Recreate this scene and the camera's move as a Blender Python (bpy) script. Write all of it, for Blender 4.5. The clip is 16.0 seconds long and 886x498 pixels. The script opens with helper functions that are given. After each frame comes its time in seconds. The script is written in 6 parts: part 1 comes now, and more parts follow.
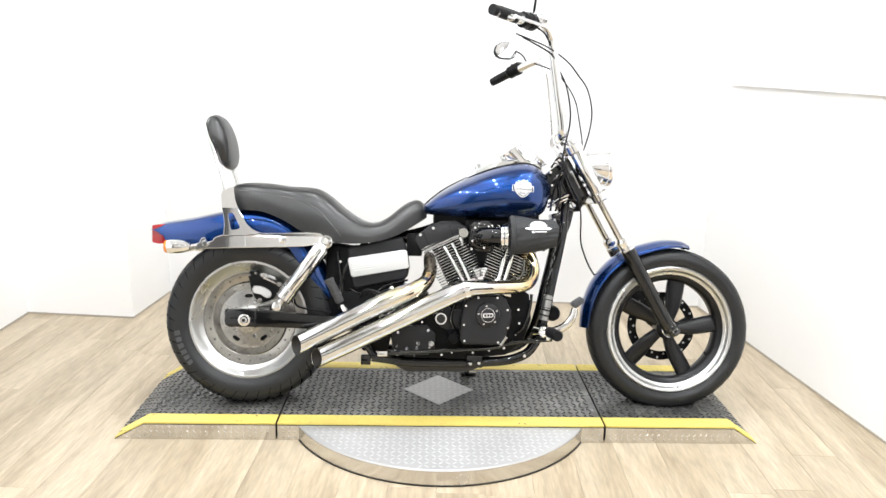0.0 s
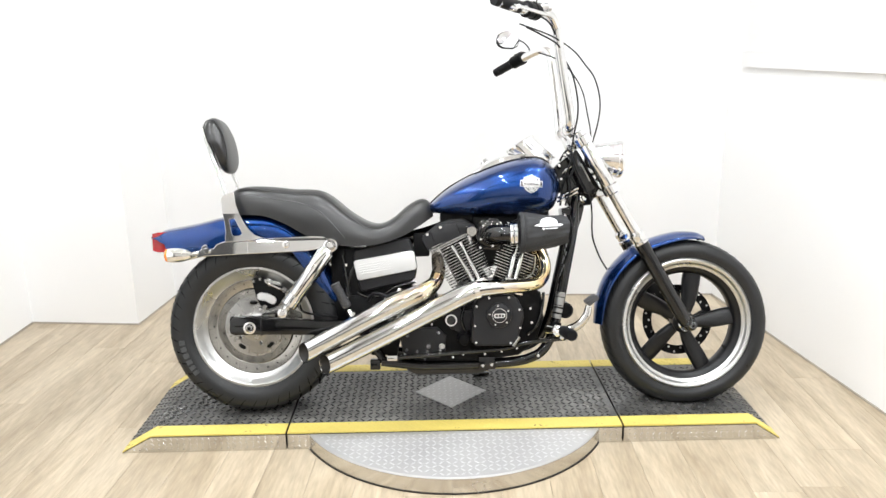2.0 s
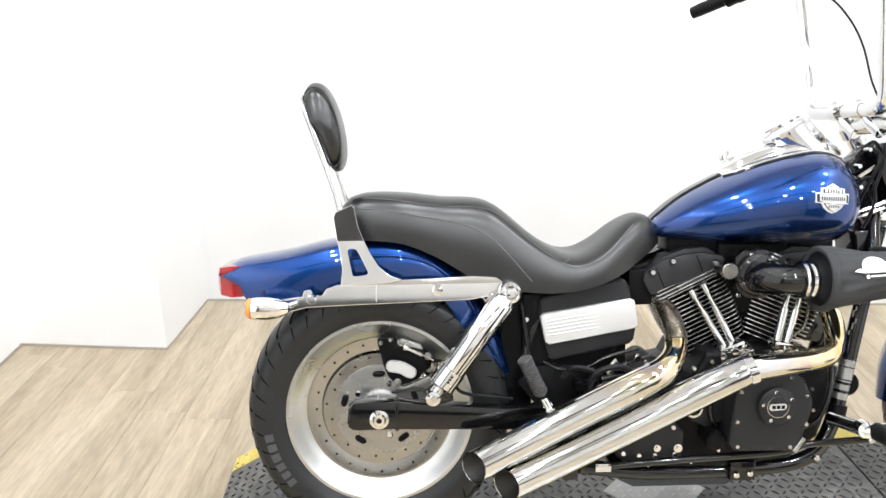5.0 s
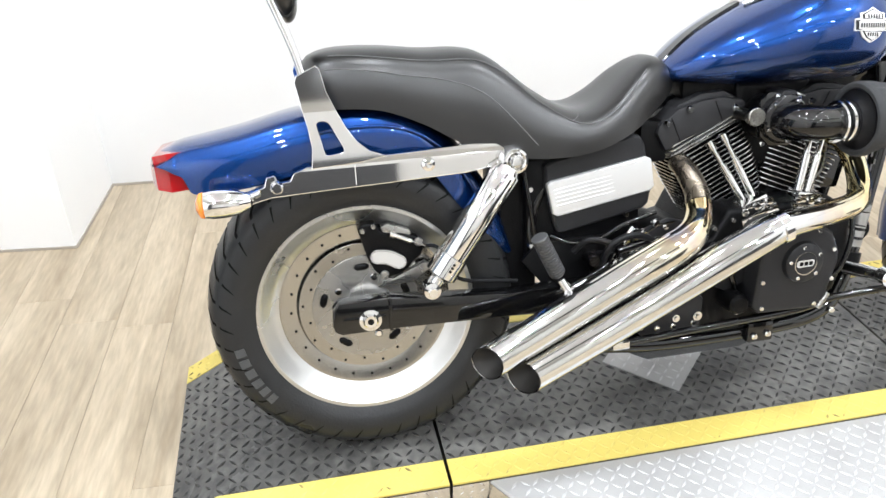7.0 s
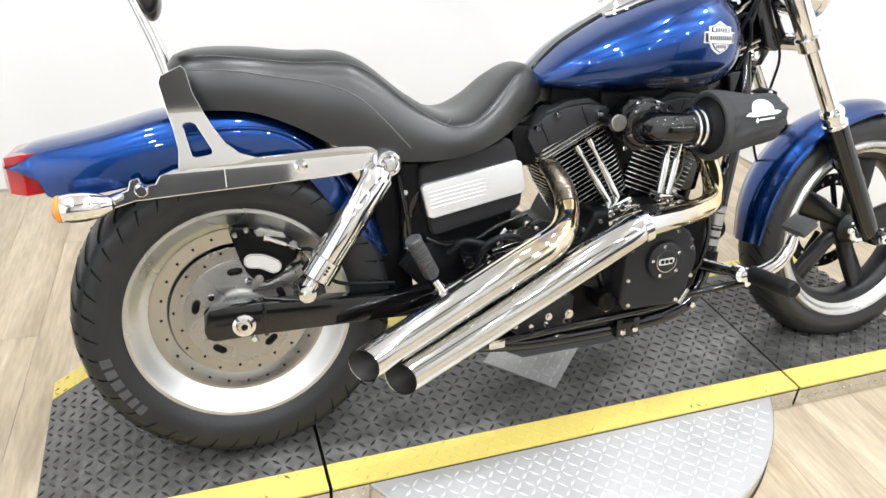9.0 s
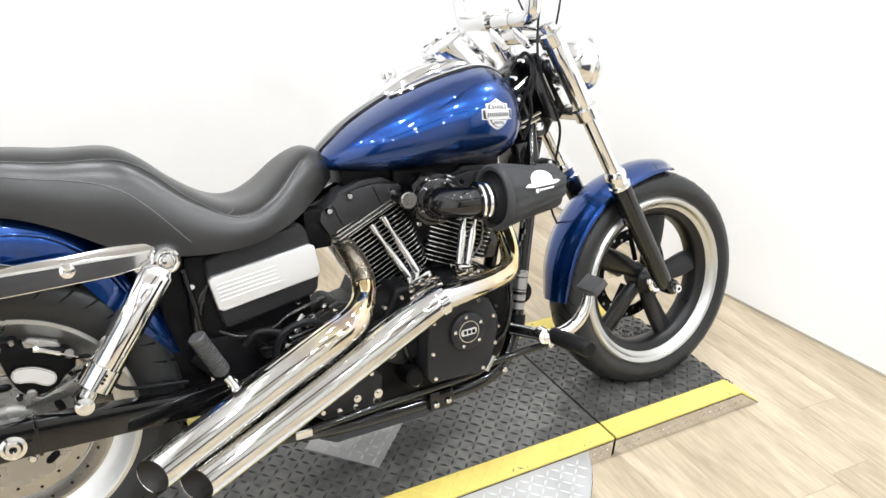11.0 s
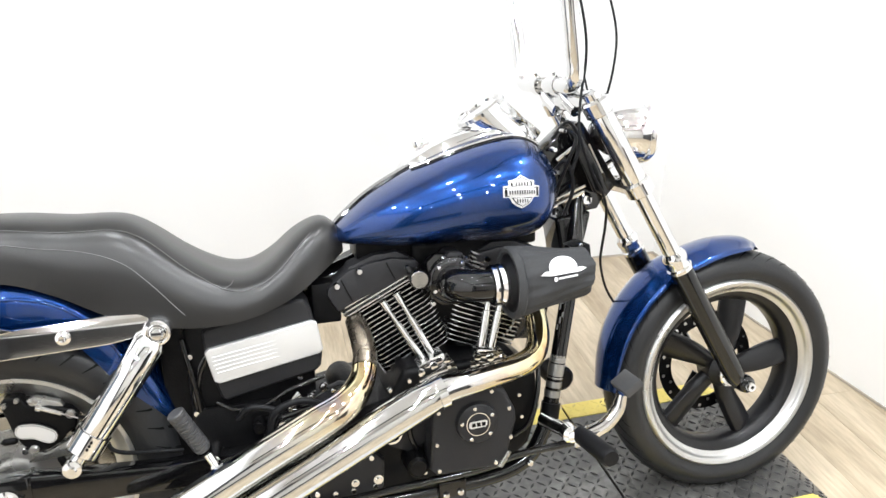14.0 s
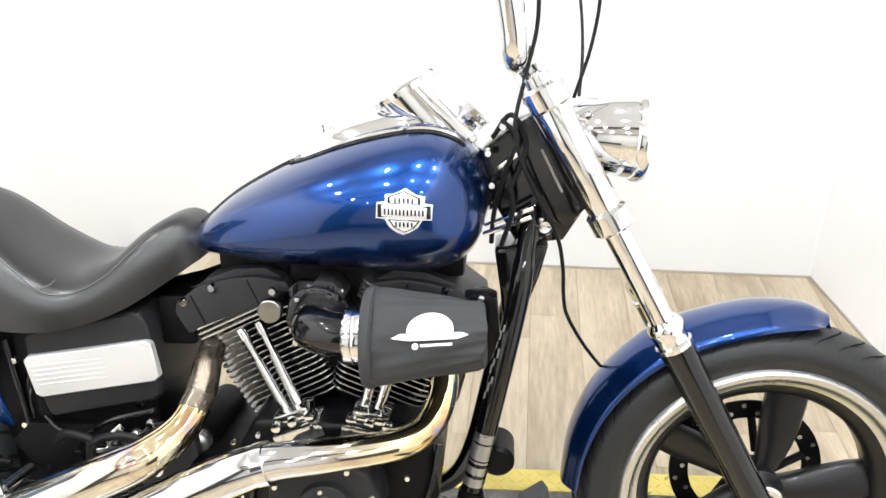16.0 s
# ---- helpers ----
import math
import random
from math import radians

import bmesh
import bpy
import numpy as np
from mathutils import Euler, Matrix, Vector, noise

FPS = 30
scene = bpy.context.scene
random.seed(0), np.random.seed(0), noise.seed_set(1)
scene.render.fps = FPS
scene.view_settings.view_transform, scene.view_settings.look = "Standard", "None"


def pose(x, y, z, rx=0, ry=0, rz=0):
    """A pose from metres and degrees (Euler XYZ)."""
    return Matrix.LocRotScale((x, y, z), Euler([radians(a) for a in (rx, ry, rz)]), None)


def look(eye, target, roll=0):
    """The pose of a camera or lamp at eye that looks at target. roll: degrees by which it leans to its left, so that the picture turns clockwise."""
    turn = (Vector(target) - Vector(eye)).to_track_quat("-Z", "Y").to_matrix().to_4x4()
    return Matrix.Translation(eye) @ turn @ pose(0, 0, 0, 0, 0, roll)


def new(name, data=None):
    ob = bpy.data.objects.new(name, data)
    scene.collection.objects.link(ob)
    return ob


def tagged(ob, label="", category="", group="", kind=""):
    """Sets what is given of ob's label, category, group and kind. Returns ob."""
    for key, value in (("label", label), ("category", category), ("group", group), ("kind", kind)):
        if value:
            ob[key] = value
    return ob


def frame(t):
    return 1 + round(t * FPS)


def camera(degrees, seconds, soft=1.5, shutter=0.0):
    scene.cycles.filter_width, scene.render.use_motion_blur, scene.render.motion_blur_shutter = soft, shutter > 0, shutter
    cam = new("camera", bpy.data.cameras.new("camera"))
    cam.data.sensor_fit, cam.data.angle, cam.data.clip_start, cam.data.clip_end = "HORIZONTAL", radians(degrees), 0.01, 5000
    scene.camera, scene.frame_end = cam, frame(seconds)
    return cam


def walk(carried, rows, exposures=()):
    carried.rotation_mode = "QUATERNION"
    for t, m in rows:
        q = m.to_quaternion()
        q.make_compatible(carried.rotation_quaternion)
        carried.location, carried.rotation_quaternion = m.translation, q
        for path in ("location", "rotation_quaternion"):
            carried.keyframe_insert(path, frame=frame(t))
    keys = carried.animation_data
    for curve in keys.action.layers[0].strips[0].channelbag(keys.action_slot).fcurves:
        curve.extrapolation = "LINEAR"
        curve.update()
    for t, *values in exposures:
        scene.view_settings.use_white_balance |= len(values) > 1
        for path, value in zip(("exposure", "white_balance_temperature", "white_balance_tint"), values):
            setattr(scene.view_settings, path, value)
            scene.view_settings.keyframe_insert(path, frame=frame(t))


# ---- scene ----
cam = camera(61.0, 16.0)
PATH = [
    (0, (0.724, -3.049, 1.459), (0.774, -1.109, 0.975), 1.2),
    (0.5, (0.735, -3.05, 1.457), (0.782, -1.107, 0.983), 0.9),
    (1, (0.747, -3.044, 1.471), (0.781, -1.103, 0.989), 0.6),
    (1.5, (0.725, -3.017, 1.46), (0.687, -1.096, 0.907), 0.1),
    (2, (0.72, -2.954, 1.489), (0.753, -1.023, 0.97), -0.8),
    (2.5, (0.716, -2.885, 1.47), (0.718, -0.98, 0.863), -0.1),
    (3, (0.679, -2.768, 1.465), (0.58, -0.842, 0.935), -0.6),
    (3.5, (0.608, -2.567, 1.489), (0.413, -0.659, 0.921), -0.1),
    (4, (0.531, -2.293, 1.495), (0.309, -0.382, 0.945), -2.8),
    (4.2, (0.392, -2.183, 1.481), (0.266, -0.27, 0.909), -1.1),
    (6.3, (-0.058, -1.501, 1.476), (0.213, 0.269, 0.586), -1.5),
    (6.5, (-0.092, -1.494, 1.445), (0.208, 0.252, 0.518), -1.3),
    (7, (-0.089, -1.489, 1.404), (0.247, 0.185, 0.363), -0.5),
    (7.5, (-0.096, -1.495, 1.39), (0.249, 0.164, 0.327), 1.6),
    (8, (-0.098, -1.499, 1.394), (0.26, 0.141, 0.306), 2.6),
    (8.5, (-0.073, -1.514, 1.393), (0.431, 0.113, 0.345), 3.8),
    (9, (-0.04, -1.52, 1.396), (0.552, 0.1, 0.383), 3.2),
    (9.5, (0.007, -1.526, 1.4), (0.718, 0.082, 0.448), 3.6),
    (10, (0.049, -1.545, 1.413), (0.848, 0.041, 0.493), 4.5),
    (10.2, (0.076, -1.547, 1.428), (0.913, 0.021, 0.509), 4.1),
    (12.3, (0.161, -1.57, 1.472), (1.103, 0.014, 0.697), 2.6),
    (12.5, (0.163, -1.563, 1.484), (1.101, 0.024, 0.708), 2.7),
    (13, (0.164, -1.532, 1.49), (1.029, 0.074, 0.668), -0.9),
    (13.5, (0.295, -1.516, 1.515), (0.967, 0.196, 0.729), -0.3),
    (14, (0.524, -1.538, 1.546), (1.027, 0.207, 0.708), 0.9),
    (14.5, (0.691, -1.48, 1.534), (1.191, 0.235, 0.634), -0.0),
    (15, (0.88, -1.277, 1.497), (1.228, 0.467, 0.583), 2.2),
    (15.5, (1.024, -1.164, 1.481), (1.231, 0.586, 0.535), -0.3),
    (16, (1.253, -1.141, 1.474), (1.113, 0.612, 0.522), -1.3),
]
walk(cam, [(t, look(eye, target, roll)) for t, eye, target, roll in PATH],
     exposures=[(0.0, 0.06, 6450, 10), (1.5, -0.01, 6450, 10), (2.5, -0.11, 6480, 10), (3.5, -0.02, 6420, 10), (4.2, 0.05, 6400, 10), (6.5, 0.10, 6250, 10), (8.5, 0.04, 6320, 10), (10.0, 0.0, 6400, 10), (12.5, 0.0, 6400, 10), (14.0, 0.08, 6400, 10), (15.0, 0.13, 6410, 10), (16.0, 0.13, 6420, 10)])

# ---- light ----
world = bpy.data.worlds.new("world")
scene.world = world
world.use_nodes = True
world.node_tree.nodes["Background"].inputs[0].default_value = (0.9, 0.93, 1.0, 1)
world.node_tree.nodes["Background"].inputs[1].default_value = 0.15
LAMP_WATTS = 18.7
LAMPS = [(x, y) for y in (-4.7, -2.9, -1.4, -0.1) for x in (-0.9, 0.3, 1.4, 2.4)]
CEILING = 3.5


# ---- materials ----
def material(name, color, rough=0.5, metal=0.0, coat=0.0, bump=0.0, scale=40.0, vary=0.0, vary_scale=3.0, rough_vary=0.0, spec=0.5, coat_rough=0.03, random_tint=0.0):
    """A principled material with variation at two scales in colour and gloss and a fine relief."""
    mat = bpy.data.materials.new(name)
    mat.use_nodes = True
    nt = mat.node_tree
    b = nt.nodes["Principled BSDF"]
    b.inputs["Base Color"].default_value = (*color, 1)
    b.inputs["Roughness"].default_value = rough
    b.inputs["Metallic"].default_value = metal
    b.inputs["Coat Weight"].default_value = coat
    b.inputs["Coat Roughness"].default_value = coat_rough
    b.inputs["Specular IOR Level"].default_value = spec
    tc = nt.nodes.new("ShaderNodeTexCoord")
    if vary or rough_vary:
        n1 = nt.nodes.new("ShaderNodeTexNoise")
        n1.inputs["Scale"].default_value = vary_scale
        n1.inputs["Detail"].default_value = 6
        nt.links.new(tc.outputs["Object"], n1.inputs["Vector"])
    if vary:
        mx = nt.nodes.new("ShaderNodeMixRGB")
        mx.blend_type = "MIX"
        mx.inputs[1].default_value = (*[c * (1 - vary) for c in color], 1)
        mx.inputs[2].default_value = (*[min(1.0, c * (1 + vary)) for c in color], 1)
        nt.links.new(n1.outputs["Fac"], mx.inputs[0])
        nt.links.new(mx.outputs[0], b.inputs["Base Color"])
    if rough_vary:
        mr = nt.nodes.new("ShaderNodeMapRange")
        mr.inputs[1].default_value, mr.inputs[2].default_value = 0.3, 0.7
        mr.inputs[3].default_value, mr.inputs[4].default_value = max(0.0, rough - rough_vary), rough + rough_vary
        nt.links.new(n1.outputs["Fac"], mr.inputs[0])
        nt.links.new(mr.outputs[0], b.inputs["Roughness"])
    if bump:
        n2 = nt.nodes.new("ShaderNodeTexNoise")
        n2.inputs["Scale"].default_value = scale
        n2.inputs["Detail"].default_value = 4
        bp = nt.nodes.new("ShaderNodeBump")
        bp.inputs["Strength"].default_value = bump
        bp.inputs["Distance"].default_value = 0.002
        nt.links.new(tc.outputs["Object"], n2.inputs["Vector"])
        nt.links.new(n2.outputs["Fac"], bp.inputs["Height"])
        nt.links.new(bp.outputs["Normal"], b.inputs["Normal"])
    return mat



def dusty_rubber():
    """Black tread rubber under uneven grey dust, thicker in drifting patches, with dark scuffs."""
    mat = material("dusty_tread_rubber", (0.06, 0.06, 0.058), 0.34, spec=0.6, bump=0.3, scale=300, rough_vary=0.12, vary_scale=3.5)
    nt = mat.node_tree
    tc = nt.nodes.new("ShaderNodeTexCoord")
    mixer = nt.nodes.new("ShaderNodeMath")
    mixer.operation = "MULTIPLY_ADD"
    mixer.inputs[1].default_value = 0.55
    weigh = nt.nodes.new("ShaderNodeMath")
    weigh.operation = "MULTIPLY"
    weigh.inputs[1].default_value = 0.45
    for scale, detail, to in ((2.6, 5, mixer.inputs[0]), (34.0, 6, weigh.inputs[0])):
        n = nt.nodes.new("ShaderNodeTexNoise")
        n.inputs["Scale"].default_value = scale
        n.inputs["Detail"].default_value = detail
        nt.links.new(tc.outputs["Object"], n.inputs["Vector"])
        nt.links.new(n.outputs["Fac"], to)
    nt.links.new(weigh.outputs[0], mixer.inputs[2])
    r = nt.nodes.new("ShaderNodeValToRGB")
    e = r.color_ramp.elements
    e[0].position, e[0].color = 0.36, (0.030, 0.030, 0.029, 1)
    e[1].position, e[1].color = 0.66, (0.175, 0.170, 0.158, 1)
    e.new(0.50).color = (0.082, 0.080, 0.075, 1)
    nt.links.new(mixer.outputs[0], r.inputs[0])
    nt.links.new(r.outputs[0], nt.nodes["Principled BSDF"].inputs["Base Color"])
    return mat


M = {
    "tan_wall": material("pale_tan_wall", (0.63, 0.615, 0.585), 0.7, bump=0.1, vary=0.06, vary_scale=1.0),
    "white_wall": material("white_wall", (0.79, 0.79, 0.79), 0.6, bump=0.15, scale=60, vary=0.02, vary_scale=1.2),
    "joint": material("grey_joint", (0.40, 0.36, 0.31), 0.6, vary=0.3, vary_scale=5),
    "ceiling": material("ceiling_paint", (0.74, 0.74, 0.737), 0.8, vary=0.03, vary_scale=1.0),
    "hall_ceiling": material("hall_ceiling", (0.62, 0.61, 0.585), 0.8, vary=0.05, vary_scale=1.0),
    # Extra light on the side walls is put into this lighter white.
    "lit_wall": material("lit_white_wall", (0.90, 0.90, 0.90), 0.6, bump=0.15, scale=60, vary=0.02, vary_scale=1.2),
    "shaded_wall": material("shaded_wall", (0.77, 0.77, 0.77), 0.7, bump=0.1, vary=0.08, vary_scale=1.0),
    "dark_wall": material("charcoal_wall", (0.045, 0.045, 0.047), 0.6, bump=0.1, vary=0.2, vary_scale=1.0),
    "dark_steel": material("dark_steel", (0.030, 0.027, 0.025), 0.5, 0.5, bump=0.2, scale=80, vary=0.3, vary_scale=9),
    "mesh": material("blue_grey_mesh", (0.25, 0.33, 0.42), 0.5, 0.3, vary=0.1),
    "yellow": material("yellow_tape", (0.70, 0.565, 0.14), 0.5, bump=0.2, scale=120, vary=0.12, vary_scale=6, rough_vary=0.1),
    "mat_black": dusty_rubber(),
    "mat_lug": material("worn_tread_lug", (0.030, 0.030, 0.030), 0.22, spec=0.6, vary=0.2, vary_scale=9, rough_vary=0.08),
    "tread_plate": material("aluminium_tread_plate", (0.47, 0.465, 0.46), 0.46, 0.4, bump=0.12, scale=200, vary=0.12, vary_scale=7, rough_vary=0.1),
    "plate_lug": material("polished_tread_lug", (0.60, 0.60, 0.60), 0.42, 0.35, vary=0.06, vary_scale=9, rough_vary=0.1),
    "skirt": material("polished_steel_skirt", (0.66, 0.65, 0.63), 0.2, 1.0, bump=0.08, scale=60, vary=0.12, vary_scale=6, rough_vary=0.08),
    "chrome": material("chrome", (0.80, 0.80, 0.80), 0.05, 1.0, vary=0.02, vary_scale=4, rough_vary=0.015),
    "gloss_black": material("gloss_black", (0.003, 0.003, 0.0034), 0.10, 0.0, 0.5, spec=0.35, rough_vary=0.04, vary_scale=6),
    "satin_black": material("wrinkle_black", (0.003, 0.003, 0.0034), 0.36, spec=0.14, bump=0.35, scale=260, vary=0.2, vary_scale=8, rough_vary=0.1),
    "grey_black": material("satin_dark_grey", (0.022, 0.022, 0.024), 0.40, spec=0.28, bump=0.2, scale=300, vary=0.12, vary_scale=8, rough_vary=0.06),
    "spoke_black": material("satin_black_cast", (0.007, 0.007, 0.008), 0.32, 0.0, 0.10, spec=0.28, bump=0.15, scale=200, vary=0.15, rough_vary=0.08),
    "rubber": material("tyre_rubber", (0.016, 0.0165, 0.0175), 0.37, spec=0.36, bump=0.3, scale=150, vary=0.22, vary_scale=7, rough_vary=0.1),
    "peg_rubber": material("worn_peg_rubber", (0.050, 0.050, 0.052), 0.42, bump=0.2, scale=150, vary=0.2, vary_scale=20),
    "cover_grey": material("dark_grey_cast_cover", (0.018, 0.018, 0.0195), 0.42, spec=0.25, bump=0.25, scale=260, vary=0.15, vary_scale=9, rough_vary=0.08),
    "groove": material("tread_groove", (0.006, 0.006, 0.006), 0.8, spec=0.1, vary=0.2, vary_scale=20),
    "letter": material("raised_letter_rubber", (0.055, 0.057, 0.06), 0.5, vary=0.2, vary_scale=30),
    "rust": material("sooty_pipe", (0.16, 0.135, 0.105), 0.26, 0.9, bump=0.3, scale=120, vary=0.5, vary_scale=25, rough_vary=0.12),
    "polished": material("polished_alloy", (0.41, 0.40, 0.375), 0.20, 1.0, bump=0.05, scale=140, vary=0.08, vary_scale=9, rough_vary=0.06),
    "black_rubber": material("black_rubber", (0.006, 0.006, 0.007), 0.45, spec=0.2, bump=0.2, scale=150),
    "alloy": material("machined_alloy", (0.60, 0.60, 0.59), 0.30, 0.95, bump=0.06, scale=180, vary=0.06, rough_vary=0.06),
    "fin_edge": material("polished_fin_edge", (0.66, 0.66, 0.655), 0.24, 0.9, vary=0.06, vary_scale=30, rough_vary=0.05),
    "dull_alloy": material("dull_cast_alloy", (0.38, 0.375, 0.36), 0.28, 0.85, bump=0.12, scale=120, vary=0.1, vary_scale=12, rough_vary=0.08),
    "silver": material("silver_paint", (0.72, 0.72, 0.72), 0.35, 0.55, bump=0.05, scale=300, vary=0.03),
    "rotor": material("brake_steel", (0.42, 0.41, 0.385), 0.22, 1.0, vary=0.12, vary_scale=14, rough_vary=0.08),
    "leather": material("black_leather", (0.007, 0.0068, 0.0068), 0.31, spec=0.68, bump=0.05, scale=300, vary=0.2, vary_scale=6, rough_vary=0.025),
    "thread": material("grey_thread", (0.12, 0.12, 0.12), 0.6),
    "fabric": material("dark_grey_mesh_cloth", (0.040, 0.041, 0.043), 0.75, spec=0.3, bump=0.6, scale=700, vary=0.15, vary_scale=12),
    "grey_print": material("faded_grey_print", (0.16, 0.16, 0.165), 0.5, vary=0.5, vary_scale=90),
    "white_print": material("white_print", (0.8, 0.8, 0.8), 0.6, vary=0.05, vary_scale=30),
    "red_lens": material("red_lens", (0.36, 0.006, 0.008), 0.12, 0, 0.6, vary=0.15, vary_scale=20),
    "amber_lens": material("amber_lens", (0.85, 0.25, 0.02), 0.15, 0, 0.6, vary=0.1, vary_scale=20),
    "dark_hole": material("pipe_bore", (0.03, 0.028, 0.026), 0.6, 0.3, vary=0.3, vary_scale=20),
    "mirror": material("mirror_glass", (0.85, 0.86, 0.87), 0.02, 1.0),
    "lamp_case": material("lamp_housing", (0.7, 0.7, 0.7), 0.5, vary=0.03),
    "glass": material("lamp_glass", (0.9, 0.92, 0.92), 0.06, 0.0, 0.3, vary=0.02),
}
for turned, strength in (("rotor", 0.75), ("polished", 0.7), ("dull_alloy", 0.4)):
    tree = M[turned].node_tree
    lathed = tree.nodes.new("ShaderNodeTangent")
    lathed.direction_type = "RADIAL"
    lathed.axis = "Y"
    tree.nodes["Principled BSDF"].inputs["Anisotropic"].default_value = strength
    tree.links.new(lathed.outputs["Tangent"], tree.nodes["Principled BSDF"].inputs["Tangent"])
glass = M["glass"].node_tree.nodes["Principled BSDF"]
glass.inputs["Transmission Weight"].default_value = 0.85
glow = bpy.data.materials.new("lamp_glow")
glow.use_nodes = True
glow.node_tree.nodes["Principled BSDF"].inputs["Emission Color"].default_value = (1, 0.98, 0.95, 1)
glow.node_tree.nodes["Principled BSDF"].inputs["Emission Strength"].default_value = 30.0
M["glow"] = glow


def paint_material():
    """Deep blue metallic lacquer with fine flake under a clear coat."""
    mat = material("blue_metallic_lacquer", (0.006, 0.022, 0.16), 0.27, 0.9, 1.0, coat_rough=0.02)
    nt = mat.node_tree
    b = nt.nodes["Principled BSDF"]
    tc = nt.nodes.new("ShaderNodeTexCoord")
    flake = nt.nodes.new("ShaderNodeTexVoronoi")
    flake.inputs["Scale"].default_value = 1400
    cloud = nt.nodes.new("ShaderNodeTexNoise")
    cloud.inputs["Scale"].default_value = 5
    ramp = nt.nodes.new("ShaderNodeValToRGB")
    ramp.color_ramp.elements[0].color = (0.0005, 0.0062, 0.033, 1)
    ramp.color_ramp.elements[1].color = (0.0022, 0.062, 0.305, 1)
    mixer = nt.nodes.new("ShaderNodeMath")
    mixer.operation = "MULTIPLY_ADD"
    mixer.inputs[1].default_value = 0.65
    nt.links.new(tc.outputs["Object"], flake.inputs["Vector"])
    nt.links.new(tc.outputs["Object"], cloud.inputs["Vector"])
    half = nt.nodes.new("ShaderNodeMath")
    half.operation = "MULTIPLY"
    half.inputs[1].default_value = 0.35
    nt.links.new(cloud.outputs["Fac"], half.inputs[0])
    nt.links.new(flake.outputs["Color"], mixer.inputs[0])
    nt.links.new(half.outputs[0], mixer.inputs[2])
    nt.links.new(mixer.outputs[0], ramp.inputs[0])
    nt.links.new(ramp.outputs[0], b.inputs["Base Color"])
    return mat


def plank_material():
    """Pale limed oak boards; each board takes its own tint, with long grain and knots."""
    mat = material("limed_oak_board", (0.6, 0.5, 0.38), 0.36)
    nt = mat.node_tree
    b = nt.nodes["Principled BSDF"]
    tc = nt.nodes.new("ShaderNodeTexCoord")
    info = nt.nodes.new("ShaderNodeObjectInfo")
    add = nt.nodes.new("ShaderNodeVectorMath")
    add.operation = "MULTIPLY_ADD"
    add.inputs[1].default_value = (17, 29, 5)
    nt.links.new(info.outputs["Random"], add.inputs[0])
    nt.links.new(tc.outputs["Object"], add.inputs[2])
    stretch = nt.nodes.new("ShaderNodeMapping")
    stretch.inputs["Scale"].default_value = (1.0, 0.13, 1.0)
    nt.links.new(add.outputs[0], stretch.inputs["Vector"])
    broad = nt.nodes.new("ShaderNodeTexNoise")
    broad.inputs["Scale"].default_value = 9
    broad.inputs["Detail"].default_value = 5
    broad.inputs["Distortion"].default_value = 0.8
    fine = nt.nodes.new("ShaderNodeTexNoise")
    fine.inputs["Scale"].default_value = 90
    fine.inputs["Detail"].default_value = 6
    nt.links.new(stretch.outputs[0], broad.inputs["Vector"])
    nt.links.new(stretch.outputs[0], fine.inputs["Vector"])
    r1 = nt.nodes.new("ShaderNodeValToRGB")
    r1.color_ramp.elements[0].position, r1.color_ramp.elements[0].color = 0.25, (0.305, 0.237, 0.155, 1)
    r1.color_ramp.elements[1].position, r1.color_ramp.elements[1].color = 0.65, (0.512, 0.430, 0.312, 1)
    nt.links.new(broad.outputs["Fac"], r1.inputs[0])
    m1 = nt.nodes.new("ShaderNodeMixRGB")
    m1.blend_type = "OVERLAY"
    m1.inputs[0].default_value = 0.35
    nt.links.new(r1.outputs[0], m1.inputs[1])
    nt.links.new(fine.outputs["Fac"], m1.inputs[2])
    tint = nt.nodes.new("ShaderNodeMapRange")
    tint.inputs[3].default_value, tint.inputs[4].default_value = 0.95, 1.04
    nt.links.new(info.outputs["Random"], tint.inputs[0])
    m2 = nt.nodes.new("ShaderNodeVectorMath")
    m2.operation = "MULTIPLY"
    nt.links.new(m1.outputs[0], m2.inputs[0])
    nt.links.new(tint.outputs[0], m2.inputs[1])
    nt.links.new(m2.outputs[0], b.inputs["Base Color"])
    bp = nt.nodes.new("ShaderNodeBump")
    bp.inputs["Strength"].default_value = 0.15
    bp.inputs["Distance"].default_value = 0.001
    nt.links.new(fine.outputs["Fac"], bp.inputs["Height"])
    nt.links.new(bp.outputs["Normal"], b.inputs["Normal"])
    return mat


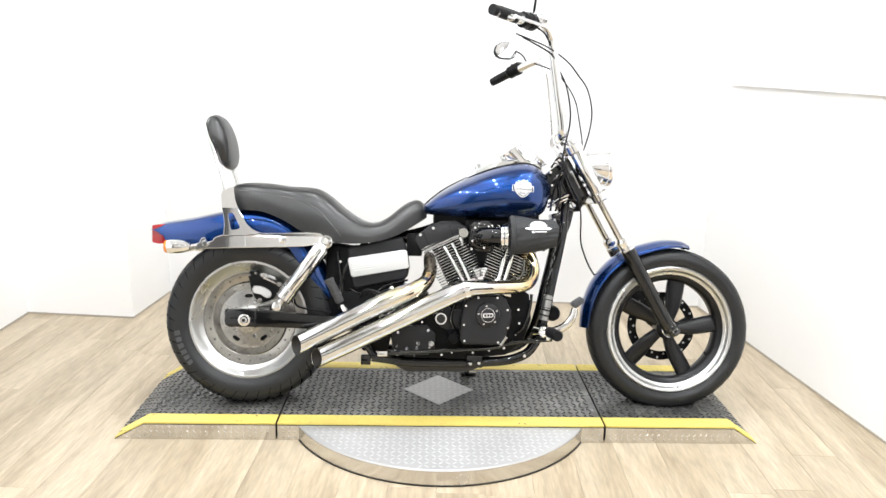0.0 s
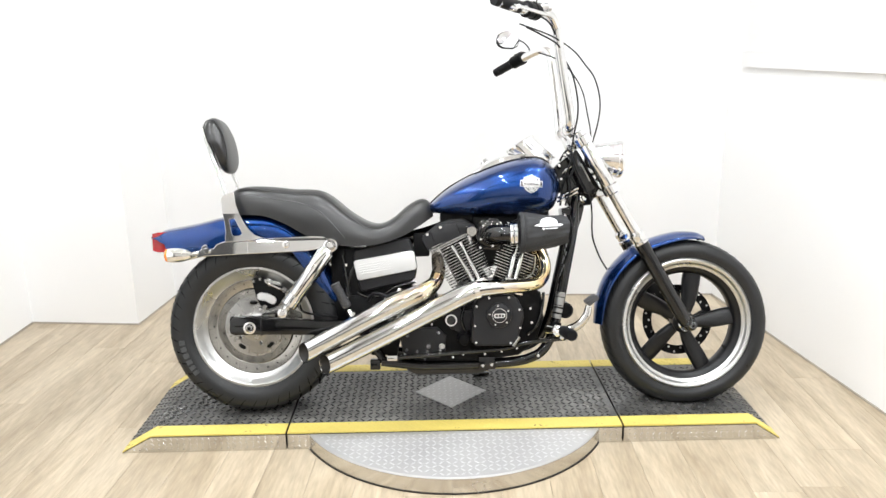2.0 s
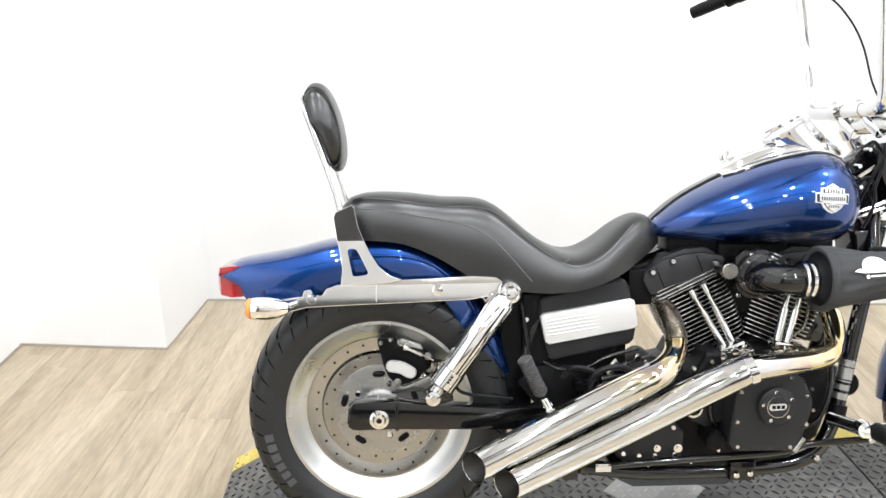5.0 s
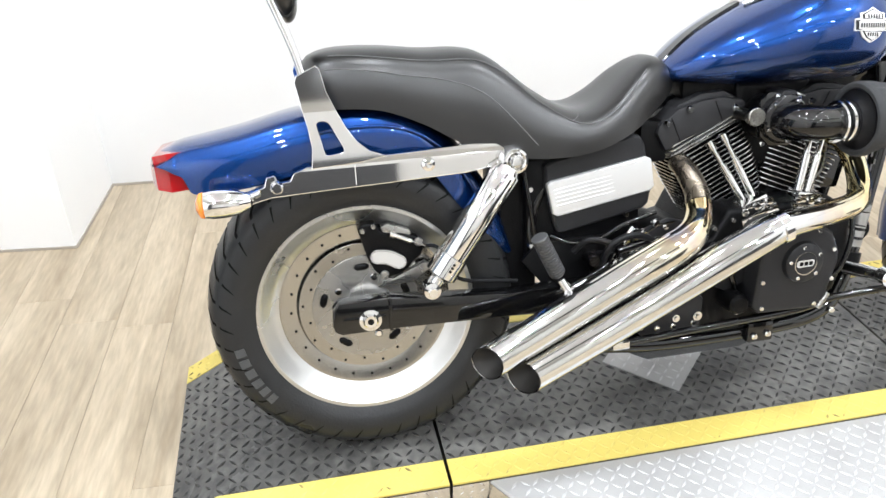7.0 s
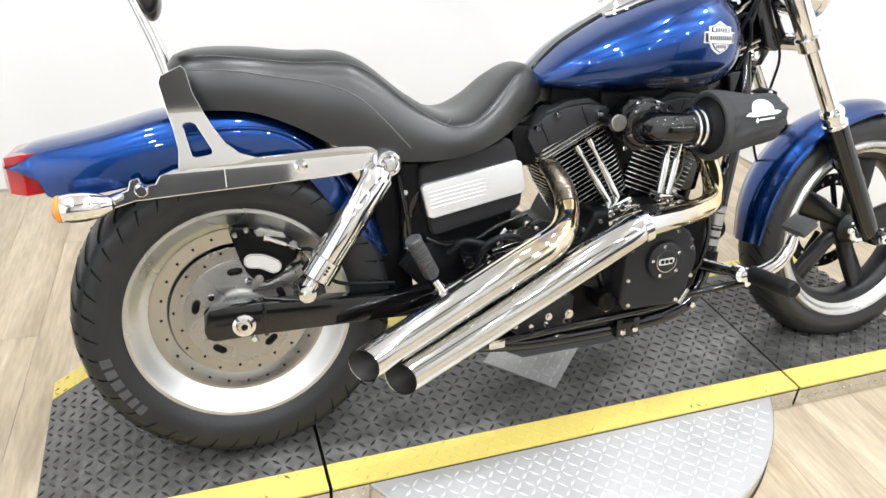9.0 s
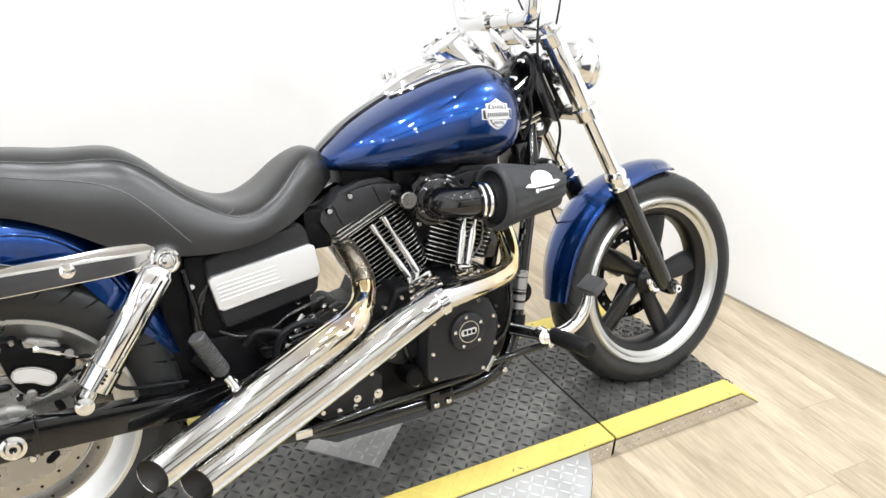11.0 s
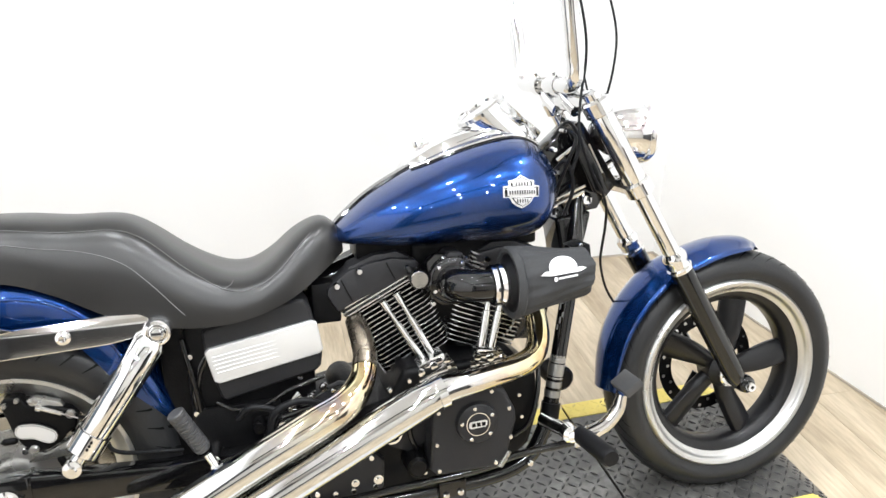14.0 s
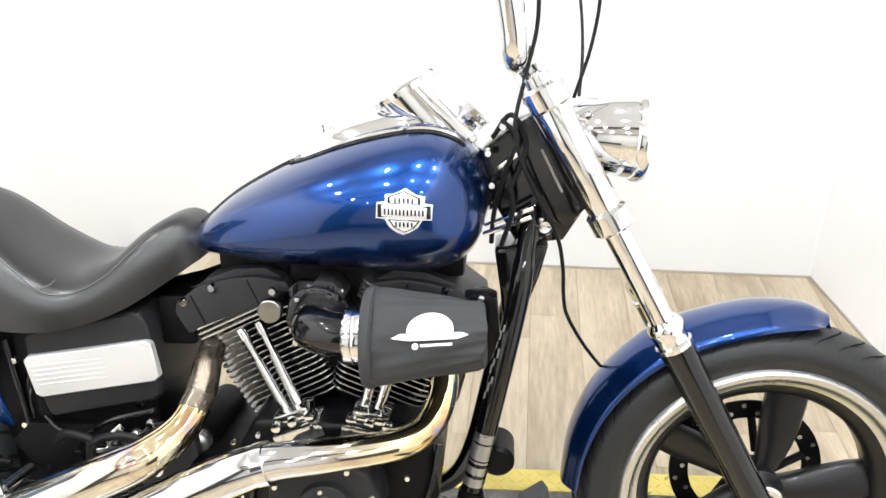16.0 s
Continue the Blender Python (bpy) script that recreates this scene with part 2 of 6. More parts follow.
def tinted_pipe(name, axis, clear, full):
    """Chrome that heat has turned straw, bronze and blue in drifting bands, fading from full to clear along one axis."""
    mat = material(name, (0.8, 0.8, 0.8), 0.06, 1.0)
    nt = mat.node_tree
    tc = nt.nodes.new("ShaderNodeTexCoord")
    n = nt.nodes.new("ShaderNodeTexNoise")
    n.inputs["Scale"].default_value = 11
    n.inputs["Detail"].default_value = 3
    r = nt.nodes.new("ShaderNodeValToRGB")
    e = r.color_ramp.elements
    e[0].position, e[0].color = 0.30, (0.28, 0.28, 0.42, 1)
    e[1].position, e[1].color = 0.72, (0.80, 0.77, 0.70, 1)
    for at, col in ((0.39, (0.62, 0.40, 0.22, 1)), (0.48, (0.82, 0.68, 0.38, 1)), (0.60, (0.85, 0.77, 0.52, 1))):
        e.new(at).color = col
    parts_of = nt.nodes.new("ShaderNodeSeparateXYZ")
    fade = nt.nodes.new("ShaderNodeMapRange")
    fade.inputs[1].default_value, fade.inputs[2].default_value = clear, full
    wobble = nt.nodes.new("ShaderNodeMath")
    wobble.operation = "MULTIPLY_ADD"
    wobble.inputs[1].default_value = 0.06
    mix = nt.nodes.new("ShaderNodeMixRGB")
    mix.inputs[1].default_value = (0.68, 0.68, 0.675, 1)
    nt.links.new(tc.outputs["Object"], n.inputs["Vector"])
    nt.links.new(tc.outputs["Object"], parts_of.inputs[0])
    nt.links.new(n.outputs["Fac"], r.inputs[0])
    nt.links.new(n.outputs["Fac"], wobble.inputs[0])
    nt.links.new(parts_of.outputs[axis], wobble.inputs[2])
    nt.links.new(wobble.outputs[0], fade.inputs[0])
    nt.links.new(fade.outputs[0], mix.inputs[0])
    nt.links.new(r.outputs[0], mix.inputs[2])
    nt.links.new(mix.outputs[0], nt.nodes["Principled BSDF"].inputs["Base Color"])
    return mat


def worn_paint():
    """Yellow paint on raised tread, scuffed through to the dark rubber in places."""
    mat = material("scuffed_yellow", (0.76, 0.60, 0.10), 0.5)
    nt = mat.node_tree
    tc = nt.nodes.new("ShaderNodeTexCoord")
    n = nt.nodes.new("ShaderNodeTexNoise")
    n.inputs["Scale"].default_value = 16
    n.inputs["Detail"].default_value = 6
    r = nt.nodes.new("ShaderNodeValToRGB")
    r.color_ramp.elements[0].position, r.color_ramp.elements[0].color = 0.31, (0.10, 0.075, 0.02, 1)
    r.color_ramp.elements[1].position, r.color_ramp.elements[1].color = 0.40, (0.70, 0.565, 0.15, 1)
    nt.links.new(tc.outputs["Object"], n.inputs["Vector"])
    nt.links.new(n.outputs["Fac"], r.inputs[0])
    nt.links.new(r.outputs[0], nt.nodes["Principled BSDF"].inputs["Base Color"])
    return mat


M["yellow_worn"] = worn_paint()
M["pipe_lower"] = tinted_pipe("heat_tinted_front_pipe", "X", 0.95, 1.16)
M["pipe_upper"] = tinted_pipe("heat_tinted_rear_pipe", "Z", 0.45, 0.56)
M["blue"] = paint_material()
M["plank"] = plank_material()


# ---- mesh tools ----
def finish(name, bm, mat, angle=38):
    bmesh.ops.recalc_face_normals(bm, faces=bm.faces)
    me = bpy.data.meshes.new(name)
    bm.to_mesh(me)
    bm.free()
    me.materials.append(M[mat])
    me.shade_smooth()
    me.set_sharp_from_angle(angle=radians(angle))
    return me


def part(name, bm, mat, parent, label="", angle=38):
    ob = new(name, finish(name, bm, mat, angle))
    ob.parent = parent
    return tagged(ob, label)


def thing(name, bm, mat, label, category, group="", kind="", angle=38):
    return tagged(new(name, finish(name, bm, mat, angle)), label, category, group, kind)


def empty(name, m, label, category, group="", kind=""):
    ob = new(name)
    ob.empty_display_size = 0.1
    ob.matrix_basis = m
    return tagged(ob, label, category, group, kind)


def join(*bms):
    """Several bmeshes as one."""
    out = bms[0]
    for b in bms[1:]:
        me = bpy.data.meshes.new("tmp")
        b.to_mesh(me)
        b.free()
        out.from_mesh(me)
        bpy.data.meshes.remove(me)
    return out


def moved(bm, m):
    bmesh.ops.transform(bm, matrix=m, verts=bm.verts)
    return bm


def box(x0, x1, y0, y1, z0, z1, bevel=0.0, seg=2):
    bm = bmesh.new()
    bmesh.ops.create_cube(bm, size=1.0)
    for v in bm.verts:
        v.co = Vector(((x0 + x1) / 2 + v.co.x * (x1 - x0), (y0 + y1) / 2 + v.co.y * (y1 - y0), (z0 + z1) / 2 + v.co.z * (z1 - z0)))
    if bevel:
        bmesh.ops.bevel(bm, geom=bm.edges[:], offset=bevel, segments=seg, affect="EDGES", profile=0.6)
    return bm


def skin(rings, closed=True, cap=True, loop=False):
    """Quads between rings of points. closed: each ring is a loop; loop: the last ring joins the first."""
    bm = bmesh.new()
    rows = [[bm.verts.new(p) for p in ring] for ring in rings]
    n = len(rows[0])
    for i in range(len(rows) if loop else len(rows) - 1):
        a, b = rows[i], rows[(i + 1) % len(rows)]
        for j in range(n if closed else n - 1):
            k = (j + 1) % n
            bm.faces.new((a[j], a[k], b[k], b[j]))
    if cap and closed and not loop:
        bm.faces.new(rows[0])
        bm.faces.new(rows[-1][::-1])
    return bm


def smooth_path(points, steps=8):
    """A Catmull-Rom curve through points (tuples of any length)."""
    pts = [np.array(p, float) for p in points]
    pts = [2 * pts[0] - pts[1]] + pts + [2 * pts[-1] - pts[-2]]
    out = []
    for i in range(1, len(pts) - 2):
        a, b, c, d = pts[i - 1:i + 3]
        for k in range(steps):
            t = k / steps
            out.append(0.5 * (2 * b + (c - a) * t + (2 * a - 5 * b + 4 * c - d) * t * t + (3 * b - 3 * c + d - a) * t ** 3))
    out.append(pts[-2])
    return out


def tube(points, radius, seg=14, steps=0, cap=True):
    """A round tube along points; radius: one number, or one for each point."""
    pts = [tuple(p) for p in points]
    rad = [radius] * len(pts) if isinstance(radius, (int, float)) else list(radius)
    if steps:
        both = smooth_path([(*p, r) for p, r in zip(pts, rad)], steps)
        pts, rad = [tuple(b[:3]) for b in both], [max(1e-4, float(b[3])) for b in both]
    pts = [Vector(p) for p in pts]
    up, rings = None, []
    for i, p in enumerate(pts):
        d = (pts[min(i + 1, len(pts) - 1)] - pts[max(i - 1, 0)]).normalized()
        if up is None:
            up = d.orthogonal().normalized()
        up = (up - d * up.dot(d)).normalized()
        side = d.cross(up)
        rings.append([p + rad[i] * (math.cos(a) * up + math.sin(a) * side) for a in (2 * math.pi * k / seg for k in range(seg))])
    return skin(rings, cap=cap)


def lathe(profile, centre=(0, 0, 0), axis="y", seg=48, loop=False):
    """A solid of revolution. profile: (radius, along) pairs; loop closes it into a ring of that section."""
    rings = []
    for k in range(seg):
        a = 2 * math.pi * k / seg
        c, s = math.cos(a), math.sin(a)
        ring = []
        for r, h in profile:
            ring.append({"y": (r * c, h, r * s), "x": (h, r * c, r * s), "z": (r * c, r * s, h)}[axis])
        rings.append([Vector(p) + Vector(centre) for p in ring])
    bm = skin(rings, closed=loop, cap=False, loop=True)
    bmesh.ops.remove_doubles(bm, verts=bm.verts, dist=1e-5)
    return bm


def prism(outline, y0, y1, holes=(), bevel=0.0, seg=2):
    """A plate with an outline in x and z, from y0 to y1, with holes."""
    bm = bmesh.new()
    edges = []
    for loop in (outline, *holes):
        vs = [bm.verts.new((x, y0, z)) for x, z in loop]
        edges += [bm.edges.new((vs[i], vs[(i + 1) % len(vs)])) for i in range(len(vs))]
    if holes:
        bmesh.ops.triangle_fill(bm, edges=edges, use_beauty=True)
    else:
        bm.faces.new(bm.verts)
    out = bmesh.ops.extrude_face_region(bm, geom=bm.faces[:])
    for v in out["geom"]:
        if isinstance(v, bmesh.types.BMVert):
            v.co.y = y1
    bmesh.ops.recalc_face_normals(bm, faces=bm.faces)
    if bevel:
        rim = [e for e in bm.edges if len(e.link_faces) == 2 and e.calc_face_angle(0) > 0.9]
        bmesh.ops.bevel(bm, geom=rim, offset=bevel, segments=seg, affect="EDGES", profile=0.6)
    return bm


def rod(a, b, r, seg=12):
    return tube([a, b], r, seg)


def bolt(x, y, z, r=0.006, h=0.006, sides=12, facing=-1):
    """A domed bolt head that faces -y (facing -1) or +y."""
    return lathe([(0, facing * h), (r * 0.7, facing * h), (r, facing * h * 0.6), (r, 0)], (x, y, z), "y", sides)


def interp(table, x):
    xs, ys = zip(*table)
    return float(np.interp(x, xs, ys))


def smooth_interp(table, x):
    """A smooth curve through (x, value) pairs."""
    for i in range(len(table) - 1):
        if x <= table[i + 1][0] or i == len(table) - 2:
            (x0, y0), (x1, y1) = table[i], table[i + 1]
            s0 = (y1 - table[i - 1][1]) / (x1 - table[i - 1][0]) if i else (y1 - y0) / (x1 - x0)
            s1 = (table[i + 2][1] - y0) / (table[i + 2][0] - x0) if i + 2 < len(table) else (y1 - y0) / (x1 - x0)
            h = x1 - x0
            t = min(1.0, max(0.0, (x - x0) / h))
            return (2 * t**3 - 3 * t * t + 1) * y0 + (t**3 - 2 * t * t + t) * h * s0 + (3 * t * t - 2 * t**3) * y1 + (t**3 - t * t) * h * s1


# ---- room ----
def wall(name, a, b, height, thick, mat="white_wall", label="plain white painted showroom wall", z0=0.0):
    """An upright wall whose visible foot runs from a to b; its thickness lies to the right of that way."""
    a, b = Vector(a), Vector(b)
    d = (b - a).normalized()
    n = Vector((d.y, -d.x)) * thick
    bm = bmesh.new()
    foot = [a, b, b + n, a + n]
    lo = [bm.verts.new((p.x, p.y, z0)) for p in foot]
    hi = [bm.verts.new((p.x, p.y, height)) for p in foot]
    bm.faces.new(lo)
    bm.faces.new(hi)
    for i in range(4):
        bm.faces.new((lo[i], lo[(i + 1) % 4], hi[(i + 1) % 4], hi[i]))
    return thing(name, bm, mat, label, "wall", kind="structure", angle=20)


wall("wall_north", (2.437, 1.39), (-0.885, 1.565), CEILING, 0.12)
wall("wall_niche", (-0.885, 1.565), (-0.93, 1.06), CEILING, 0.12, "lit_wall")
wall("wall_return", (-0.93, 1.06), (-1.555, 1.125), CEILING, 0.12, "lit_wall")
wall("wall_west", (-1.555, 1.125), (-1.5884, -4.2), CEILING, 0.12, "lit_wall")
wall("wall_east", (2.806, -2.6), (2.437, 1.39), CEILING, 0.12, "lit_wall")
# Unseen closing walls, dark to cut fill, tan to show in the chrome.
wall("wall_hall_west", (-1.5884, -4.204), (-1.60, -6.0), CEILING, 0.12, "dark_wall", "unseen charcoal wall, added to cut fill light")
wall("wall_hall_east", (3.12, -6.0), (2.8065, -2.604), CEILING, 0.12, "dark_wall", "unseen charcoal wall, added to cut fill light")
wall("wall_south", (-1.60, -6.0), (3.12, -6.0), CEILING, 0.12, "tan_wall", "unseen pale tan wall, toned for chrome reflections")
# Added dark box out of view that gives the rails a black reflection.
thing("trim_south", box(-1.59, 0.80, -5.998, -5.94, 0.25, 0.86, 0.004), "dark_wall", "unseen dark panel, added to reflect in the chrome rails", "trim", kind="structure")
# Unseen ceiling and added dark band, there for what the chrome mirrors.
thing("ceiling_hall", box(-1.9, 3.4, -6.2, -3.353, CEILING, CEILING + 0.1), "hall_ceiling", "unseen warm grey ceiling, toned for chrome reflections", "ceiling", kind="structure")
thing("ceiling_beam", box(-1.9, 3.4, -3.35, -2.703, CEILING - 0.01, CEILING + 0.1), "dark_wall", "unseen dark band, added to reflect in the chrome plates", "ceiling", kind="structure")
ceiling = thing("ceiling", box(-1.9, 3.4, -2.70, 1.8, CEILING, CEILING + 0.1), "ceiling", "white painted ceiling of the photo bay", "ceiling", kind="structure")
floor = thing("floor", box(-2.0, 3.5, -6.3, 1.9, -0.12, -0.014), "dark_steel", "pale limed oak plank floor", "floor", kind="structure")


def floor_joint(a, b):
    """A narrow grey strip that closes the joint between a wall and the boards."""
    a, b = Vector(a), Vector(b)
    d = (b - a).normalized()
    n = Vector((d.y, -d.x)) * -0.005
    foot = [a, b, b + n, a + n]
    return thing("trim", skin([[(p.x, p.y, z) for p in foot] for z in (-0.002, 0.009)]), "joint", "narrow grey joint strip where the wall meets the floor", "trim", kind="structure")


for a, b in (((2.437, 1.39), (-0.885, 1.565)), ((-0.885, 1.565), (-0.93, 1.06)), ((-0.93, 1.06), (-1.555, 1.125)), ((-1.555, 1.125), (-1.5884, -4.2)), ((2.806, -2.6), (2.437, 1.39))):
    floor_joint(a, b)


def ceiling_light(x, y):
    root = empty("ceiling_light", pose(x, y, CEILING), "round white LED downlight set in the ceiling", "lamp", "ceiling lights")
    part("housing", lathe([(0, -0.05), (0.075, -0.05), (0.08, -0.03), (0.06, 0.0), (0, 0)], axis="z", seg=32), "lamp_case", root)
    part("diffuser", lathe([(0, -0.056), (0.062, -0.056), (0.064, -0.051), (0, -0.0505)], axis="z", seg=32), "glow", root, "glowing white diffuser")
    lamp = bpy.data.lights.new("lamp", "AREA")
    lamp.shape, lamp.size, lamp.energy, lamp.color = "DISK", 0.12, LAMP_WATTS, (0.945, 0.975, 1.0)
    ob = new("lamp", lamp)
    ob.parent = root
    ob.matrix_basis = pose(0, 0, -0.062)
    return root


for lx, ly in LAMPS:
    ceiling_light(lx, ly)


# ---- ramp and turntable ----
DECK = 0.07
NEAR, FAR = -0.345, 0.275
CUT_L, CUT_R = 0.155, 1.450


def deck_z(x):
    """The height of the deck along the ramp: flat, with a short slope down at both ends."""
    return interp([(-0.475, 0.004), (-0.36, DECK), (1.965, DECK), (2.062, 0.004)], x)


def strip(x0, x1, y0, y1, lift, thick, cuts=()):
    """A sheet that follows the deck's fall."""
    xs = sorted({x0, x1, *[c for c in (-0.36, 1.965, *cuts) if x0 < c < x1]})
    rings = [[(x, y0, deck_z(x) + lift - thick), (x, y1, deck_z(x) + lift - thick), (x, y1, deck_z(x) + lift), (x, y0, deck_z(x) + lift)] for x in xs]
    return skin(rings)


def lug(x, y, z, turn, length=0.028, width=0.0075, high=0.0022):
    """One raised lozenge of a tread pattern: points and faces."""
    c, s = math.cos(turn), math.sin(turn)
    low = [(-length / 2, 0), (0, -width / 2), (length / 2, 0), (0, width / 2)]
    pts = [(x + c * a - s * b, y + s * a + c * b, z) for a, b in low] + [(x + c * a * 0.55 - s * b * 0.5, y + s * a * 0.55 + c * b * 0.5, z + high) for a, b in low]
    return pts, [(4, 5, 6, 7)] + [(i, (i + 1) % 4, 4 + (i + 1) % 4, 4 + i) for i in range(4)]


def tread(name, inside, x0, x1, y0, y1, height, mat, parent, label, pitch=0.027, high=0.0022):
    """A field of raised lozenges in two crossing directions."""
    pts, faces = [], []
    for i in range(int((x1 - x0) / pitch) + 1):
        for j in range(int((y1 - y0) / pitch) + 1):
            x, y = x0 + i * pitch, y0 + j * pitch
            if not inside(x, y):
                continue
            p, f = lug(x, y, height(x), radians(45 if (i + j) % 2 else -45), high=high)
            faces += [tuple(k + len(pts) for k in face) for face in f]
            pts += p
    me = bpy.data.meshes.new(name)
    me.from_pydata(pts, [], faces)
    me.materials.append(M[mat])
    ob = new(name, me)
    ob.parent = parent
    return tagged(ob, label, kind="stuff")


def in_diamond(x, y):
    return abs(x - 0.795) / 0.155 + abs(y + 0.02) / 0.155 < 1


def ramp_section(x0, x1, label):
    root = empty("ramp_section", pose(0, 0, 0), label, "ramp", "ramp sections")
    xs = sorted({x0, x1, *[c for c in (-0.36, 1.965) if x0 < c < x1]})
    body = skin([[(x, NEAR + 0.006, 0), (x, FAR - 0.006, 0), (x, FAR - 0.006, max(0.002, deck_z(x) - 0.003)), (x, NEAR + 0.006, max(0.002, deck_z(x) - 0.003))] for x in xs])
    part("body", body, "dark_steel", root)
    part("skirt", skin([[(x, NEAR - 0.001, 0.0), (x, NEAR + 0.006, 0.0), (x, NEAR + 0.006, max(0.003, deck_z(x) - 0.002)), (x, NEAR - 0.001, max(0.003, deck_z(x) - 0.002))] for x in xs]), "skirt", root, "polished steel tread plate skirt")
    part("skirt_edge", skin([[(x, NEAR - 0.0035, z) for z in (max(0.001, deck_z(x) - 0.006), max(0.0035, deck_z(x) - 0.0032))] + [(x, NEAR + 0.001, z) for z in (max(0.0035, deck_z(x) - 0.0032), max(0.001, deck_z(x) - 0.006))] for x in xs]), "dark_steel", root)
    part("mat", strip(x0, x1, NEAR + 0.074, FAR - 0.07, 0.002, 0.005), "mat_black", root, "black diamond tread rubber mat")
    part("edge_stripe", strip(x0, x1, NEAR - 0.002, NEAR + 0.072, 0.003, 0.006), "yellow", root, "yellow safety stripe")
    part("edge_stripe", strip(x0, x1, FAR - 0.068, FAR + 0.002, 0.003, 0.006), "yellow", root, "yellow safety stripe")
    tread("tread", lambda x, y: not in_diamond(x, y), x0 + 0.012, x1 - 0.008, NEAR + 0.084, FAR - 0.078, lambda x: deck_z(x) + 0.002, "mat_lug", root, "raised black diamond tread", high=0.003)
    for y0 in (NEAR + 0.012, FAR - 0.060):
        tread("stripe_tread", lambda x, y: True, x0 + 0.014, x1 - 0.010, y0, y0 + 0.056, lambda x: deck_z(x) + 0.003, "yellow_worn", root, "scuffed yellow raised tread", 0.024, 0.0011)
    pts = [(x, NEAR - 0.001, z) for x in np.arange(x0 + 0.02, x1 - 0.01, 0.024) for z in (0.014, 0.034, 0.054) if z < deck_z(x) - 0.012]
    vs, fs = [], []
    for k, (x, y, z) in enumerate(pts):
        p, f = lug(x, z, 0, radians(45 if (k + k // 3) % 2 else -45), 0.016, 0.005, 0.0012)
        fs += [tuple(i + len(vs) for i in face) for face in f]
        vs += [(a, y - c, b) for a, b, c in p]
    me = bpy.data.meshes.new("skirt_tread")
    me.from_pydata(vs, [], fs)
    me.materials.append(M["skirt"])
    ob = new("skirt_tread", me)
    ob.parent = root
    tagged(ob, "raised tread of the skirt", kind="stuff")
    return root


ramp_section(-0.475, CUT_L - 0.004, "sloping end of a motorcycle ramp, black tread mat with yellow edges")
middle = ramp_section(CUT_L + 0.004, CUT_R - 0.004, "middle of a motorcycle ramp, black tread mat with a silver diamond")
ramp_section(CUT_R + 0.004, 2.062, "sloping end of a motorcycle ramp, black tread mat with yellow edges")
dia = [(0.795 - 0.15, -0.02), (0.795, -0.17), (0.795 + 0.15, -0.02), (0.795, 0.13)]
part("diamond_plate", skin([[(x, y, DECK + 0.0022) for x, y in dia], [(x, y, DECK + 0.0046) for x, y in dia]]), "tread_plate", middle, "silver diamond of tread plate")
tread("diamond_tread", lambda x, y: abs(x - 0.795) + abs(y + 0.02) < 0.138, 0.65, 0.94, -0.165, 0.125, lambda x: DECK + 0.0044, "plate_lug", middle, "raised tread on the silver diamond", 0.024, 0.0014)

TURN_X, TURN_Y, TURN_R = 0.80, -0.035, 0.637
turntable = empty("turntable", pose(TURN_X, TURN_Y, 0), "round aluminium tread plate turntable under the ramp", "turntable")


def disc_segment(side):
    """The part of the turntable's disc that stands out from under the ramp."""
    edge = (NEAR - 0.003 - TURN_Y) if side < 0 else (FAR + 0.003 - TURN_Y)
    half = math.acos(min(1, abs(edge) / TURN_R))
    mid = -math.pi / 2 if side < 0 else math.pi / 2
    arc = [(TURN_R * math.cos(mid + half * k / 24), TURN_R * math.sin(mid + half * k / 24)) for k in range(-24, 25)]
    top = DECK - 0.006
    rings = [[(x, y, 0) for x, y in arc], [(x, y, top - 0.004) for x, y in arc], [(x * 0.994, y * 0.994 if abs(y) > abs(edge) + 0.01 else y, top) for x, y in arc]]
    return skin(rings)


for side in (-1,):
    part("disc", disc_segment(side), "tread_plate", turntable, "aluminium tread plate disc")
    half = math.acos(abs(NEAR - 0.003 - TURN_Y) / TURN_R)
    arc = [-math.pi / 2 + half * k / 28 for k in range(-28, 29)]
    part("disc_rim", skin([[((TURN_R + r) * math.cos(a), (TURN_R + r) * math.sin(a), z) for r, z in ((-0.004, 0.004), (0.0016, 0.004), (0.0016, DECK - 0.012), (-0.004, DECK - 0.012))] for a in arc]), "skirt", turntable, "polished rim of the turntable")
    part("disc_foot", skin([[((TURN_R + r) * math.cos(a), (TURN_R + r) * math.sin(a), z) for r, z in ((-0.004, 0.0), (0.005, 0.0), (0.005, 0.0036), (-0.004, 0.0036))] for a in arc]), "dark_steel", turntable, "dark foot of the turntable")
    y_lo, y_hi = (-TURN_R, NEAR - 0.012 - TURN_Y) if side < 0 else (FAR + 0.012 - TURN_Y, TURN_R)
    tread("disc_tread", lambda x, y: math.hypot(x, y) < TURN_R - 0.018, -0.63, 0.63, y_lo, y_hi, lambda x: DECK - 0.006, "plate_lug", turntable, "raised aluminium tread", 0.025, 0.0009)


# ---- motorcycle ----
LEAN = 12.5
BIKE = pose(0, -0.12, DECK + 0.004, -LEAN, 0, 0)
bike = empty("motorcycle", BIKE, "dark blue cruiser motorcycle leaning on its side stand on the ramp", "motorcycle")


# ---- wheels ----
def tyre_mesh(radius, width, rim):
    """A round-shouldered tyre with rain grooves cut into its crown."""
    half = width / 2
    prof = [(rim - 0.012, -half * 0.72), (rim + 0.004, -half * 0.80), (rim + 0.02, -half * 0.93), ((rim + radius) / 2 - 0.008, -half), (radius - 0.038, -half * 0.98), (radius - 0.025, -half * 0.92),
            (radius - 0.014, -half * 0.78), (radius - 0.005, -half * 0.48), (radius, -half * 0.12)]
    prof += [(r, -h) for r, h in reversed(prof)]
    prof += [(rim - 0.012, half * 0.6), (rim - 0.012, -half * 0.6)]
    return lathe(prof, seg=96, loop=True)


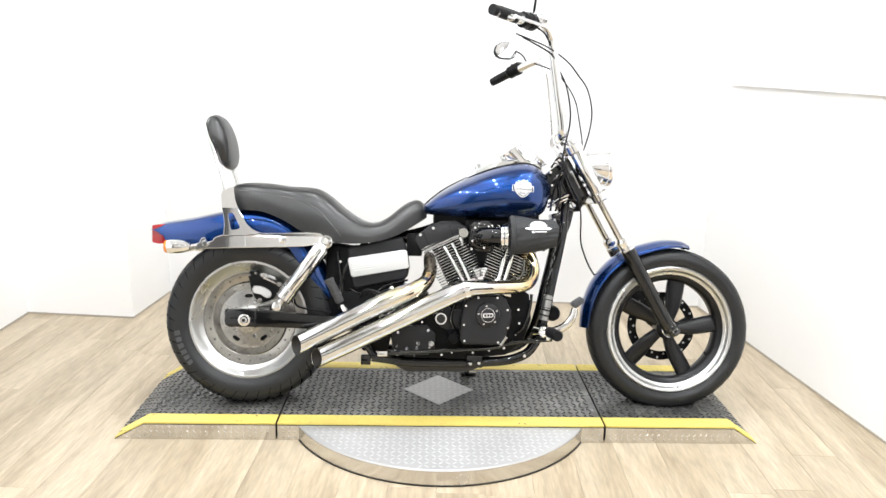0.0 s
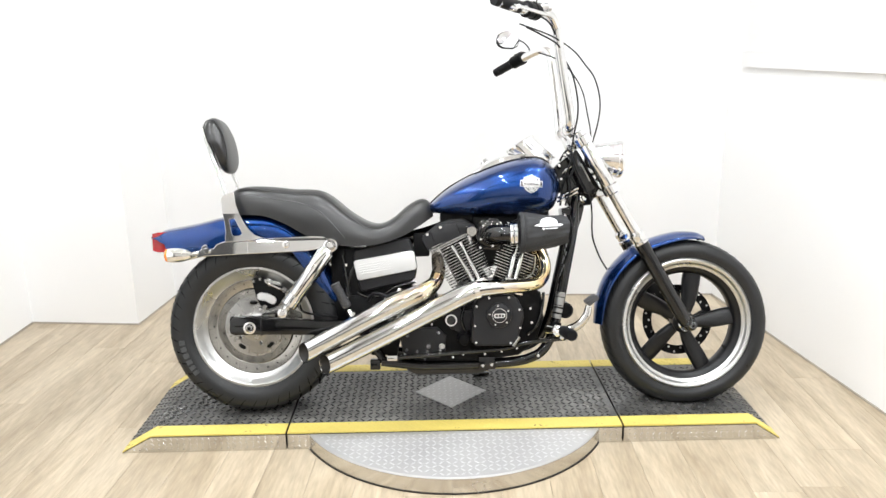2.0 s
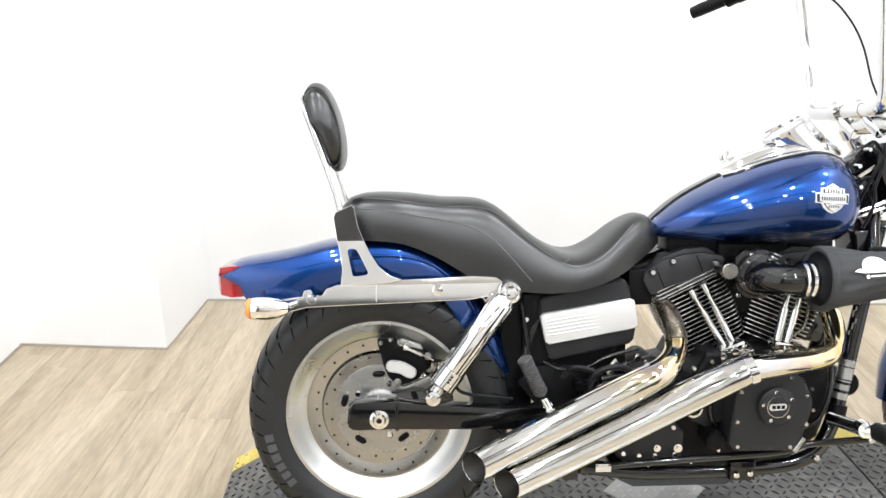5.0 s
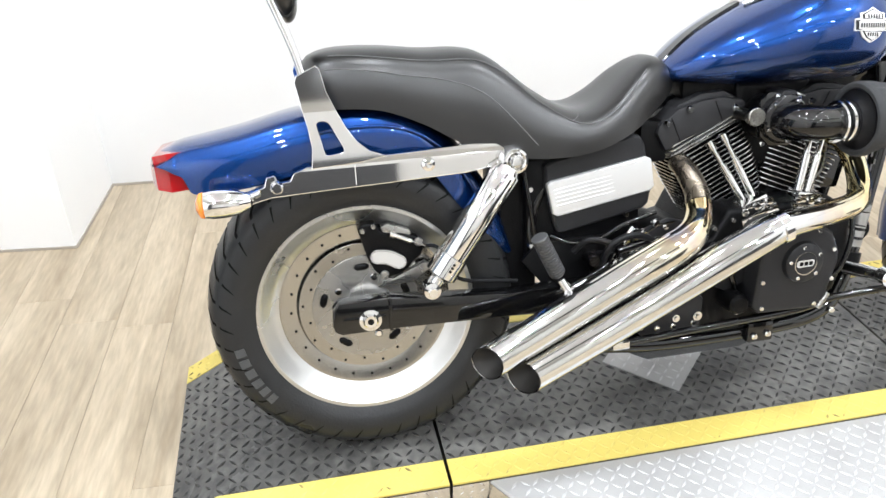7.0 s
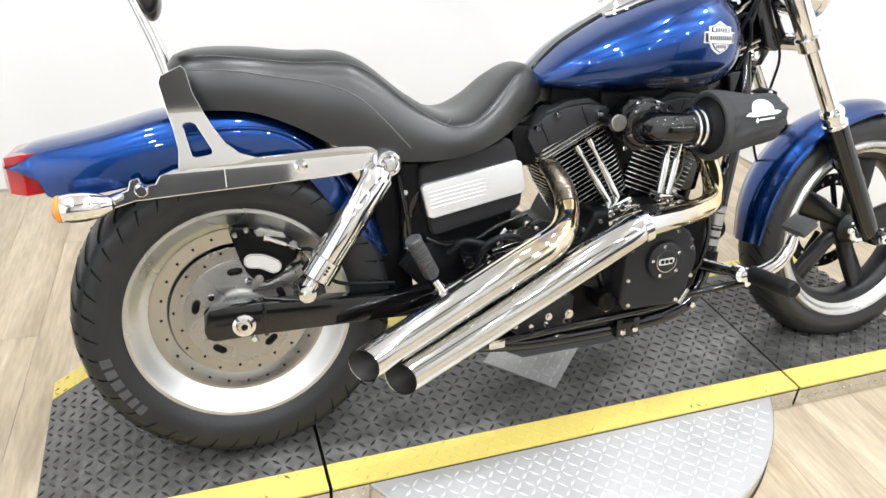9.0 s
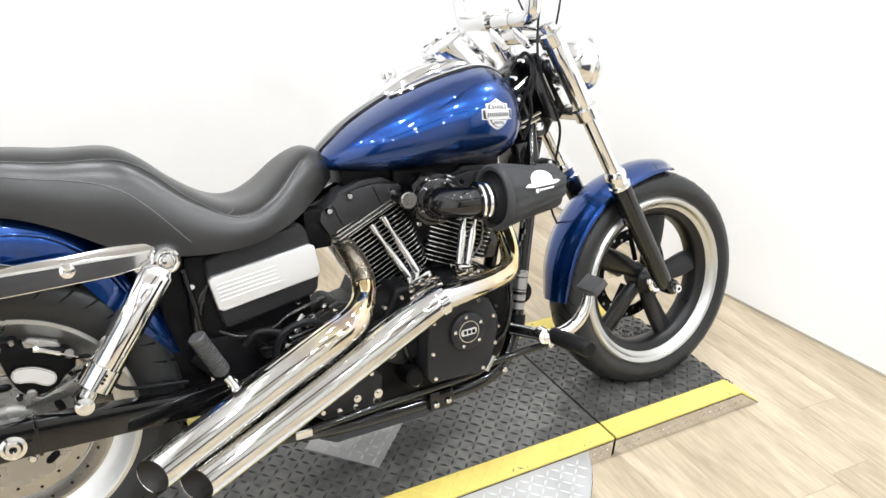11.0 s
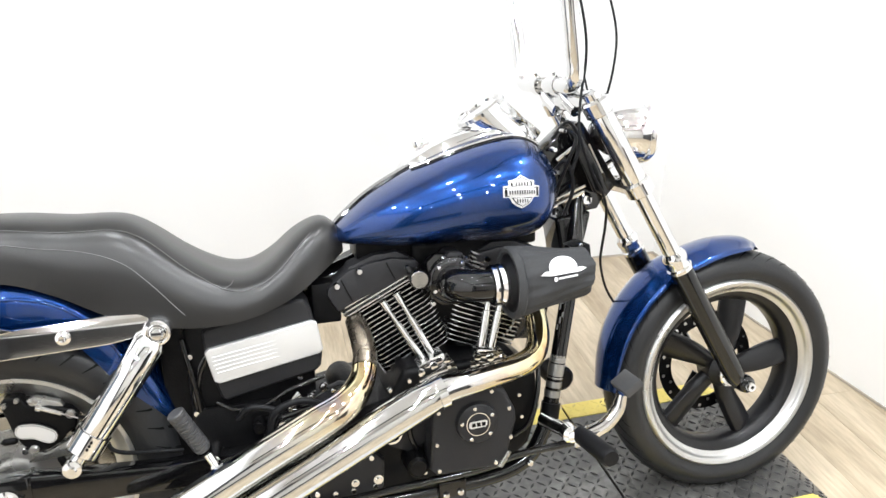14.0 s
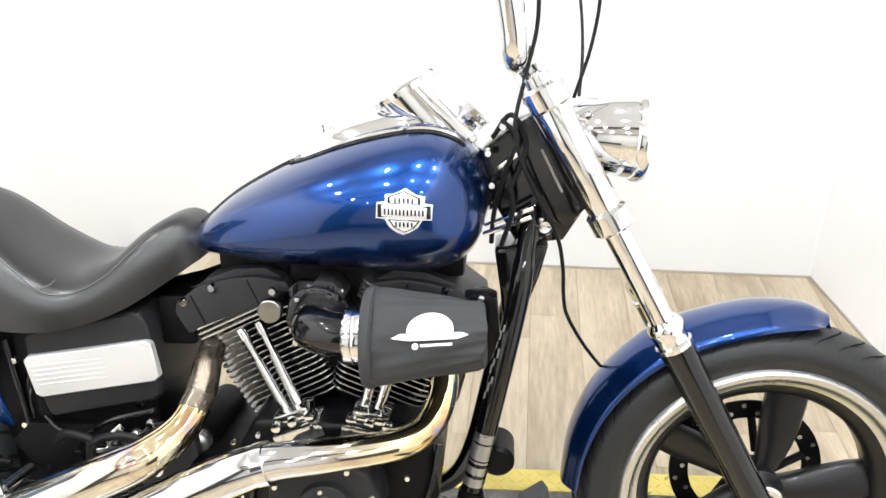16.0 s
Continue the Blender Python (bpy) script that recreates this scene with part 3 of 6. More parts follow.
def groove_mesh(radius, width, count, mirror=1, broad=1.0, reach=0.98):
    """Dark slanting tread grooves laid on the tyre's shoulder."""
    half = width / 2
    bm = bmesh.new()
    for k in range(count):
        a0 = 2 * math.pi * k / count
        pts = []
        for s in range(7):
            f = s / 6
            h = half * min(0.995, 0.16 + reach * f)
            r = float(np.interp(0.16 + reach * f, [0.12, 0.48, 0.78, 0.92, 0.98, 1.14], [radius, radius - 0.005, radius - 0.014, radius - 0.025, radius - 0.038, radius - 0.058])) + 0.0018
            a = a0 + 0.20 * (0.64 / (2 * radius)) * f ** 1.4
            wide = broad * (0.0042 * math.sin(math.pi * min(0.97, 0.12 + 0.85 * f)) / radius + 0.0022)
            pts.append([(r * math.cos(a + d), mirror * (h + 0.0016 * f), r * math.sin(a + d)) for d in (-wide, wide)])
        rows = [[bm.verts.new(p) for p in row] for row in pts]
        for i in range(6):
            bm.faces.new((rows[i][0], rows[i][1], rows[i + 1][1], rows[i + 1][0]))
    return bm


def ring(r0, r1, y0, y1, seg=64, bevel=0.002):
    return lathe([(r0, y0), (r0, y1), (r1 - bevel, y1), (r1, y1 + (bevel if y0 > y1 else -bevel)), (r1, y0)], seg=seg, loop=True)


def letters_band(radius, y, a0, widths, high):
    """A row of plain raised bars on the tyre wall."""
    bm = bmesh.new()
    a = a0
    for w in widths:
        d = w / radius
        loops = []
        for dy in (0.0, -0.0014):
            loops.append([bm.verts.new((r * math.cos(t), y + dy, r * math.sin(t))) for r, t in ((radius - high / 2, a), (radius + high / 2, a), (radius + high / 2, a + d), (radius - high / 2, a + d))])
        bm.faces.new(loops[1])
        for i in range(4):
            bm.faces.new((loops[0][i], loops[0][(i + 1) % 4], loops[1][(i + 1) % 4], loops[1][i]))
        a += d + 0.008 / radius
    return bm


REAR, FRONT = (0.012, 0.338), (1.752, 0.315)
rear = part("rear_wheel", tyre_mesh(0.345, 0.212, 0.236), "rubber", bike, "wide black rear tyre on a solid alloy disc wheel")
rear.location = (REAR[0], 0, REAR[1])
for side in (-1, 1):
    part("tread_groove", groove_mesh(0.345, 0.212, 40, side), "groove", rear)
part("rim", lathe([(0.205, 0.070), (0.238, 0.082), (0.243, 0.078), (0.236, 0.062), (0.236, -0.062), (0.243, -0.082), (0.240, -0.087), (0.232, -0.087), (0.226, -0.082), (0.212, -0.066), (0.198, -0.056), (0.190, -0.052), (0.190, 0.048)], seg=96, loop=True), "alloy", rear, "machined alloy rim lip")
part("wheel_disc", lathe([(0.0, -0.030), (0.06, -0.030), (0.07, -0.036), (0.12, -0.044), (0.148, -0.046), (0.153, -0.048), (0.156, -0.049), (0.185, -0.052), (0.191, -0.053), (0.206, -0.05), (0.206, 0.05), (0.0, 0.03)], seg=96), "polished", rear, "solid cast alloy disc with drilled edge")
for k in range(24):
    a = 2 * math.pi * k / 24
    part("drilled_hole", lathe([(0, -0.0528), (0.0028, -0.0522), (0.0032, -0.0515), (0.0032, -0.046)], (0.166 * math.cos(a), 0, 0.174 * math.sin(a)), seg=10), "satin_black", rear)
for k in range(5):
    a = 2 * math.pi * k / 5 + 0.35
    slot = []
    for s in range(9):
        t = a + 0.34 * (s / 8 - 0.5)
        slot.append((0.096 * math.cos(t), -0.0640, 0.096 * math.sin(t)))
    part("vent_slot", tube([(x, y * 0.985, z) for x, y, z in slot], [0.003, 0.007] + [0.0085] * 5 + [0.007, 0.003], 10), "satin_black", rear)
rotor = part("brake_disc", lathe([(0.112, -0.062), (0.148, -0.062), (0.149, -0.060), (0.148, -0.056), (0.112, -0.056)], seg=80, loop=True), "rotor", rear, "steel rear brake disc with slots")
rotor.location.y = 0.004
part("disc_carrier", lathe([(0.0, -0.070), (0.045, -0.070), (0.052, -0.066), (0.060, -0.0645), (0.112, -0.0645), (0.119, -0.0635), (0.120, -0.058), (0.0, -0.03)], seg=60), "dull_alloy", rear, "pale alloy brake disc carrier with slots")
for k in range(20):
    a = 2 * math.pi * k / 20 + 0.2
    r = 0.140 if k % 2 else 0.129
    part("disc_hole", lathe([(0, -0.0626), (0.003, -0.0626), (0.0034, -0.0618)], (r * math.cos(a), 0, r * math.sin(a)), seg=10), "satin_black", rotor)
for k in range(5):
    a = 2 * math.pi * k / 5
    part("disc_bolt", bolt(0.072 * math.cos(a), -0.0645, 0.072 * math.sin(a), 0.009, 0.007), "chrome", rotor)
part("sidewall_letters", letters_band(0.286, -0.1056, -2.98, [0.019, 0.019, 0.020, 0.018, 0.016, 0.016], 0.022), "letter", rear, "raised sidewall lettering as plain bars")
part("sidewall_bead", lathe([(0.250, -0.0835), (0.252, -0.0868), (0.254, -0.0845)], seg=80, loop=True), "black_rubber", rear)

front = part("front_wheel", tyre_mesh(0.338, 0.140, 0.259), "rubber", bike, "black front tyre on a five-spoke cast wheel")
front.location = (FRONT[0], 0, FRONT[1])
for side in (-1, 1):
    part("tread_groove", groove_mesh(0.338, 0.140, 46, side, 0.55, 0.72), "groove", front)
part("rim", lathe([(0.229, -0.044), (0.234, -0.047), (0.240, -0.050), (0.243, -0.055), (0.246, -0.062), (0.250, -0.0645), (0.258, -0.066), (0.262, -0.063), (0.266, -0.056), (0.256, -0.045), (0.256, 0.045), (0.261, 0.053), (0.258, 0.058), (0.246, 0.056), (0.231, 0.048), (0.229, 0.040)], seg=96, loop=True), "alloy", front, "machined alloy rim lip")
part("rim_well", lathe([(0.203, -0.022), (0.211, -0.033), (0.222, -0.040), (0.2295, -0.0435), (0.2295, 0.040), (0.211, 0.033), (0.203, 0.022)], seg=96, loop=True), "spoke_black", front)
for k in range(5):
    a = radians(69 + 72 * k)
    rings = []
    for s in range(9):
        f = s / 8
        r = 0.035 + 0.178 * f
        wide = 0.017 + 0.017 * math.sin(math.pi * min(1, f * 0.62 + 0.05)) + 0.004 * f
        thick = 0.020 - 0.004 * f
        twist = 0.16 * math.sin(f * math.pi * 0.5)
        c, sn = math.cos(a + twist), math.sin(a + twist)
        sec = []
        for q in range(12):
            t = 2 * math.pi * q / 12
            u = wide * math.copysign(abs(math.cos(t)) ** 0.6, math.cos(t))
            v = thick * math.copysign(abs(math.sin(t)) ** 0.8, math.sin(t))
            tilt = 0.35
            u, v = u * math.cos(tilt) - v * math.sin(tilt), u * math.sin(tilt) + v * math.cos(tilt)
            sec.append((r * c - u * sn, v, r * sn + u * c))
        rings.append(sec)
    part("spoke", skin(rings), "spoke_black", front)
part("hub", lathe([(0.0, -0.060), (0.022, -0.060), (0.028, -0.055), (0.034, -0.040), (0.046, -0.028), (0.046, 0.028), (0.034, 0.05), (0.0, 0.06)], seg=40), "spoke_black", front)
fdisc = part("brake_disc", lathe([(0.110, 0.056), (0.146, 0.056), (0.147, 0.059), (0.146, 0.061), (0.110, 0.061)], seg=80, loop=True), "satin_black", front, "black drilled front brake disc")
for k in range(30):
    a = 2 * math.pi * k / 30
    r = 0.121 if k % 2 else 0.136
    part("disc_hole", lathe([(0, 0.0552), (0.0046, 0.0552), (0.005, 0.0562)], (r * math.cos(a), 0, r * math.sin(a)), seg=10), "alloy", fdisc)
for k in range(5):
    a = 2 * math.pi * k / 5
    part("carrier_arm", tube([(0.045 * math.cos(a), 0.05, 0.045 * math.sin(a)), (0.115 * math.cos(a + 0.3), 0.058, 0.115 * math.sin(a + 0.3))], 0.008, 8), "satin_black", front)
part("hub_ring", lathe([(0.020, -0.066), (0.030, -0.066), (0.034, -0.062), (0.034, -0.054), (0.020, -0.054)], seg=32, loop=True), "chrome", front, "chrome hub ring")
part("valve_stem", rod((0.176, -0.02, -0.115), (0.158, -0.026, -0.098), 0.004, 8), "black_rubber", front)


# ---- body shells ----
SEAT_TOP = [(-0.075, 0.868), (-0.06, 0.885), (-0.012, 0.898), (0.08, 0.897), (0.175, 0.886), (0.275, 0.880), (0.325, 0.856), (0.40, 0.797), (0.475, 0.757), (0.53, 0.752), (0.58, 0.775), (0.63, 0.814), (0.68, 0.838), (0.712, 0.832), (0.732, 0.806)]
SEAT_LOW = [(-0.075, 0.80), (-0.04, 0.788), (0.07, 0.778), (0.155, 0.745), (0.24, 0.697), (0.34, 0.664), (0.44, 0.655), (0.53, 0.664), (0.61, 0.69), (0.66, 0.718), (0.732, 0.765)]
SEAT_WIDE = [(-0.075, 0.075), (-0.04, 0.10), (0.1, 0.118), (0.25, 0.128), (0.40, 0.150), (0.50, 0.152), (0.60, 0.130), (0.70, 0.082), (0.732, 0.055)]


def seat_point(x, v):
    """A point on the saddle: v runs from 0, the lower right edge, over the top (0.5) to 1, the lower left edge."""
    top, low, wide = smooth_interp(SEAT_TOP, x), smooth_interp(SEAT_LOW, x), smooth_interp(SEAT_WIDE, x)
    a = math.pi * (1 - v)
    c, s = math.cos(a), math.sin(a)
    y = wide * math.copysign(abs(c) ** 0.62, c)
    dish = 0.020 * math.exp(-((x - 0.50) / 0.11) ** 2) * (1 - abs(c)) * 0.5
    z = low + (top - low) * abs(s) ** 0.70 - dish
    return Vector((x, y, z))


def seat_mesh():
    xs = np.linspace(-0.075, 0.732, 60)
    rings = [[seat_point(x, v) for v in np.linspace(0, 1, 29)] for x in xs]
    return skin(rings)


seat = part("seat", seat_mesh(), "leather", bike, "black stitched leather two-up saddle")


def seam(table, side=1):
    pts = [seat_point(x, v if side > 0 else 1 - v) for x, v in smooth_path(table, 10)]
    out = [(p.x, p.y * 1.004, p.z + 0.0006) for p in pts]
    return tube(out, 0.0011, 6)


for side in (1, -1):
    part("seam", seam([(-0.03, 0.20), (0.10, 0.17), (0.20, 0.19), (0.28, 0.16), (0.34, 0.10), (0.39, 0.03)], side), "thread", seat)
    part("seam", seam([(-0.02, 0.33), (0.10, 0.29), (0.26, 0.33), (0.34, 0.33), (0.42, 0.27), (0.48, 0.20), (0.53, 0.19), (0.60, 0.22), (0.66, 0.30)], side), "thread", seat)
    part("seam", seam([(0.47, 0.21), (0.485, 0.26), (0.49, 0.31)], side), "thread", seat)

TANK_TOP = [(0.706, 0.797), (0.72, 0.815), (0.745, 0.838), (0.79, 0.874), (0.85, 0.909), (0.91, 0.938), (0.98, 0.968), (1.06, 0.992), (1.13, 1.002), (1.18, 0.990), (1.22, 0.955), (1.243, 0.905)]
TANK_LOW = [(0.706, 0.785), (0.75, 0.778), (0.87, 0.770), (1.0, 0.771), (1.10, 0.768), (1.18, 0.776), (1.22, 0.806), (1.243, 0.862)]
TANK_WIDE = [(0.706, 0.030), (0.72, 0.057), (0.75, 0.090), (0.82, 0.130), (0.92, 0.163), (1.04, 0.183), (1.13, 0.182), (1.19, 0.156), (1.23, 0.104), (1.243, 0.050)]


def tank_half(x, z):
    """How far the tank reaches sideways at (x, z)."""
    top, low, wide = smooth_interp(TANK_TOP, x), smooth_interp(TANK_LOW, x), smooth_interp(TANK_WIDE, x)
    u = (z - low) / max(1e-6, top - low)
    return wide * max(0.0, 1 - abs((u - 0.42) / (0.60 if u > 0.42 else 0.52)) ** 2.5) ** 0.55


def tank_mesh():
    rings = []
    for x in [0.706 + 0.537 * (0.5 - 0.5 * math.cos(math.pi * k / 54)) for k in range(55)]:
        top, low, wide = smooth_interp(TANK_TOP, x), smooth_interp(TANK_LOW, x), smooth_interp(TANK_WIDE, x)
        right = []
        for k in range(25):
            u = 0.5 - 0.5 * math.cos(math.pi * k / 24)
            z = low + (top - low) * u
            right.append((x, -tank_half(x, z), z))
        rings.append(right + [(px, -py, pz) for px, py, pz in reversed(right[1:-1])])
    bm = skin(rings)
    return bm


tank = part("fuel_tank", tank_mesh(), "blue", bike, "glossy metallic blue teardrop fuel tank", angle=60)


def on_tank(outline, lift, cx=1.112, cz=0.884):
    """An outline laid on the tank's right side as a thin raised plate."""
    bm = bmesh.new()
    grid = []
    n = 8
    centre = (sum(p[0] for p in outline) / len(outline), sum(p[1] for p in outline) / len(outline))
    for k in range(n + 1):
        f = k / n
        grid.append([(centre[0] + (x - centre[0]) * f, centre[1] + (z - centre[1]) * f) for x, z in outline])
    lay = lambda x, z, d: bm.verts.new((x, -tank_half(x, z) - d, z))
    mid = lay(*centre, lift)
    rows = [[lay(x, z, lift) for x, z in row] for row in grid[1:]] + [[lay(x, z, -0.002) for x, z in outline]]
    m = len(outline)
    for i in range(m):
        bm.faces.new((mid, rows[0][i], rows[0][(i + 1) % m]))
    for a, b in zip(rows, rows[1:]):
        for i in range(m):
            bm.faces.new((a[i], b[i], b[(i + 1) % m], a[(i + 1) % m]))
    return bm


SHIELD = [(-0.043, 0.012), (-0.030, 0.014), (-0.031, 0.024), (-0.018, 0.026), (-0.008, 0.031), (0.0, 0.036), (0.008, 0.031), (0.018, 0.026), (0.031, 0.024), (0.030, 0.014), (0.043, 0.012),
          (0.043, -0.012), (0.029, -0.012), (0.022, -0.024), (0.010, -0.032), (0.0, -0.036), (-0.010, -0.032), (-0.022, -0.024), (-0.029, -0.012), (-0.043, -0.012)]


def shield(scale, dx=0.0, dz=0.0, tilt=-0.06):
    c, s = math.cos(tilt), math.sin(tilt)
    return [(1.112 + scale * (x * c - z * s) + dx, 0.884 + scale * (x * s + z * c) + dz) for x, z in SHIELD]


badge = part("tank_badge", on_tank(shield(1.0), 0.003), "silver", tank, "silver shield-shaped tank badge")
for pts in ([(-0.039, 0.0095), (0.039, 0.0095), (0.039, -0.0095), (-0.039, -0.0095)], [(-0.024, 0.0215), (0.0, 0.0315), (0.024, 0.0215), (0.024, 0.0125), (-0.024, 0.0125)], [(-0.024, -0.0125), (0.024, -0.0125), (0.014, -0.025), (0.0, -0.0315), (-0.014, -0.025)]):
    cx, cz = sum(p[0] for p in pts) / len(pts), sum(p[1] for p in pts) / len(pts)
    for name, shrink, lift, mat in (("badge_line", 1.04, 0.0042, "gloss_black"), ("badge_field", 0.88, 0.0052, "silver")):
        part(name, on_tank([(1.112 + cx + (x - cx) * shrink, 0.884 + cz + (z - cz) * shrink - 0.06 * x) for x, z in pts], lift), mat, tank)
for row, n, high, step in ((0.0, 11, 0.0062, 0.0058), (0.0180, 5, 0.0050, 0.0066), (-0.0190, 5, 0.0050, 0.0060)):
    for k in range(n):
        bx = (k - (n - 1) / 2) * step
        part("badge_bar", on_tank([(1.112 + bx + a, 0.884 + row + b - 0.06 * bx) for a, b in ((-0.0013, -high * 0.75), (0.0013, -high * 0.75), (0.0013, high * 0.75), (-0.0013, high * 0.75))], 0.0060), "satin_black", tank)

CONSOLE = [(0.885, 0.926, 0.018), (0.90, 0.943, 0.036), (0.93, 0.964, 0.052), (0.96, 0.982, 0.060), (1.00, 1.000, 0.066), (1.04, 1.012, 0.070), (1.08, 1.022, 0.072), (1.12, 1.028, 0.072), (1.16, 1.020, 0.068), (1.20, 0.992, 0.058), (1.232, 0.950, 0.040)]


def console_mesh():
    rings = []
    for x, top, wide in smooth_path(CONSOLE, 5):
        low = smooth_interp(TANK_TOP, x) - 0.045
        rings.append([(x, wide * math.copysign(abs(math.cos(t)) ** 0.55, math.cos(t)), low + (top - low) * abs(math.sin(t)) ** 0.6) for t in (math.pi * i / 16 for i in range(17))])
    return skin(rings)


console = part("tank_console", console_mesh(), "chrome", bike, "chrome dash console with speedometer pod")
console.location = (-0.004, 0.036, 0.0)
POD_TOP = Matrix.Translation((1.098, -0.004, 1.053)) @ Euler((0, radians(-31), 0)).to_matrix().to_4x4()


def pod_mesh():
    """The speedometer's housing: a tilted round drum that runs down and forward into the console."""
    rings = []
    for k in range(10):
        f = k / 9
        ring_pts = []
        for q in range(44):
            a = 2 * math.pi * q / 44
            r = 0.062 + 0.008 * f * f
            p = POD_TOP @ Vector((r * math.cos(a) + 0.014 * f, r * math.sin(a), -0.112 * f))
            ring_pts.append((p.x + 0.018 * f, p.y, p.z))
        rings.append(ring_pts)
    return skin(rings)


part("speedometer_pod", pod_mesh(), "chrome", console, "chrome speedometer pod", angle=60)
part("speedometer", moved(lathe([(0, 0.002), (0.052, 0.002), (0.054, 0.007), (0.061, 0.009), (0.0655, 0.005), (0.0655, -0.004), (0.0, -0.004)], axis="z", seg=40), POD_TOP), "chrome", console, "speedometer with chrome bezel")


def tank_z(x, y):
    """The height of the tank's upper face at (x, y)."""
    top, low, wide = smooth_interp(TANK_TOP, x), smooth_interp(TANK_LOW, x), smooth_interp(TANK_WIDE, x)
    left = 1 - min(1.0, abs(y) / wide) ** (1 / 0.55)
    return low + (top - low) * (0.42 + 0.60 * left ** 0.4)


for s in (-1, 1):
    edge = [(x, s * min(w * 1.06, 0.9 * smooth_interp(TANK_WIDE, x))) for x, t, w in smooth_path(CONSOLE[1:-1], 4)]
    for name, r, lift, out, mat in (("console_trim", 0.0042, 0.003, 0.0, "chrome"), ("console_gasket", 0.0028, 0.0005, 0.006, "gloss_black")):
        part(name, tube([(x, y + s * out, tank_z(x, y + s * out) + lift) for x, y in edge], r, 8), mat, tank, "chrome edge of the console" if r > 0.003 else "")
part("console_screw", lathe([(0, -0.010), (0.006, -0.010), (0.008, -0.004), (0.008, 0.0)], (1.215, -0.045, 0.975), seg=14), "chrome", console)
part("ignition_switch", moved(lathe([(0, 0.016), (0.014, 0.016), (0.018, 0.012), (0.02, 0.0), (0, 0)], axis="z", seg=24), Matrix.Translation((0.955, 0.025, 0.982)) @ Euler((0, radians(-28), 0)).to_matrix().to_4x4()), "chrome", console)
part("filler_cap", moved(lathe([(0, 0.020), (0.024, 0.019), (0.030, 0.012), (0.032, 0.0), (0, 0)], axis="z", seg=28), Matrix.Translation((0.985, 0.085, 0.940)) @ Euler((radians(-38), radians(-20), 0)).to_matrix().to_4x4()), "chrome", tank, "chrome filler cap")
part("tank_strap", skin([[(x, y, smooth_interp(TANK_TOP, x) + h) for y, h in ((-0.016, 0.0), (-0.014, 0.006), (0.014, 0.006), (0.016, 0.0), (0.0, -0.02))] for x in np.linspace(0.712, 0.905, 14)]), "gloss_black", tank, "glossy black strap along the tank top")


def fender(centre_line, half, crown, skirts, thick=0.004, round_end=0.0):
    """A mudguard: an arched sheet along a centre line of (x, z); skirts: how deep its sides hang, one for each point."""
    both = smooth_path([(x, z, d, w) for (x, z), d, w in zip(centre_line, skirts, half)], 8)
    rings = []
    for i, p in enumerate(both):
        a, b = both[max(0, i - 1)], both[min(len(both) - 1, i + 1)]
        t = np.array([b[0] - a[0], b[1] - a[1]])
        t /= np.hypot(*t)
        n = np.array([-t[1], t[0]])
        d, w = p[2], p[3]
        outer = []
        for k in range(21):
            s = -1 + 2 * k / 20
            if abs(s) < 0.62:
                y = s / 0.62 * w * 0.80
                h = -crown * (abs(s) / 0.62) ** 2.4
            else:
                f = (abs(s) - 0.62) / 0.38
                y = math.copysign(w * (0.80 + 0.20 * math.sin(min(1, f * 1.6) * math.pi / 2)), s)
                h = -crown - (d - crown) * f ** 1.2
            outer.append((y, h))
        inner = [(y * (1 - thick / w), h - thick if abs(y) < w * 0.9 else h) for y, h in reversed(outer)]
        rings.append([(p[0] + n[0] * h, y, p[1] + n[1] * h) for y, h in outer + inner])
    return skin(rings)


rear_fender = part("rear_fender", fender([(-0.388, 0.712), (-0.362, 0.724), (-0.33, 0.735), (-0.22, 0.754), (-0.10, 0.781), (0.02, 0.793), (0.10, 0.785), (0.17, 0.755), (0.235, 0.695), (0.30, 0.595), (0.345, 0.50), (0.378, 0.425)],
                                         [0.086, 0.093, 0.098, 0.106, 0.108, 0.108, 0.108, 0.107, 0.105, 0.105, 0.098, 0.070], 0.016, [0.012, 0.045, 0.098, 0.112, 0.115, 0.11, 0.10, 0.09, 0.085, 0.08, 0.065, 0.022]), "blue", bike, "metallic blue duck-tail rear mudguard", angle=50)
part("fender_bead", tube([(x, -0.1085, z) for x, z in smooth_path([(-0.06, 0.742), (0.02, 0.748), (0.10, 0.741), (0.16, 0.716), (0.215, 0.666), (0.262, 0.590), (0.295, 0.510)], 8)], 0.0035, 10), "blue", rear_fender, "raised bead along the mudguard's side")
front_arc = [(1.384, 0.316), (1.394, 0.41), (1.425, 0.498), (1.478, 0.572), (1.548, 0.632), (1.63, 0.665), (1.72, 0.686), (1.80, 0.684), (1.842, 0.666)]
front_fender = part("front_fender", fender(front_arc, [0.054, 0.066, 0.072, 0.074, 0.075, 0.075, 0.072, 0.060, 0.040], 0.020, [0.026, 0.030, 0.032, 0.034, 0.036, 0.036, 0.034, 0.028, 0.016]), "blue", bike, "metallic blue front mudguard", angle=50)
part("fender_bracket", join(prism([(1.555, 0.625), (1.60, 0.63), (1.625, 0.55), (1.645, 0.52), (1.63, 0.50), (1.595, 0.53)], -0.086, -0.075, bevel=0.002)), "blue", front_fender)
for x, z in ((1.575, 0.60), (1.60, 0.555), (1.63, 0.515)):
    part("fender_bolt", bolt(x, -0.087, z, 0.007, 0.006), "chrome", front_fender)

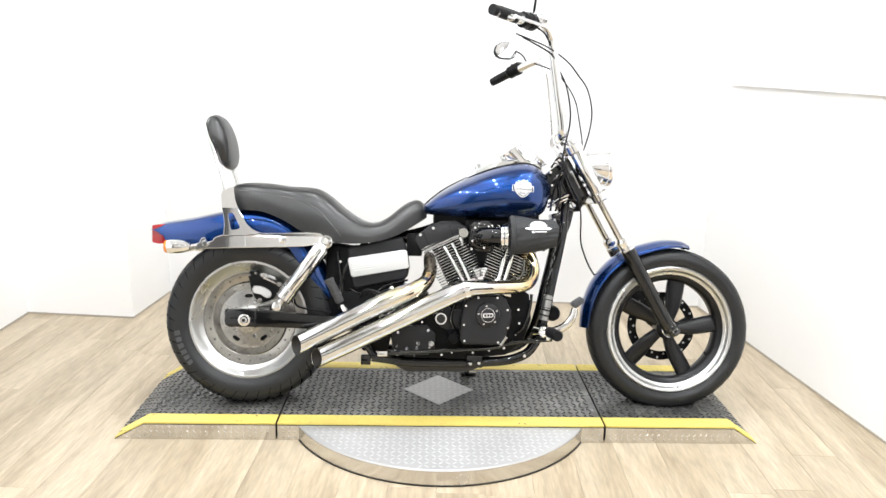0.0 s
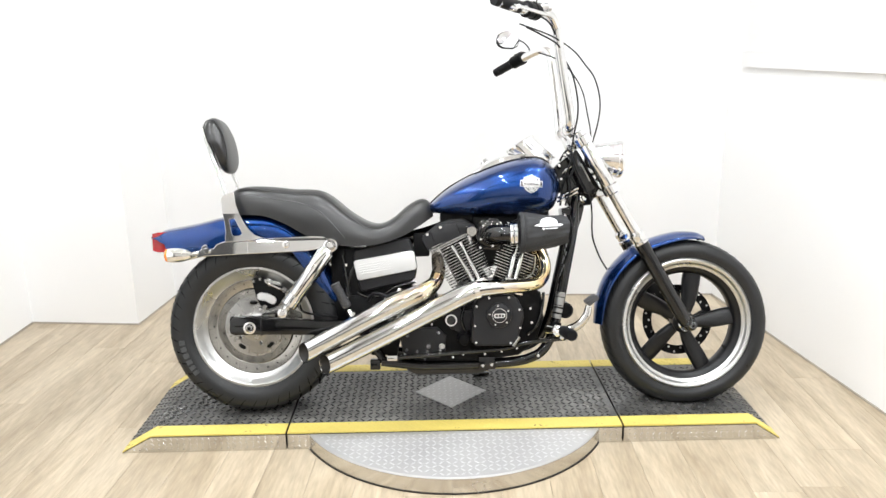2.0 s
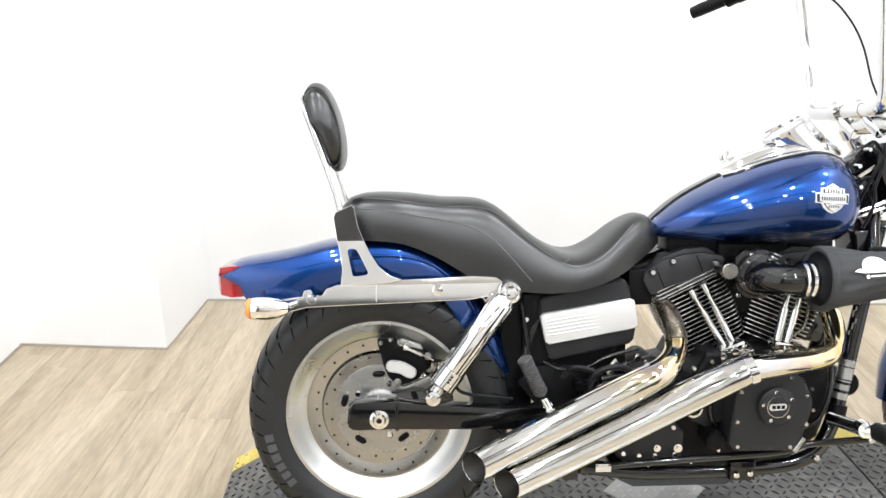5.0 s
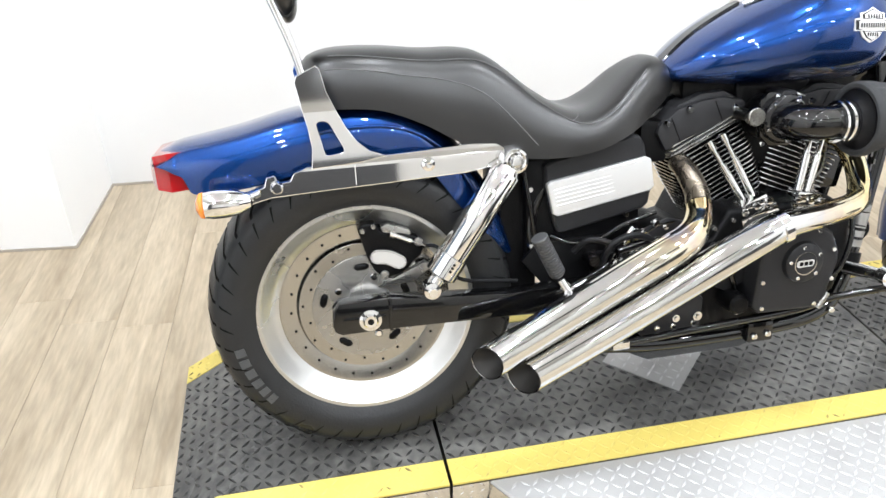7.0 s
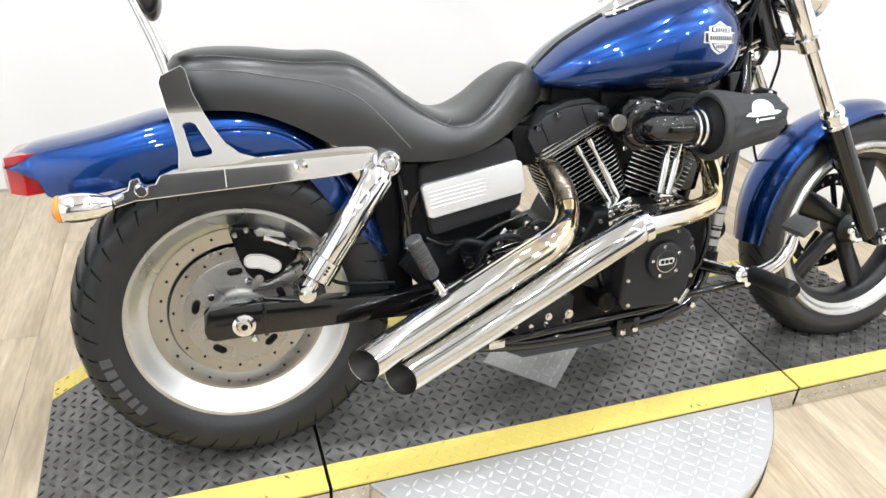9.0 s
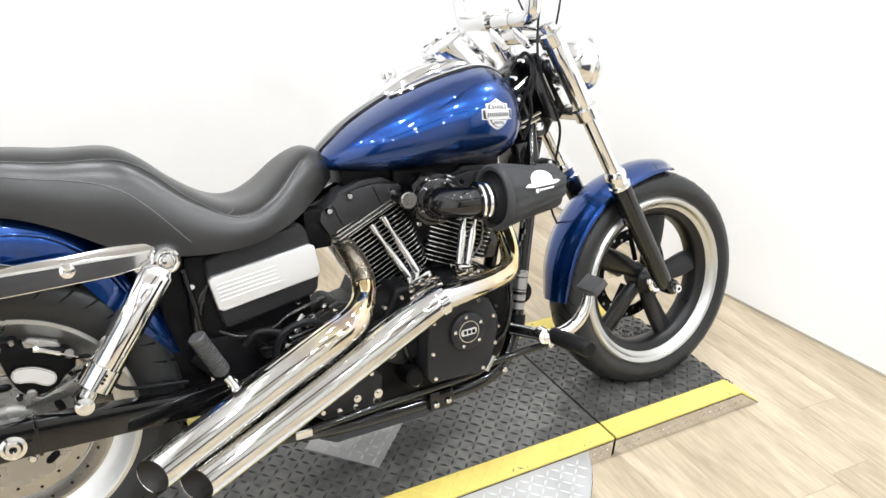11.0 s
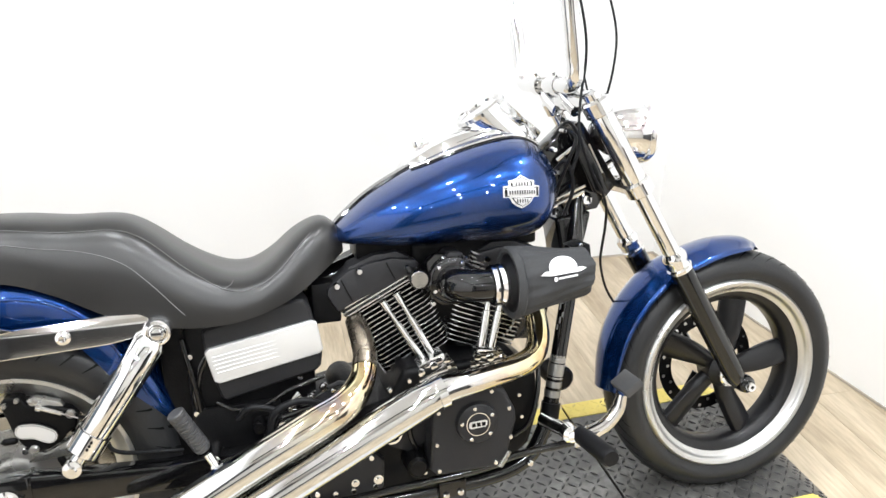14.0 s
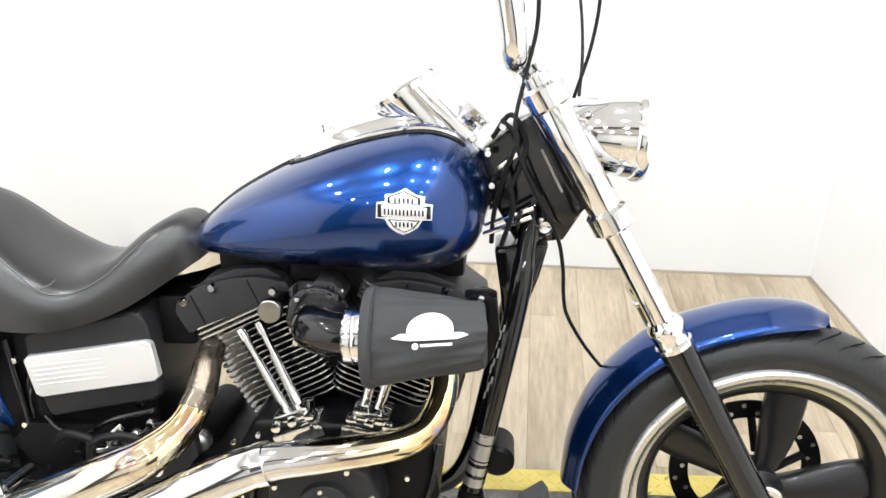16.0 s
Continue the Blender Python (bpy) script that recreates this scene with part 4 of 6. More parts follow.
tail = part("tail_light", skin([[(-0.320, -0.072, 0.644), (-0.320, 0.072, 0.644), (-0.320, 0.072, 0.722), (-0.320, -0.072, 0.722)], [(-0.355, -0.078, 0.642), (-0.355, 0.078, 0.642), (-0.355, 0.078, 0.721), (-0.355, -0.078, 0.721)], [(-0.382, -0.070, 0.648), (-0.382, 0.070, 0.648), (-0.384, 0.068, 0.716), (-0.384, -0.068, 0.716)], [(-0.392, -0.050, 0.657), (-0.392, 0.050, 0.657), (-0.393, 0.048, 0.697), (-0.393, -0.048, 0.697)]]), "red_lens", bike, "red tail lamp at the end of the mudguard")
part("lamp_base", box(-0.321, -0.295, -0.07, 0.07, 0.648, 0.712, 0.004), "gloss_black", tail)


# ---- rear end ----
def both_sides(name, make, mat, parent, label="", angle=38):
    """A part on the right side and its mirror on the left."""
    out = []
    for side in (1, -1):
        bm = make()
        if side < 0:
            bmesh.ops.scale(bm, vec=(1, -1, 1), verts=bm.verts)
        out.append(part(name, bm, mat, parent, label, angle))
    return out


RAIL = [(-0.219, 0.612), (-0.16, 0.626), (-0.03, 0.631), (0.073, 0.634), (0.238, 0.640), (0.270, 0.645), (0.305, 0.650), (0.322, 0.662), (0.324, 0.682), (0.305, 0.695), (0.244, 0.698), (0.127, 0.693), (0.066, 0.691), (-0.085, 0.682), (-0.112, 0.672), (-0.121, 0.657), (-0.142, 0.655), (-0.150, 0.672), (-0.166, 0.668), (-0.172, 0.650), (-0.205, 0.642), (-0.24, 0.637), (-0.245, 0.612)]


def rail_mesh():
    """A flat bar whose outer face is rolled: its upper part leans in and its lower edge tucks under."""
    bm = prism(RAIL, -0.140, -0.126)
    for z in (0.675, 0.676, 0.681, 0.686, 0.691):
        bmesh.ops.bisect_plane(bm, geom=bm.verts[:] + bm.edges[:] + bm.faces[:], plane_co=(0, 0, z), plane_no=(0, 0, 1))
    for v in bm.verts:
        if v.co.y < -0.133:
            v.co.y += 14.0 * max(0.0, v.co.z - 0.676) ** 2
    rim = [e for e in bm.edges if len(e.link_faces) == 2 and e.calc_face_angle(0) > 0.9]
    bmesh.ops.bevel(bm, geom=rim, offset=0.0022, segments=2, affect="EDGES", profile=0.6)
    return bm


rails = both_sides("fender_rail", rail_mesh, "chrome", bike, "chrome mudguard strut cover", 10)
for rail, s in zip(rails, (-1, 1)):
    part("rail_bolt", bolt(-0.147, s * 0.14, 0.648, 0.013, 0.014, facing=s), "chrome", rail)
    part("rail_bolt", lathe([(0, s * 0.012), (0.006, s * 0.013), (0.0075, s * 0.009), (0.0135, s * 0.007), (0.0145, s * 0.002), (0.0145, 0)], (0.158, s * 0.139, 0.666), seg=24), "chrome", rail)
    part("rail_seam", box(0.0085, 0.0105, *sorted((s * 0.1395, s * 0.1408)), 0.638, 0.680), "silver", rail)
PLATE = [(-0.084, 0.800), (-0.092, 0.846), (-0.087, 0.858), (-0.048, 0.875), (-0.040, 0.867), (-0.032, 0.825), (-0.016, 0.787), (-0.001, 0.756), (0.017, 0.728), (0.041, 0.706), (0.077, 0.693), (0.02, 0.684), (-0.076, 0.679), (-0.071, 0.720), (-0.076, 0.762)]


def slot_outline():
    """The plate's slot: a slanting, tapered opening with round ends."""
    corners = [(-0.058, 0.770, 0.006), (-0.037, 0.772, 0.009), (-0.006, 0.708, 0.009), (-0.046, 0.703, 0.007)]
    out = []
    for i, (x, z, r) in enumerate(corners):
        before, after = Vector(corners[i - 1][:2]), Vector(corners[(i + 1) % 4][:2])
        c = Vector((x, z))
        a, b = c + (before - c).normalized() * r * 1.3, c + (after - c).normalized() * r * 1.3
        out += [tuple(a.lerp(c, f).lerp(c.lerp(b, f), f)) for f in (0, 0.25, 0.5, 0.75, 1)]
    return out


def plate_mesh():
    """The backrest's side plate, bent inwards above the slot."""
    bm = prism(PLATE, -0.150, -0.143, [slot_outline()[::-1]], bevel=0.0016)
    bmesh.ops.bisect_plane(bm, geom=bm.verts[:] + bm.edges[:] + bm.faces[:], plane_co=(0, 0, 0.790), plane_no=(0, 0, 1))
    for v in bm.verts:
        v.co.y += 0.30 * max(0.0, v.co.z - 0.790)
    return bm


both_sides("sissy_bar_plate", plate_mesh, "chrome", bike, "polished passenger backrest side plate", 10)
part("sissy_bar", tube([(-0.07, -0.116, 0.835), (-0.085, -0.116, 0.90), (-0.112, -0.112, 0.98), (-0.145, -0.103, 1.07), (-0.168, -0.075, 1.128), (-0.176, 0, 1.145), (-0.168, 0.075, 1.128), (-0.145, 0.103, 1.07), (-0.112, 0.112, 0.98), (-0.085, 0.116, 0.90), (-0.07, 0.116, 0.835)], 0.008, 12, 6), "chrome", bike, "chrome passenger backrest hoop")
PAD = [(-0.170, 1.140), (-0.158, 1.166), (-0.135, 1.174), (-0.108, 1.160), (-0.082, 1.112), (-0.066, 1.05), (-0.062, 0.995), (-0.070, 0.962), (-0.088, 0.952), (-0.104, 0.970), (-0.130, 1.04), (-0.155, 1.10)]

PAD = [(-0.116 + (float(p[0]) + 0.116) * 0.90, float(p[1])) for p in smooth_path(PAD + PAD[:1], 4)[:-1]]


def pad_mesh():
    rings = []
    for k in range(19):
        s = -1 + 2 * k / 18
        shrink = (1 - abs(s) ** 3.2) ** 0.5 if abs(s) < 1 else 0.02
        shrink = 0.18 + 0.82 * shrink
        cx, cz = -0.112, 1.06
        rings.append([(cx + (x - cx) * (0.45 + 0.55 * shrink), 0.118 * s, cz + (z - cz) * shrink) for x, z in PAD])
    return skin(rings)


pad = part("backrest_pad", pad_mesh(), "leather", bike, "padded black leather passenger backrest", angle=60)
part("pad_welt", tube([(-0.118 + (x + 0.118) * 0.9, -0.095, 1.06 + (z - 1.06) * 0.86) for x, z in PAD + PAD[:1]], 0.0022, 6), "leather", pad)
for s in (-1, 1):
    sig = part("turn_signal", lathe([(0, 0.0), (0.018, 0.0), (0.026, 0.006), (0.028, 0.02), (0.0275, 0.045), (0.023, 0.07), (0.013, 0.092), (0.0, 0.098)], (0, 0, 0), "x", 28), "chrome", bike, "chrome bullet turn signal with amber lens")
    sig.location = (-0.290, s * 0.175, 0.634)
    part("lens", lathe([(0, -0.010), (0.015, -0.009), (0.024, -0.003), (0.026, 0.004), (0.02, 0.006), (0, 0.006)], (0, 0, 0), "x", 28), "amber_lens", sig, "amber lens")
    part("stem", rod((0.07, 0, 0), (0.105, -s * 0.035, 0.006), 0.008), "chrome", sig)
for s in (-1, 1):
    top, low = Vector((0.335, s * 0.152, 0.661)), Vector((0.145, s * 0.166, 0.404))
    d = low - top
    shock = part("shock_absorber", tube([top + d * f for f in (0.05, 0.09, 0.10, 0.730, 0.735, 0.740, 0.885, 0.895, 0.92)], [0.024, 0.030, 0.0325, 0.0325, 0.0318, 0.0345, 0.0345, 0.029, 0.016], 28), "chrome", bike, "chrome covered rear shock absorber")
    part("upper_eye", lathe([(0, s * 0.031), (0.010, s * 0.030), (0.0125, s * 0.027), (0.013, s * 0.020), (0.017, s * 0.0185), (0.021, s * 0.0205), (0.0255, s * 0.0195), (0.0285, s * 0.014), (0.029, -s * 0.014), (0, -s * 0.014)], tuple(top), seg=32), "chrome", shock)
    part("eye_ring", lathe([(0.0132, s * 0.0195), (0.0165, s * 0.0190), (0.0165, s * 0.0180), (0.0132, s * 0.0180)], tuple(top), seg=28, loop=True), "satin_black", shock)
    part("lower_eye", lathe([(0, s * 0.030), (0.009, s * 0.030), (0.010, s * 0.020), (0.018, s * 0.018), (0.018, -s * 0.014), (0, -s * 0.014)], tuple(low), seg=24), "chrome", shock)
    part("lower_clevis", rod(low + Vector((0, 0, 0)), low - d * 0.12, 0.016), "chrome", shock)
    for f in (0.79, 0.815, 0.84):
        part("cover_hole", lathe([(0, s * 0.0358), (0.003, s * 0.0358), (0.003, 0)], tuple(top + d * f + Vector((0.006, 0, 0.004))), seg=10), "satin_black", shock)
    part("cover_slot", tube([top + d * f + Vector((0.014, s * 0.0302, 0.007)) for f in (0.16, 0.5, 0.84)], 0.0022, 6), "satin_black", shock)
swing = both_sides("swingarm", lambda: prism([(-0.068, 0.338), (-0.064, 0.372), (-0.05, 0.388), (0.05, 0.389), (0.10, 0.383), (0.32, 0.366), (0.54, 0.37), (0.54, 0.30), (0.32, 0.310), (0.05, 0.317), (-0.05, 0.316), (-0.064, 0.324)], -0.155, -0.112, bevel=0.006), "gloss_black", bike, "gloss black swingarm")
for s, arm in zip((-1, 1), swing):
    part("axle_nut", lathe([(0.007, s * 0.012), (0.013, s * 0.012), (0.017, s * 0.006), (0.024, s * 0.004), (0.024, 0), (0.007, 0)], (REAR[0], s * 0.155, 0.345), seg=24, loop=True), "chrome", arm, "chrome axle nut")
    part("axle_slot", tube([(-0.045, s * 0.1556, 0.352), (0.045, s * 0.1556, 0.352)], 0.003, 8), "satin_black", arm)
part("swingarm_weld", box(0.052, 0.06, -0.157, -0.110, 0.314, 0.391, 0.002), "gloss_black", swing[0])
caliper = part("rear_caliper", prism([(0.006, 0.523), (0.016, 0.535), (0.046, 0.536), (0.056, 0.514), (0.10, 0.508), (0.135, 0.494), (0.148, 0.475), (0.142, 0.452), (0.122, 0.438), (0.108, 0.422), (0.085, 0.411), (0.066, 0.408), (0.046, 0.416), (0.034, 0.430), (0.022, 0.458), (0.012, 0.50)], -0.082, -0.045, bevel=0.006, seg=3), "satin_black", bike, "black rear brake caliper with polished insert")


def kidney(grow):
    """A bent oval round the caliper's insert."""
    line = smooth_path([(0.044, 0.461), (0.067, 0.457), (0.090, 0.444)], 6)
    left, right = [], []
    for i, p in enumerate(line):
        t = line[min(i + 1, len(line) - 1)] - line[max(i - 1, 0)]
        n = np.array((-t[1], t[0])) / np.hypot(*t) * grow
        left.append(tuple(p + n))
        right.append(tuple(p - n))
    cap = lambda c, a0: [(c[0] + grow * math.cos(a0 - math.pi * k / 6), c[1] + grow * math.sin(a0 - math.pi * k / 6)) for k in range(1, 6)]
    t0, t1 = line[1] - line[0], line[-1] - line[-2]
    return left + cap(line[-1], math.atan2(t1[1], t1[0]) + math.pi / 2) + right[::-1] + cap(line[0], math.atan2(t0[1], t0[0]) - math.pi / 2)


part("insert", prism(kidney(0.0185), -0.089, -0.081, bevel=0.0015), "gloss_black", caliper)
part("insert_face", prism(kidney(0.0158), -0.0905, -0.088), "silver", caliper, "polished caliper insert")
part("insert_line", prism(kidney(0.0140), -0.0910, -0.090), "satin_black", caliper)
part("insert_middle", prism(kidney(0.0132), -0.0915, -0.0905), "silver", caliper)
for x, z in ((0.057, 0.416), (0.016, 0.520), (0.040, 0.528), (0.136, 0.484)):
    part("caliper_bolt", bolt(x, -0.082, z, 0.010 if z < 0.5 else 0.006, 0.008), "dull_alloy", caliper)
part("bridge", prism([(0.056, 0.524), (0.070, 0.530), (0.118, 0.512), (0.124, 0.500), (0.062, 0.508)], -0.080, -0.060, bevel=0.003), "dull_alloy", caliper, "grey alloy bridge")
part("pad_pin", join(rod((0.078, -0.088, 0.508), (0.120, -0.088, 0.488), 0.005), rod((0.120, -0.088, 0.488), (0.150, -0.090, 0.474), 0.002, 8), rod((0.074, -0.088, 0.510), (0.084, -0.088, 0.506), 0.008)), "chrome", caliper)
part("anchor_bracket", prism([(0.046, 0.412), (0.075, 0.402), (0.118, 0.420), (0.150, 0.432), (0.165, 0.420), (0.120, 0.388), (0.04, 0.384)], -0.076, -0.055, bevel=0.003), "dull_alloy", caliper, "cast alloy anchor bracket")
part("brake_hose", tube([(0.145, -0.075, 0.470), (0.175, -0.095, 0.47), (0.20, -0.11, 0.43), (0.225, -0.115, 0.395), (0.35, -0.11, 0.375)], 0.0045, 8, 6), "black_rubber", caliper)

# ---- battery cover and pegs ----
cover = part("side_cover", prism([(0.414, 0.632), (0.426, 0.640), (0.618, 0.682), (0.634, 0.680), (0.645, 0.660), (0.660, 0.580), (0.663, 0.552), (0.658, 0.524), (0.646, 0.513), (0.452, 0.473), (0.441, 0.477), (0.432, 0.510), (0.416, 0.592)], -0.114, 0.114, bevel=0.012, seg=3), "cover_grey", bike, "dark grey battery side cover with a brushed silver panel", 20)
FACE = [(0.416, 0.590), (0.424, 0.598), (0.643, 0.633), (0.655, 0.628), (0.664, 0.566), (0.656, 0.557), (0.441, 0.519), (0.430, 0.525)]
panel = part("silver_panel", prism(FACE, -0.126, -0.108, bevel=0.005, seg=3), "silver", cover, "brushed silver panel with ribs", 15)
for k in range(5):
    f = 0.22 + 0.13 * k
    a = Vector((0.428 + 0.014 * f, -0.1261, 0.594 - 0.068 * f))
    b = Vector((0.560 + 0.014 * f, -0.1261, 0.6145 - 0.068 * f))
    part("rib", tube([a, a.lerp(b, 0.6), b], [0.0016, 0.0014, 0.0004], 8), "silver", panel)
PEG_A, PEG_B = Vector((0.412, -0.228, 0.424)), Vector((0.368, -0.239, 0.514))
peg = part("passenger_peg", tube([PEG_A, PEG_A.lerp(PEG_B, 0.04), PEG_A.lerp(PEG_B, 0.97), PEG_B], [0.012, 0.0158, 0.0158, 0.015], 18), "peg_rubber", bike, "folded grey rubber passenger footpeg")
for k in range(13):
    a = PEG_A.lerp(PEG_B, 0.10 + 0.068 * k)
    d = (PEG_B - PEG_A).normalized()
    part("peg_rib", tube([a - d * 0.0022, a - d * 0.0012, a + d * 0.0012, a + d * 0.0022], [0.0158, 0.0178, 0.0178, 0.0158], 18), "peg_rubber", peg)
part("peg_end", tube([PEG_B - (PEG_B - PEG_A).normalized() * 0.006, PEG_B, PEG_B + (PEG_B - PEG_A).normalized() * 0.002], [0.0180, 0.0180, 0.016], 18), "peg_rubber", peg)
part("peg_clevis", join(rod((0.428, -0.225, 0.395), (0.43, -0.15, 0.39), 0.011), rod((0.430, -0.234, 0.390), (0.418, -0.226, 0.412), 0.009)), "chrome", peg, "chrome peg clevis")
peg.location = (-0.010, -0.008, 0.004)
part("peg_clevis_bolt", bolt(0.430, -0.236, 0.386, 0.009, 0.006), "chrome", peg)

part("inner_mudguard", box(0.322, 0.405, -0.078, 0.078, 0.330, 0.650, 0.012), "satin_black", bike, "black inner mudguard in front of the rear wheel")
box_ob = part("battery_box", box(0.375, 0.645, -0.096, 0.096, 0.385, 0.645, 0.012), "satin_black", bike, "black battery box behind the side cover")
for x, z in ((0.385, 0.45), (0.385, 0.58), (0.40, 0.40), (0.47, 0.42), (0.52, 0.445), (0.61, 0.50), (0.635, 0.455), (0.56, 0.40)):
    part("box_bolt", bolt(x, -0.096, z, 0.008, 0.010), "chrome", box_ob)
part("box_strap", tube([(0.372, -0.100, 0.62), (0.388, -0.104, 0.52), (0.405, -0.104, 0.42), (0.45, -0.103, 0.39)], 0.006, 10, 6), "gloss_black", box_ob)

# ---- exhaust ----
CUT = Vector((-0.77, -0.54, -0.12)).normalized()


def pipe(points, radii, cut=True):
    """A bent pipe whose open end is cut on a slant, facing outwards."""
    bm = tube(points, radii, 28, 8, cap=False)
    if cut:
        end = Vector(points[-1])
        d = (end - Vector(points[-2])).normalized()
        for v in bm.verts:
            back = (end - v.co).dot(d)
            if back < 0.08:
                w = 1 - max(0.0, back) / 0.08
                v.co -= d * (w * (v.co - end + d * back).dot(CUT) / d.dot(CUT))
    return bm


upper = part("upper_exhaust", pipe([(0.745, -0.07, 0.603), (0.747, -0.105, 0.590), (0.750, -0.150, 0.555), (0.734, -0.198, 0.513), (0.690, -0.245, 0.482), (0.62, -0.260, 0.452), (0.50, -0.265, 0.396), (0.36, -0.266, 0.325), (0.237, -0.266, 0.263)],
                                   [0.022, 0.024, 0.0255, 0.028, 0.033, 0.0365, 0.037, 0.037, 0.037]), "pipe_upper", bike, "chrome drag pipe from the rear cylinder with straw heat tint")
lower = part("lower_exhaust", pipe([(1.12, -0.06, 0.640), (1.153, -0.084, 0.620), (1.168, -0.118, 0.570), (1.150, -0.165, 0.519), (1.102, -0.204, 0.498), (0.99, -0.243, 0.494), (0.905, -0.260, 0.490), (0.86, -0.263, 0.476), (0.78, -0.264, 0.440), (0.60, -0.264, 0.352), (0.44, -0.264, 0.275), (0.315, -0.264, 0.216)],
                                   [0.024, 0.024, 0.025, 0.026, 0.027, 0.028, 0.031, 0.036, 0.038, 0.038, 0.038, 0.038]), "pipe_lower", bike, "chrome drag pipe from the front cylinder with straw heat tint")
for owner, end, inner in ((upper, (0.237, -0.266, 0.263), (0.36, -0.266, 0.325)), (lower, (0.315, -0.264, 0.216), (0.44, -0.264, 0.275))):
    part("pipe_bore", pipe([inner, Vector(inner).lerp(Vector(end), 0.35), end], [0.035] * 3), "dark_hole", owner, "dark inside of the pipe")
    part("bore_end", tube([Vector(inner), Vector(inner) + Vector((0.01, 0, 0.005))], 0.035, 28), "dark_hole", owner)
part("sooty_end", tube([(0.7452, -0.07, 0.603), (0.7472, -0.105, 0.590), (0.7502, -0.150, 0.555), (0.7430, -0.178, 0.531)], [0.0228, 0.0248, 0.0263, 0.0274], 28, 8, cap=False), "rust", upper, "sooty brown start of the pipe")
part("pipe_clamp", tube([(0.898, -0.262, 0.4885), (0.880, -0.2625, 0.483)], 0.0365, 28), "chrome", lower)


# ---- engine ----
engine = part("crankcase", prism([(0.62, 0.40), (0.70, 0.415), (0.80, 0.435), (0.835, 0.50), (1.10, 0.50), (1.15, 0.46), (1.16, 0.36), (1.13, 0.27), (1.06, 0.215), (0.90, 0.195), (0.66, 0.20), (0.60, 0.25), (0.585, 0.36)], -0.150, 0.150, bevel=0.015, seg=3), "satin_black", bike, "black V-twin crankcase and gearbox")
part("gearbox_cover", prism([(0.60, 0.305), (0.64, 0.33), (0.74, 0.335), (0.775, 0.30), (0.77, 0.235), (0.74, 0.215), (0.64, 0.215), (0.605, 0.24)], -0.172, -0.145, bevel=0.008), "cover_grey", engine)
for x, z in ((0.625, 0.305), (0.66, 0.243), (0.70, 0.243), (0.75, 0.245), (0.745, 0.315), (0.62, 0.25)):
    part("cover_bolt", bolt(x, -0.172, z, 0.0075, 0.007), "chrome", engine)
part("filler_ring", lathe([(0.014, -0.166), (0.018, -0.176), (0.023, -0.176), (0.026, -0.166), (0.026, -0.15), (0.014, -0.15)], (0.795, 0, 0.362), seg=28, loop=True), "chrome", engine, "chrome plug ring")
part("plug", lathe([(0, -0.170), (0.016, -0.170), (0.018, -0.16), (0, -0.16)], (0.795, 0, 0.362), seg=24), "gloss_black", engine)
part("oil_filter_housing", lathe([(0, -0.215), (0.018, -0.213), (0.024, -0.206), (0.026, -0.15), (0, -0.15)], (0.843, 0, 0.29), seg=28), "satin_black", engine)
part("lifter_cover", prism([(0.80, 0.43), (0.84, 0.395), (0.88, 0.40), (0.885, 0.33), (0.83, 0.31), (0.79, 0.33), (0.775, 0.40)], -0.168, -0.145, bevel=0.006), "cover_grey", engine)
TIMING = [(0.885, 0.418), (0.874, 0.285), (0.890, 0.268), (1.035, 0.266), (1.050, 0.278), (1.078, 0.372), (1.076, 0.40), (1.055, 0.446), (1.03, 0.462), (0.93, 0.463), (0.90, 0.445)]
timing = part("cam_cover", prism(TIMING, -0.200, -0.120, bevel=0.010, seg=3), "cover_grey", engine, "black cam cover with round badge")
timing.location = (-0.006, -0.024, 0.0)
part("round_cover", lathe([(0, -0.214), (0.042, -0.214), (0.046, -0.211), (0.049, -0.198), (0, -0.198)], (0.983, 0, 0.385), seg=44), "cover_grey", timing)
part("badge_ring", lathe([(0.0255, -0.2138), (0.0255, -0.2155), (0.0275, -0.2155), (0.0275, -0.2138)], (0.983, 0, 0.385), seg=40, loop=True), "chrome", timing, "chrome badge ring")
part("badge_plate", prism([(0.962, 0.379), (0.966, 0.376), (0.999, 0.377), (1.004, 0.382), (1.004, 0.391), (0.999, 0.393), (0.966, 0.392), (0.962, 0.388)], -0.2152, -0.2138), "silver", timing, "silver plate with plain bars for its figures")
for k in range(3):
    part("badge_figure", box(0.968 + 0.0115 * k, 0.9765 + 0.0115 * k, -0.2160, -0.2150, 0.380, 0.389, 0.001, 1), "satin_black", timing)
for k in range(5):
    a = radians(100 + 72 * k)
    part("cover_bolt", bolt(0.983 + 0.0375 * math.cos(a), -0.214, 0.385 + 0.0375 * math.sin(a), 0.0045, 0.004), "chrome", timing)
for x, z in ((0.897, 0.42), (0.890, 0.345), (0.893, 0.282), (1.025, 0.278), (1.062, 0.335), (1.060, 0.405), (1.02, 0.452), (0.945, 0.452)):
    part("cover_bolt", bolt(x, -0.199, z, 0.006, 0.006), "chrome", timing)
part("cover_rib", rod((1.035, -0.201, 0.266), (1.058, -0.201, 0.300), 0.006), "dull_alloy", timing)
part("sump", prism([(0.60, 0.205), (0.62, 0.160), (0.66, 0.140), (0.90, 0.140), (0.95, 0.158), (1.0, 0.205)], -0.135, 0.115, bevel=0.01), "gloss_black", engine)
part("starter", lathe([(0, -0.10), (0.030, -0.098), (0.034, -0.09), (0.034, 0.06), (0, 0.06)], (0.715, 0, 0.43), seg=28), "satin_black", engine)
part("cross_tube", rod((0.56, -0.17, 0.44), (0.72, -0.14, 0.46), 0.010), "gloss_black", engine)
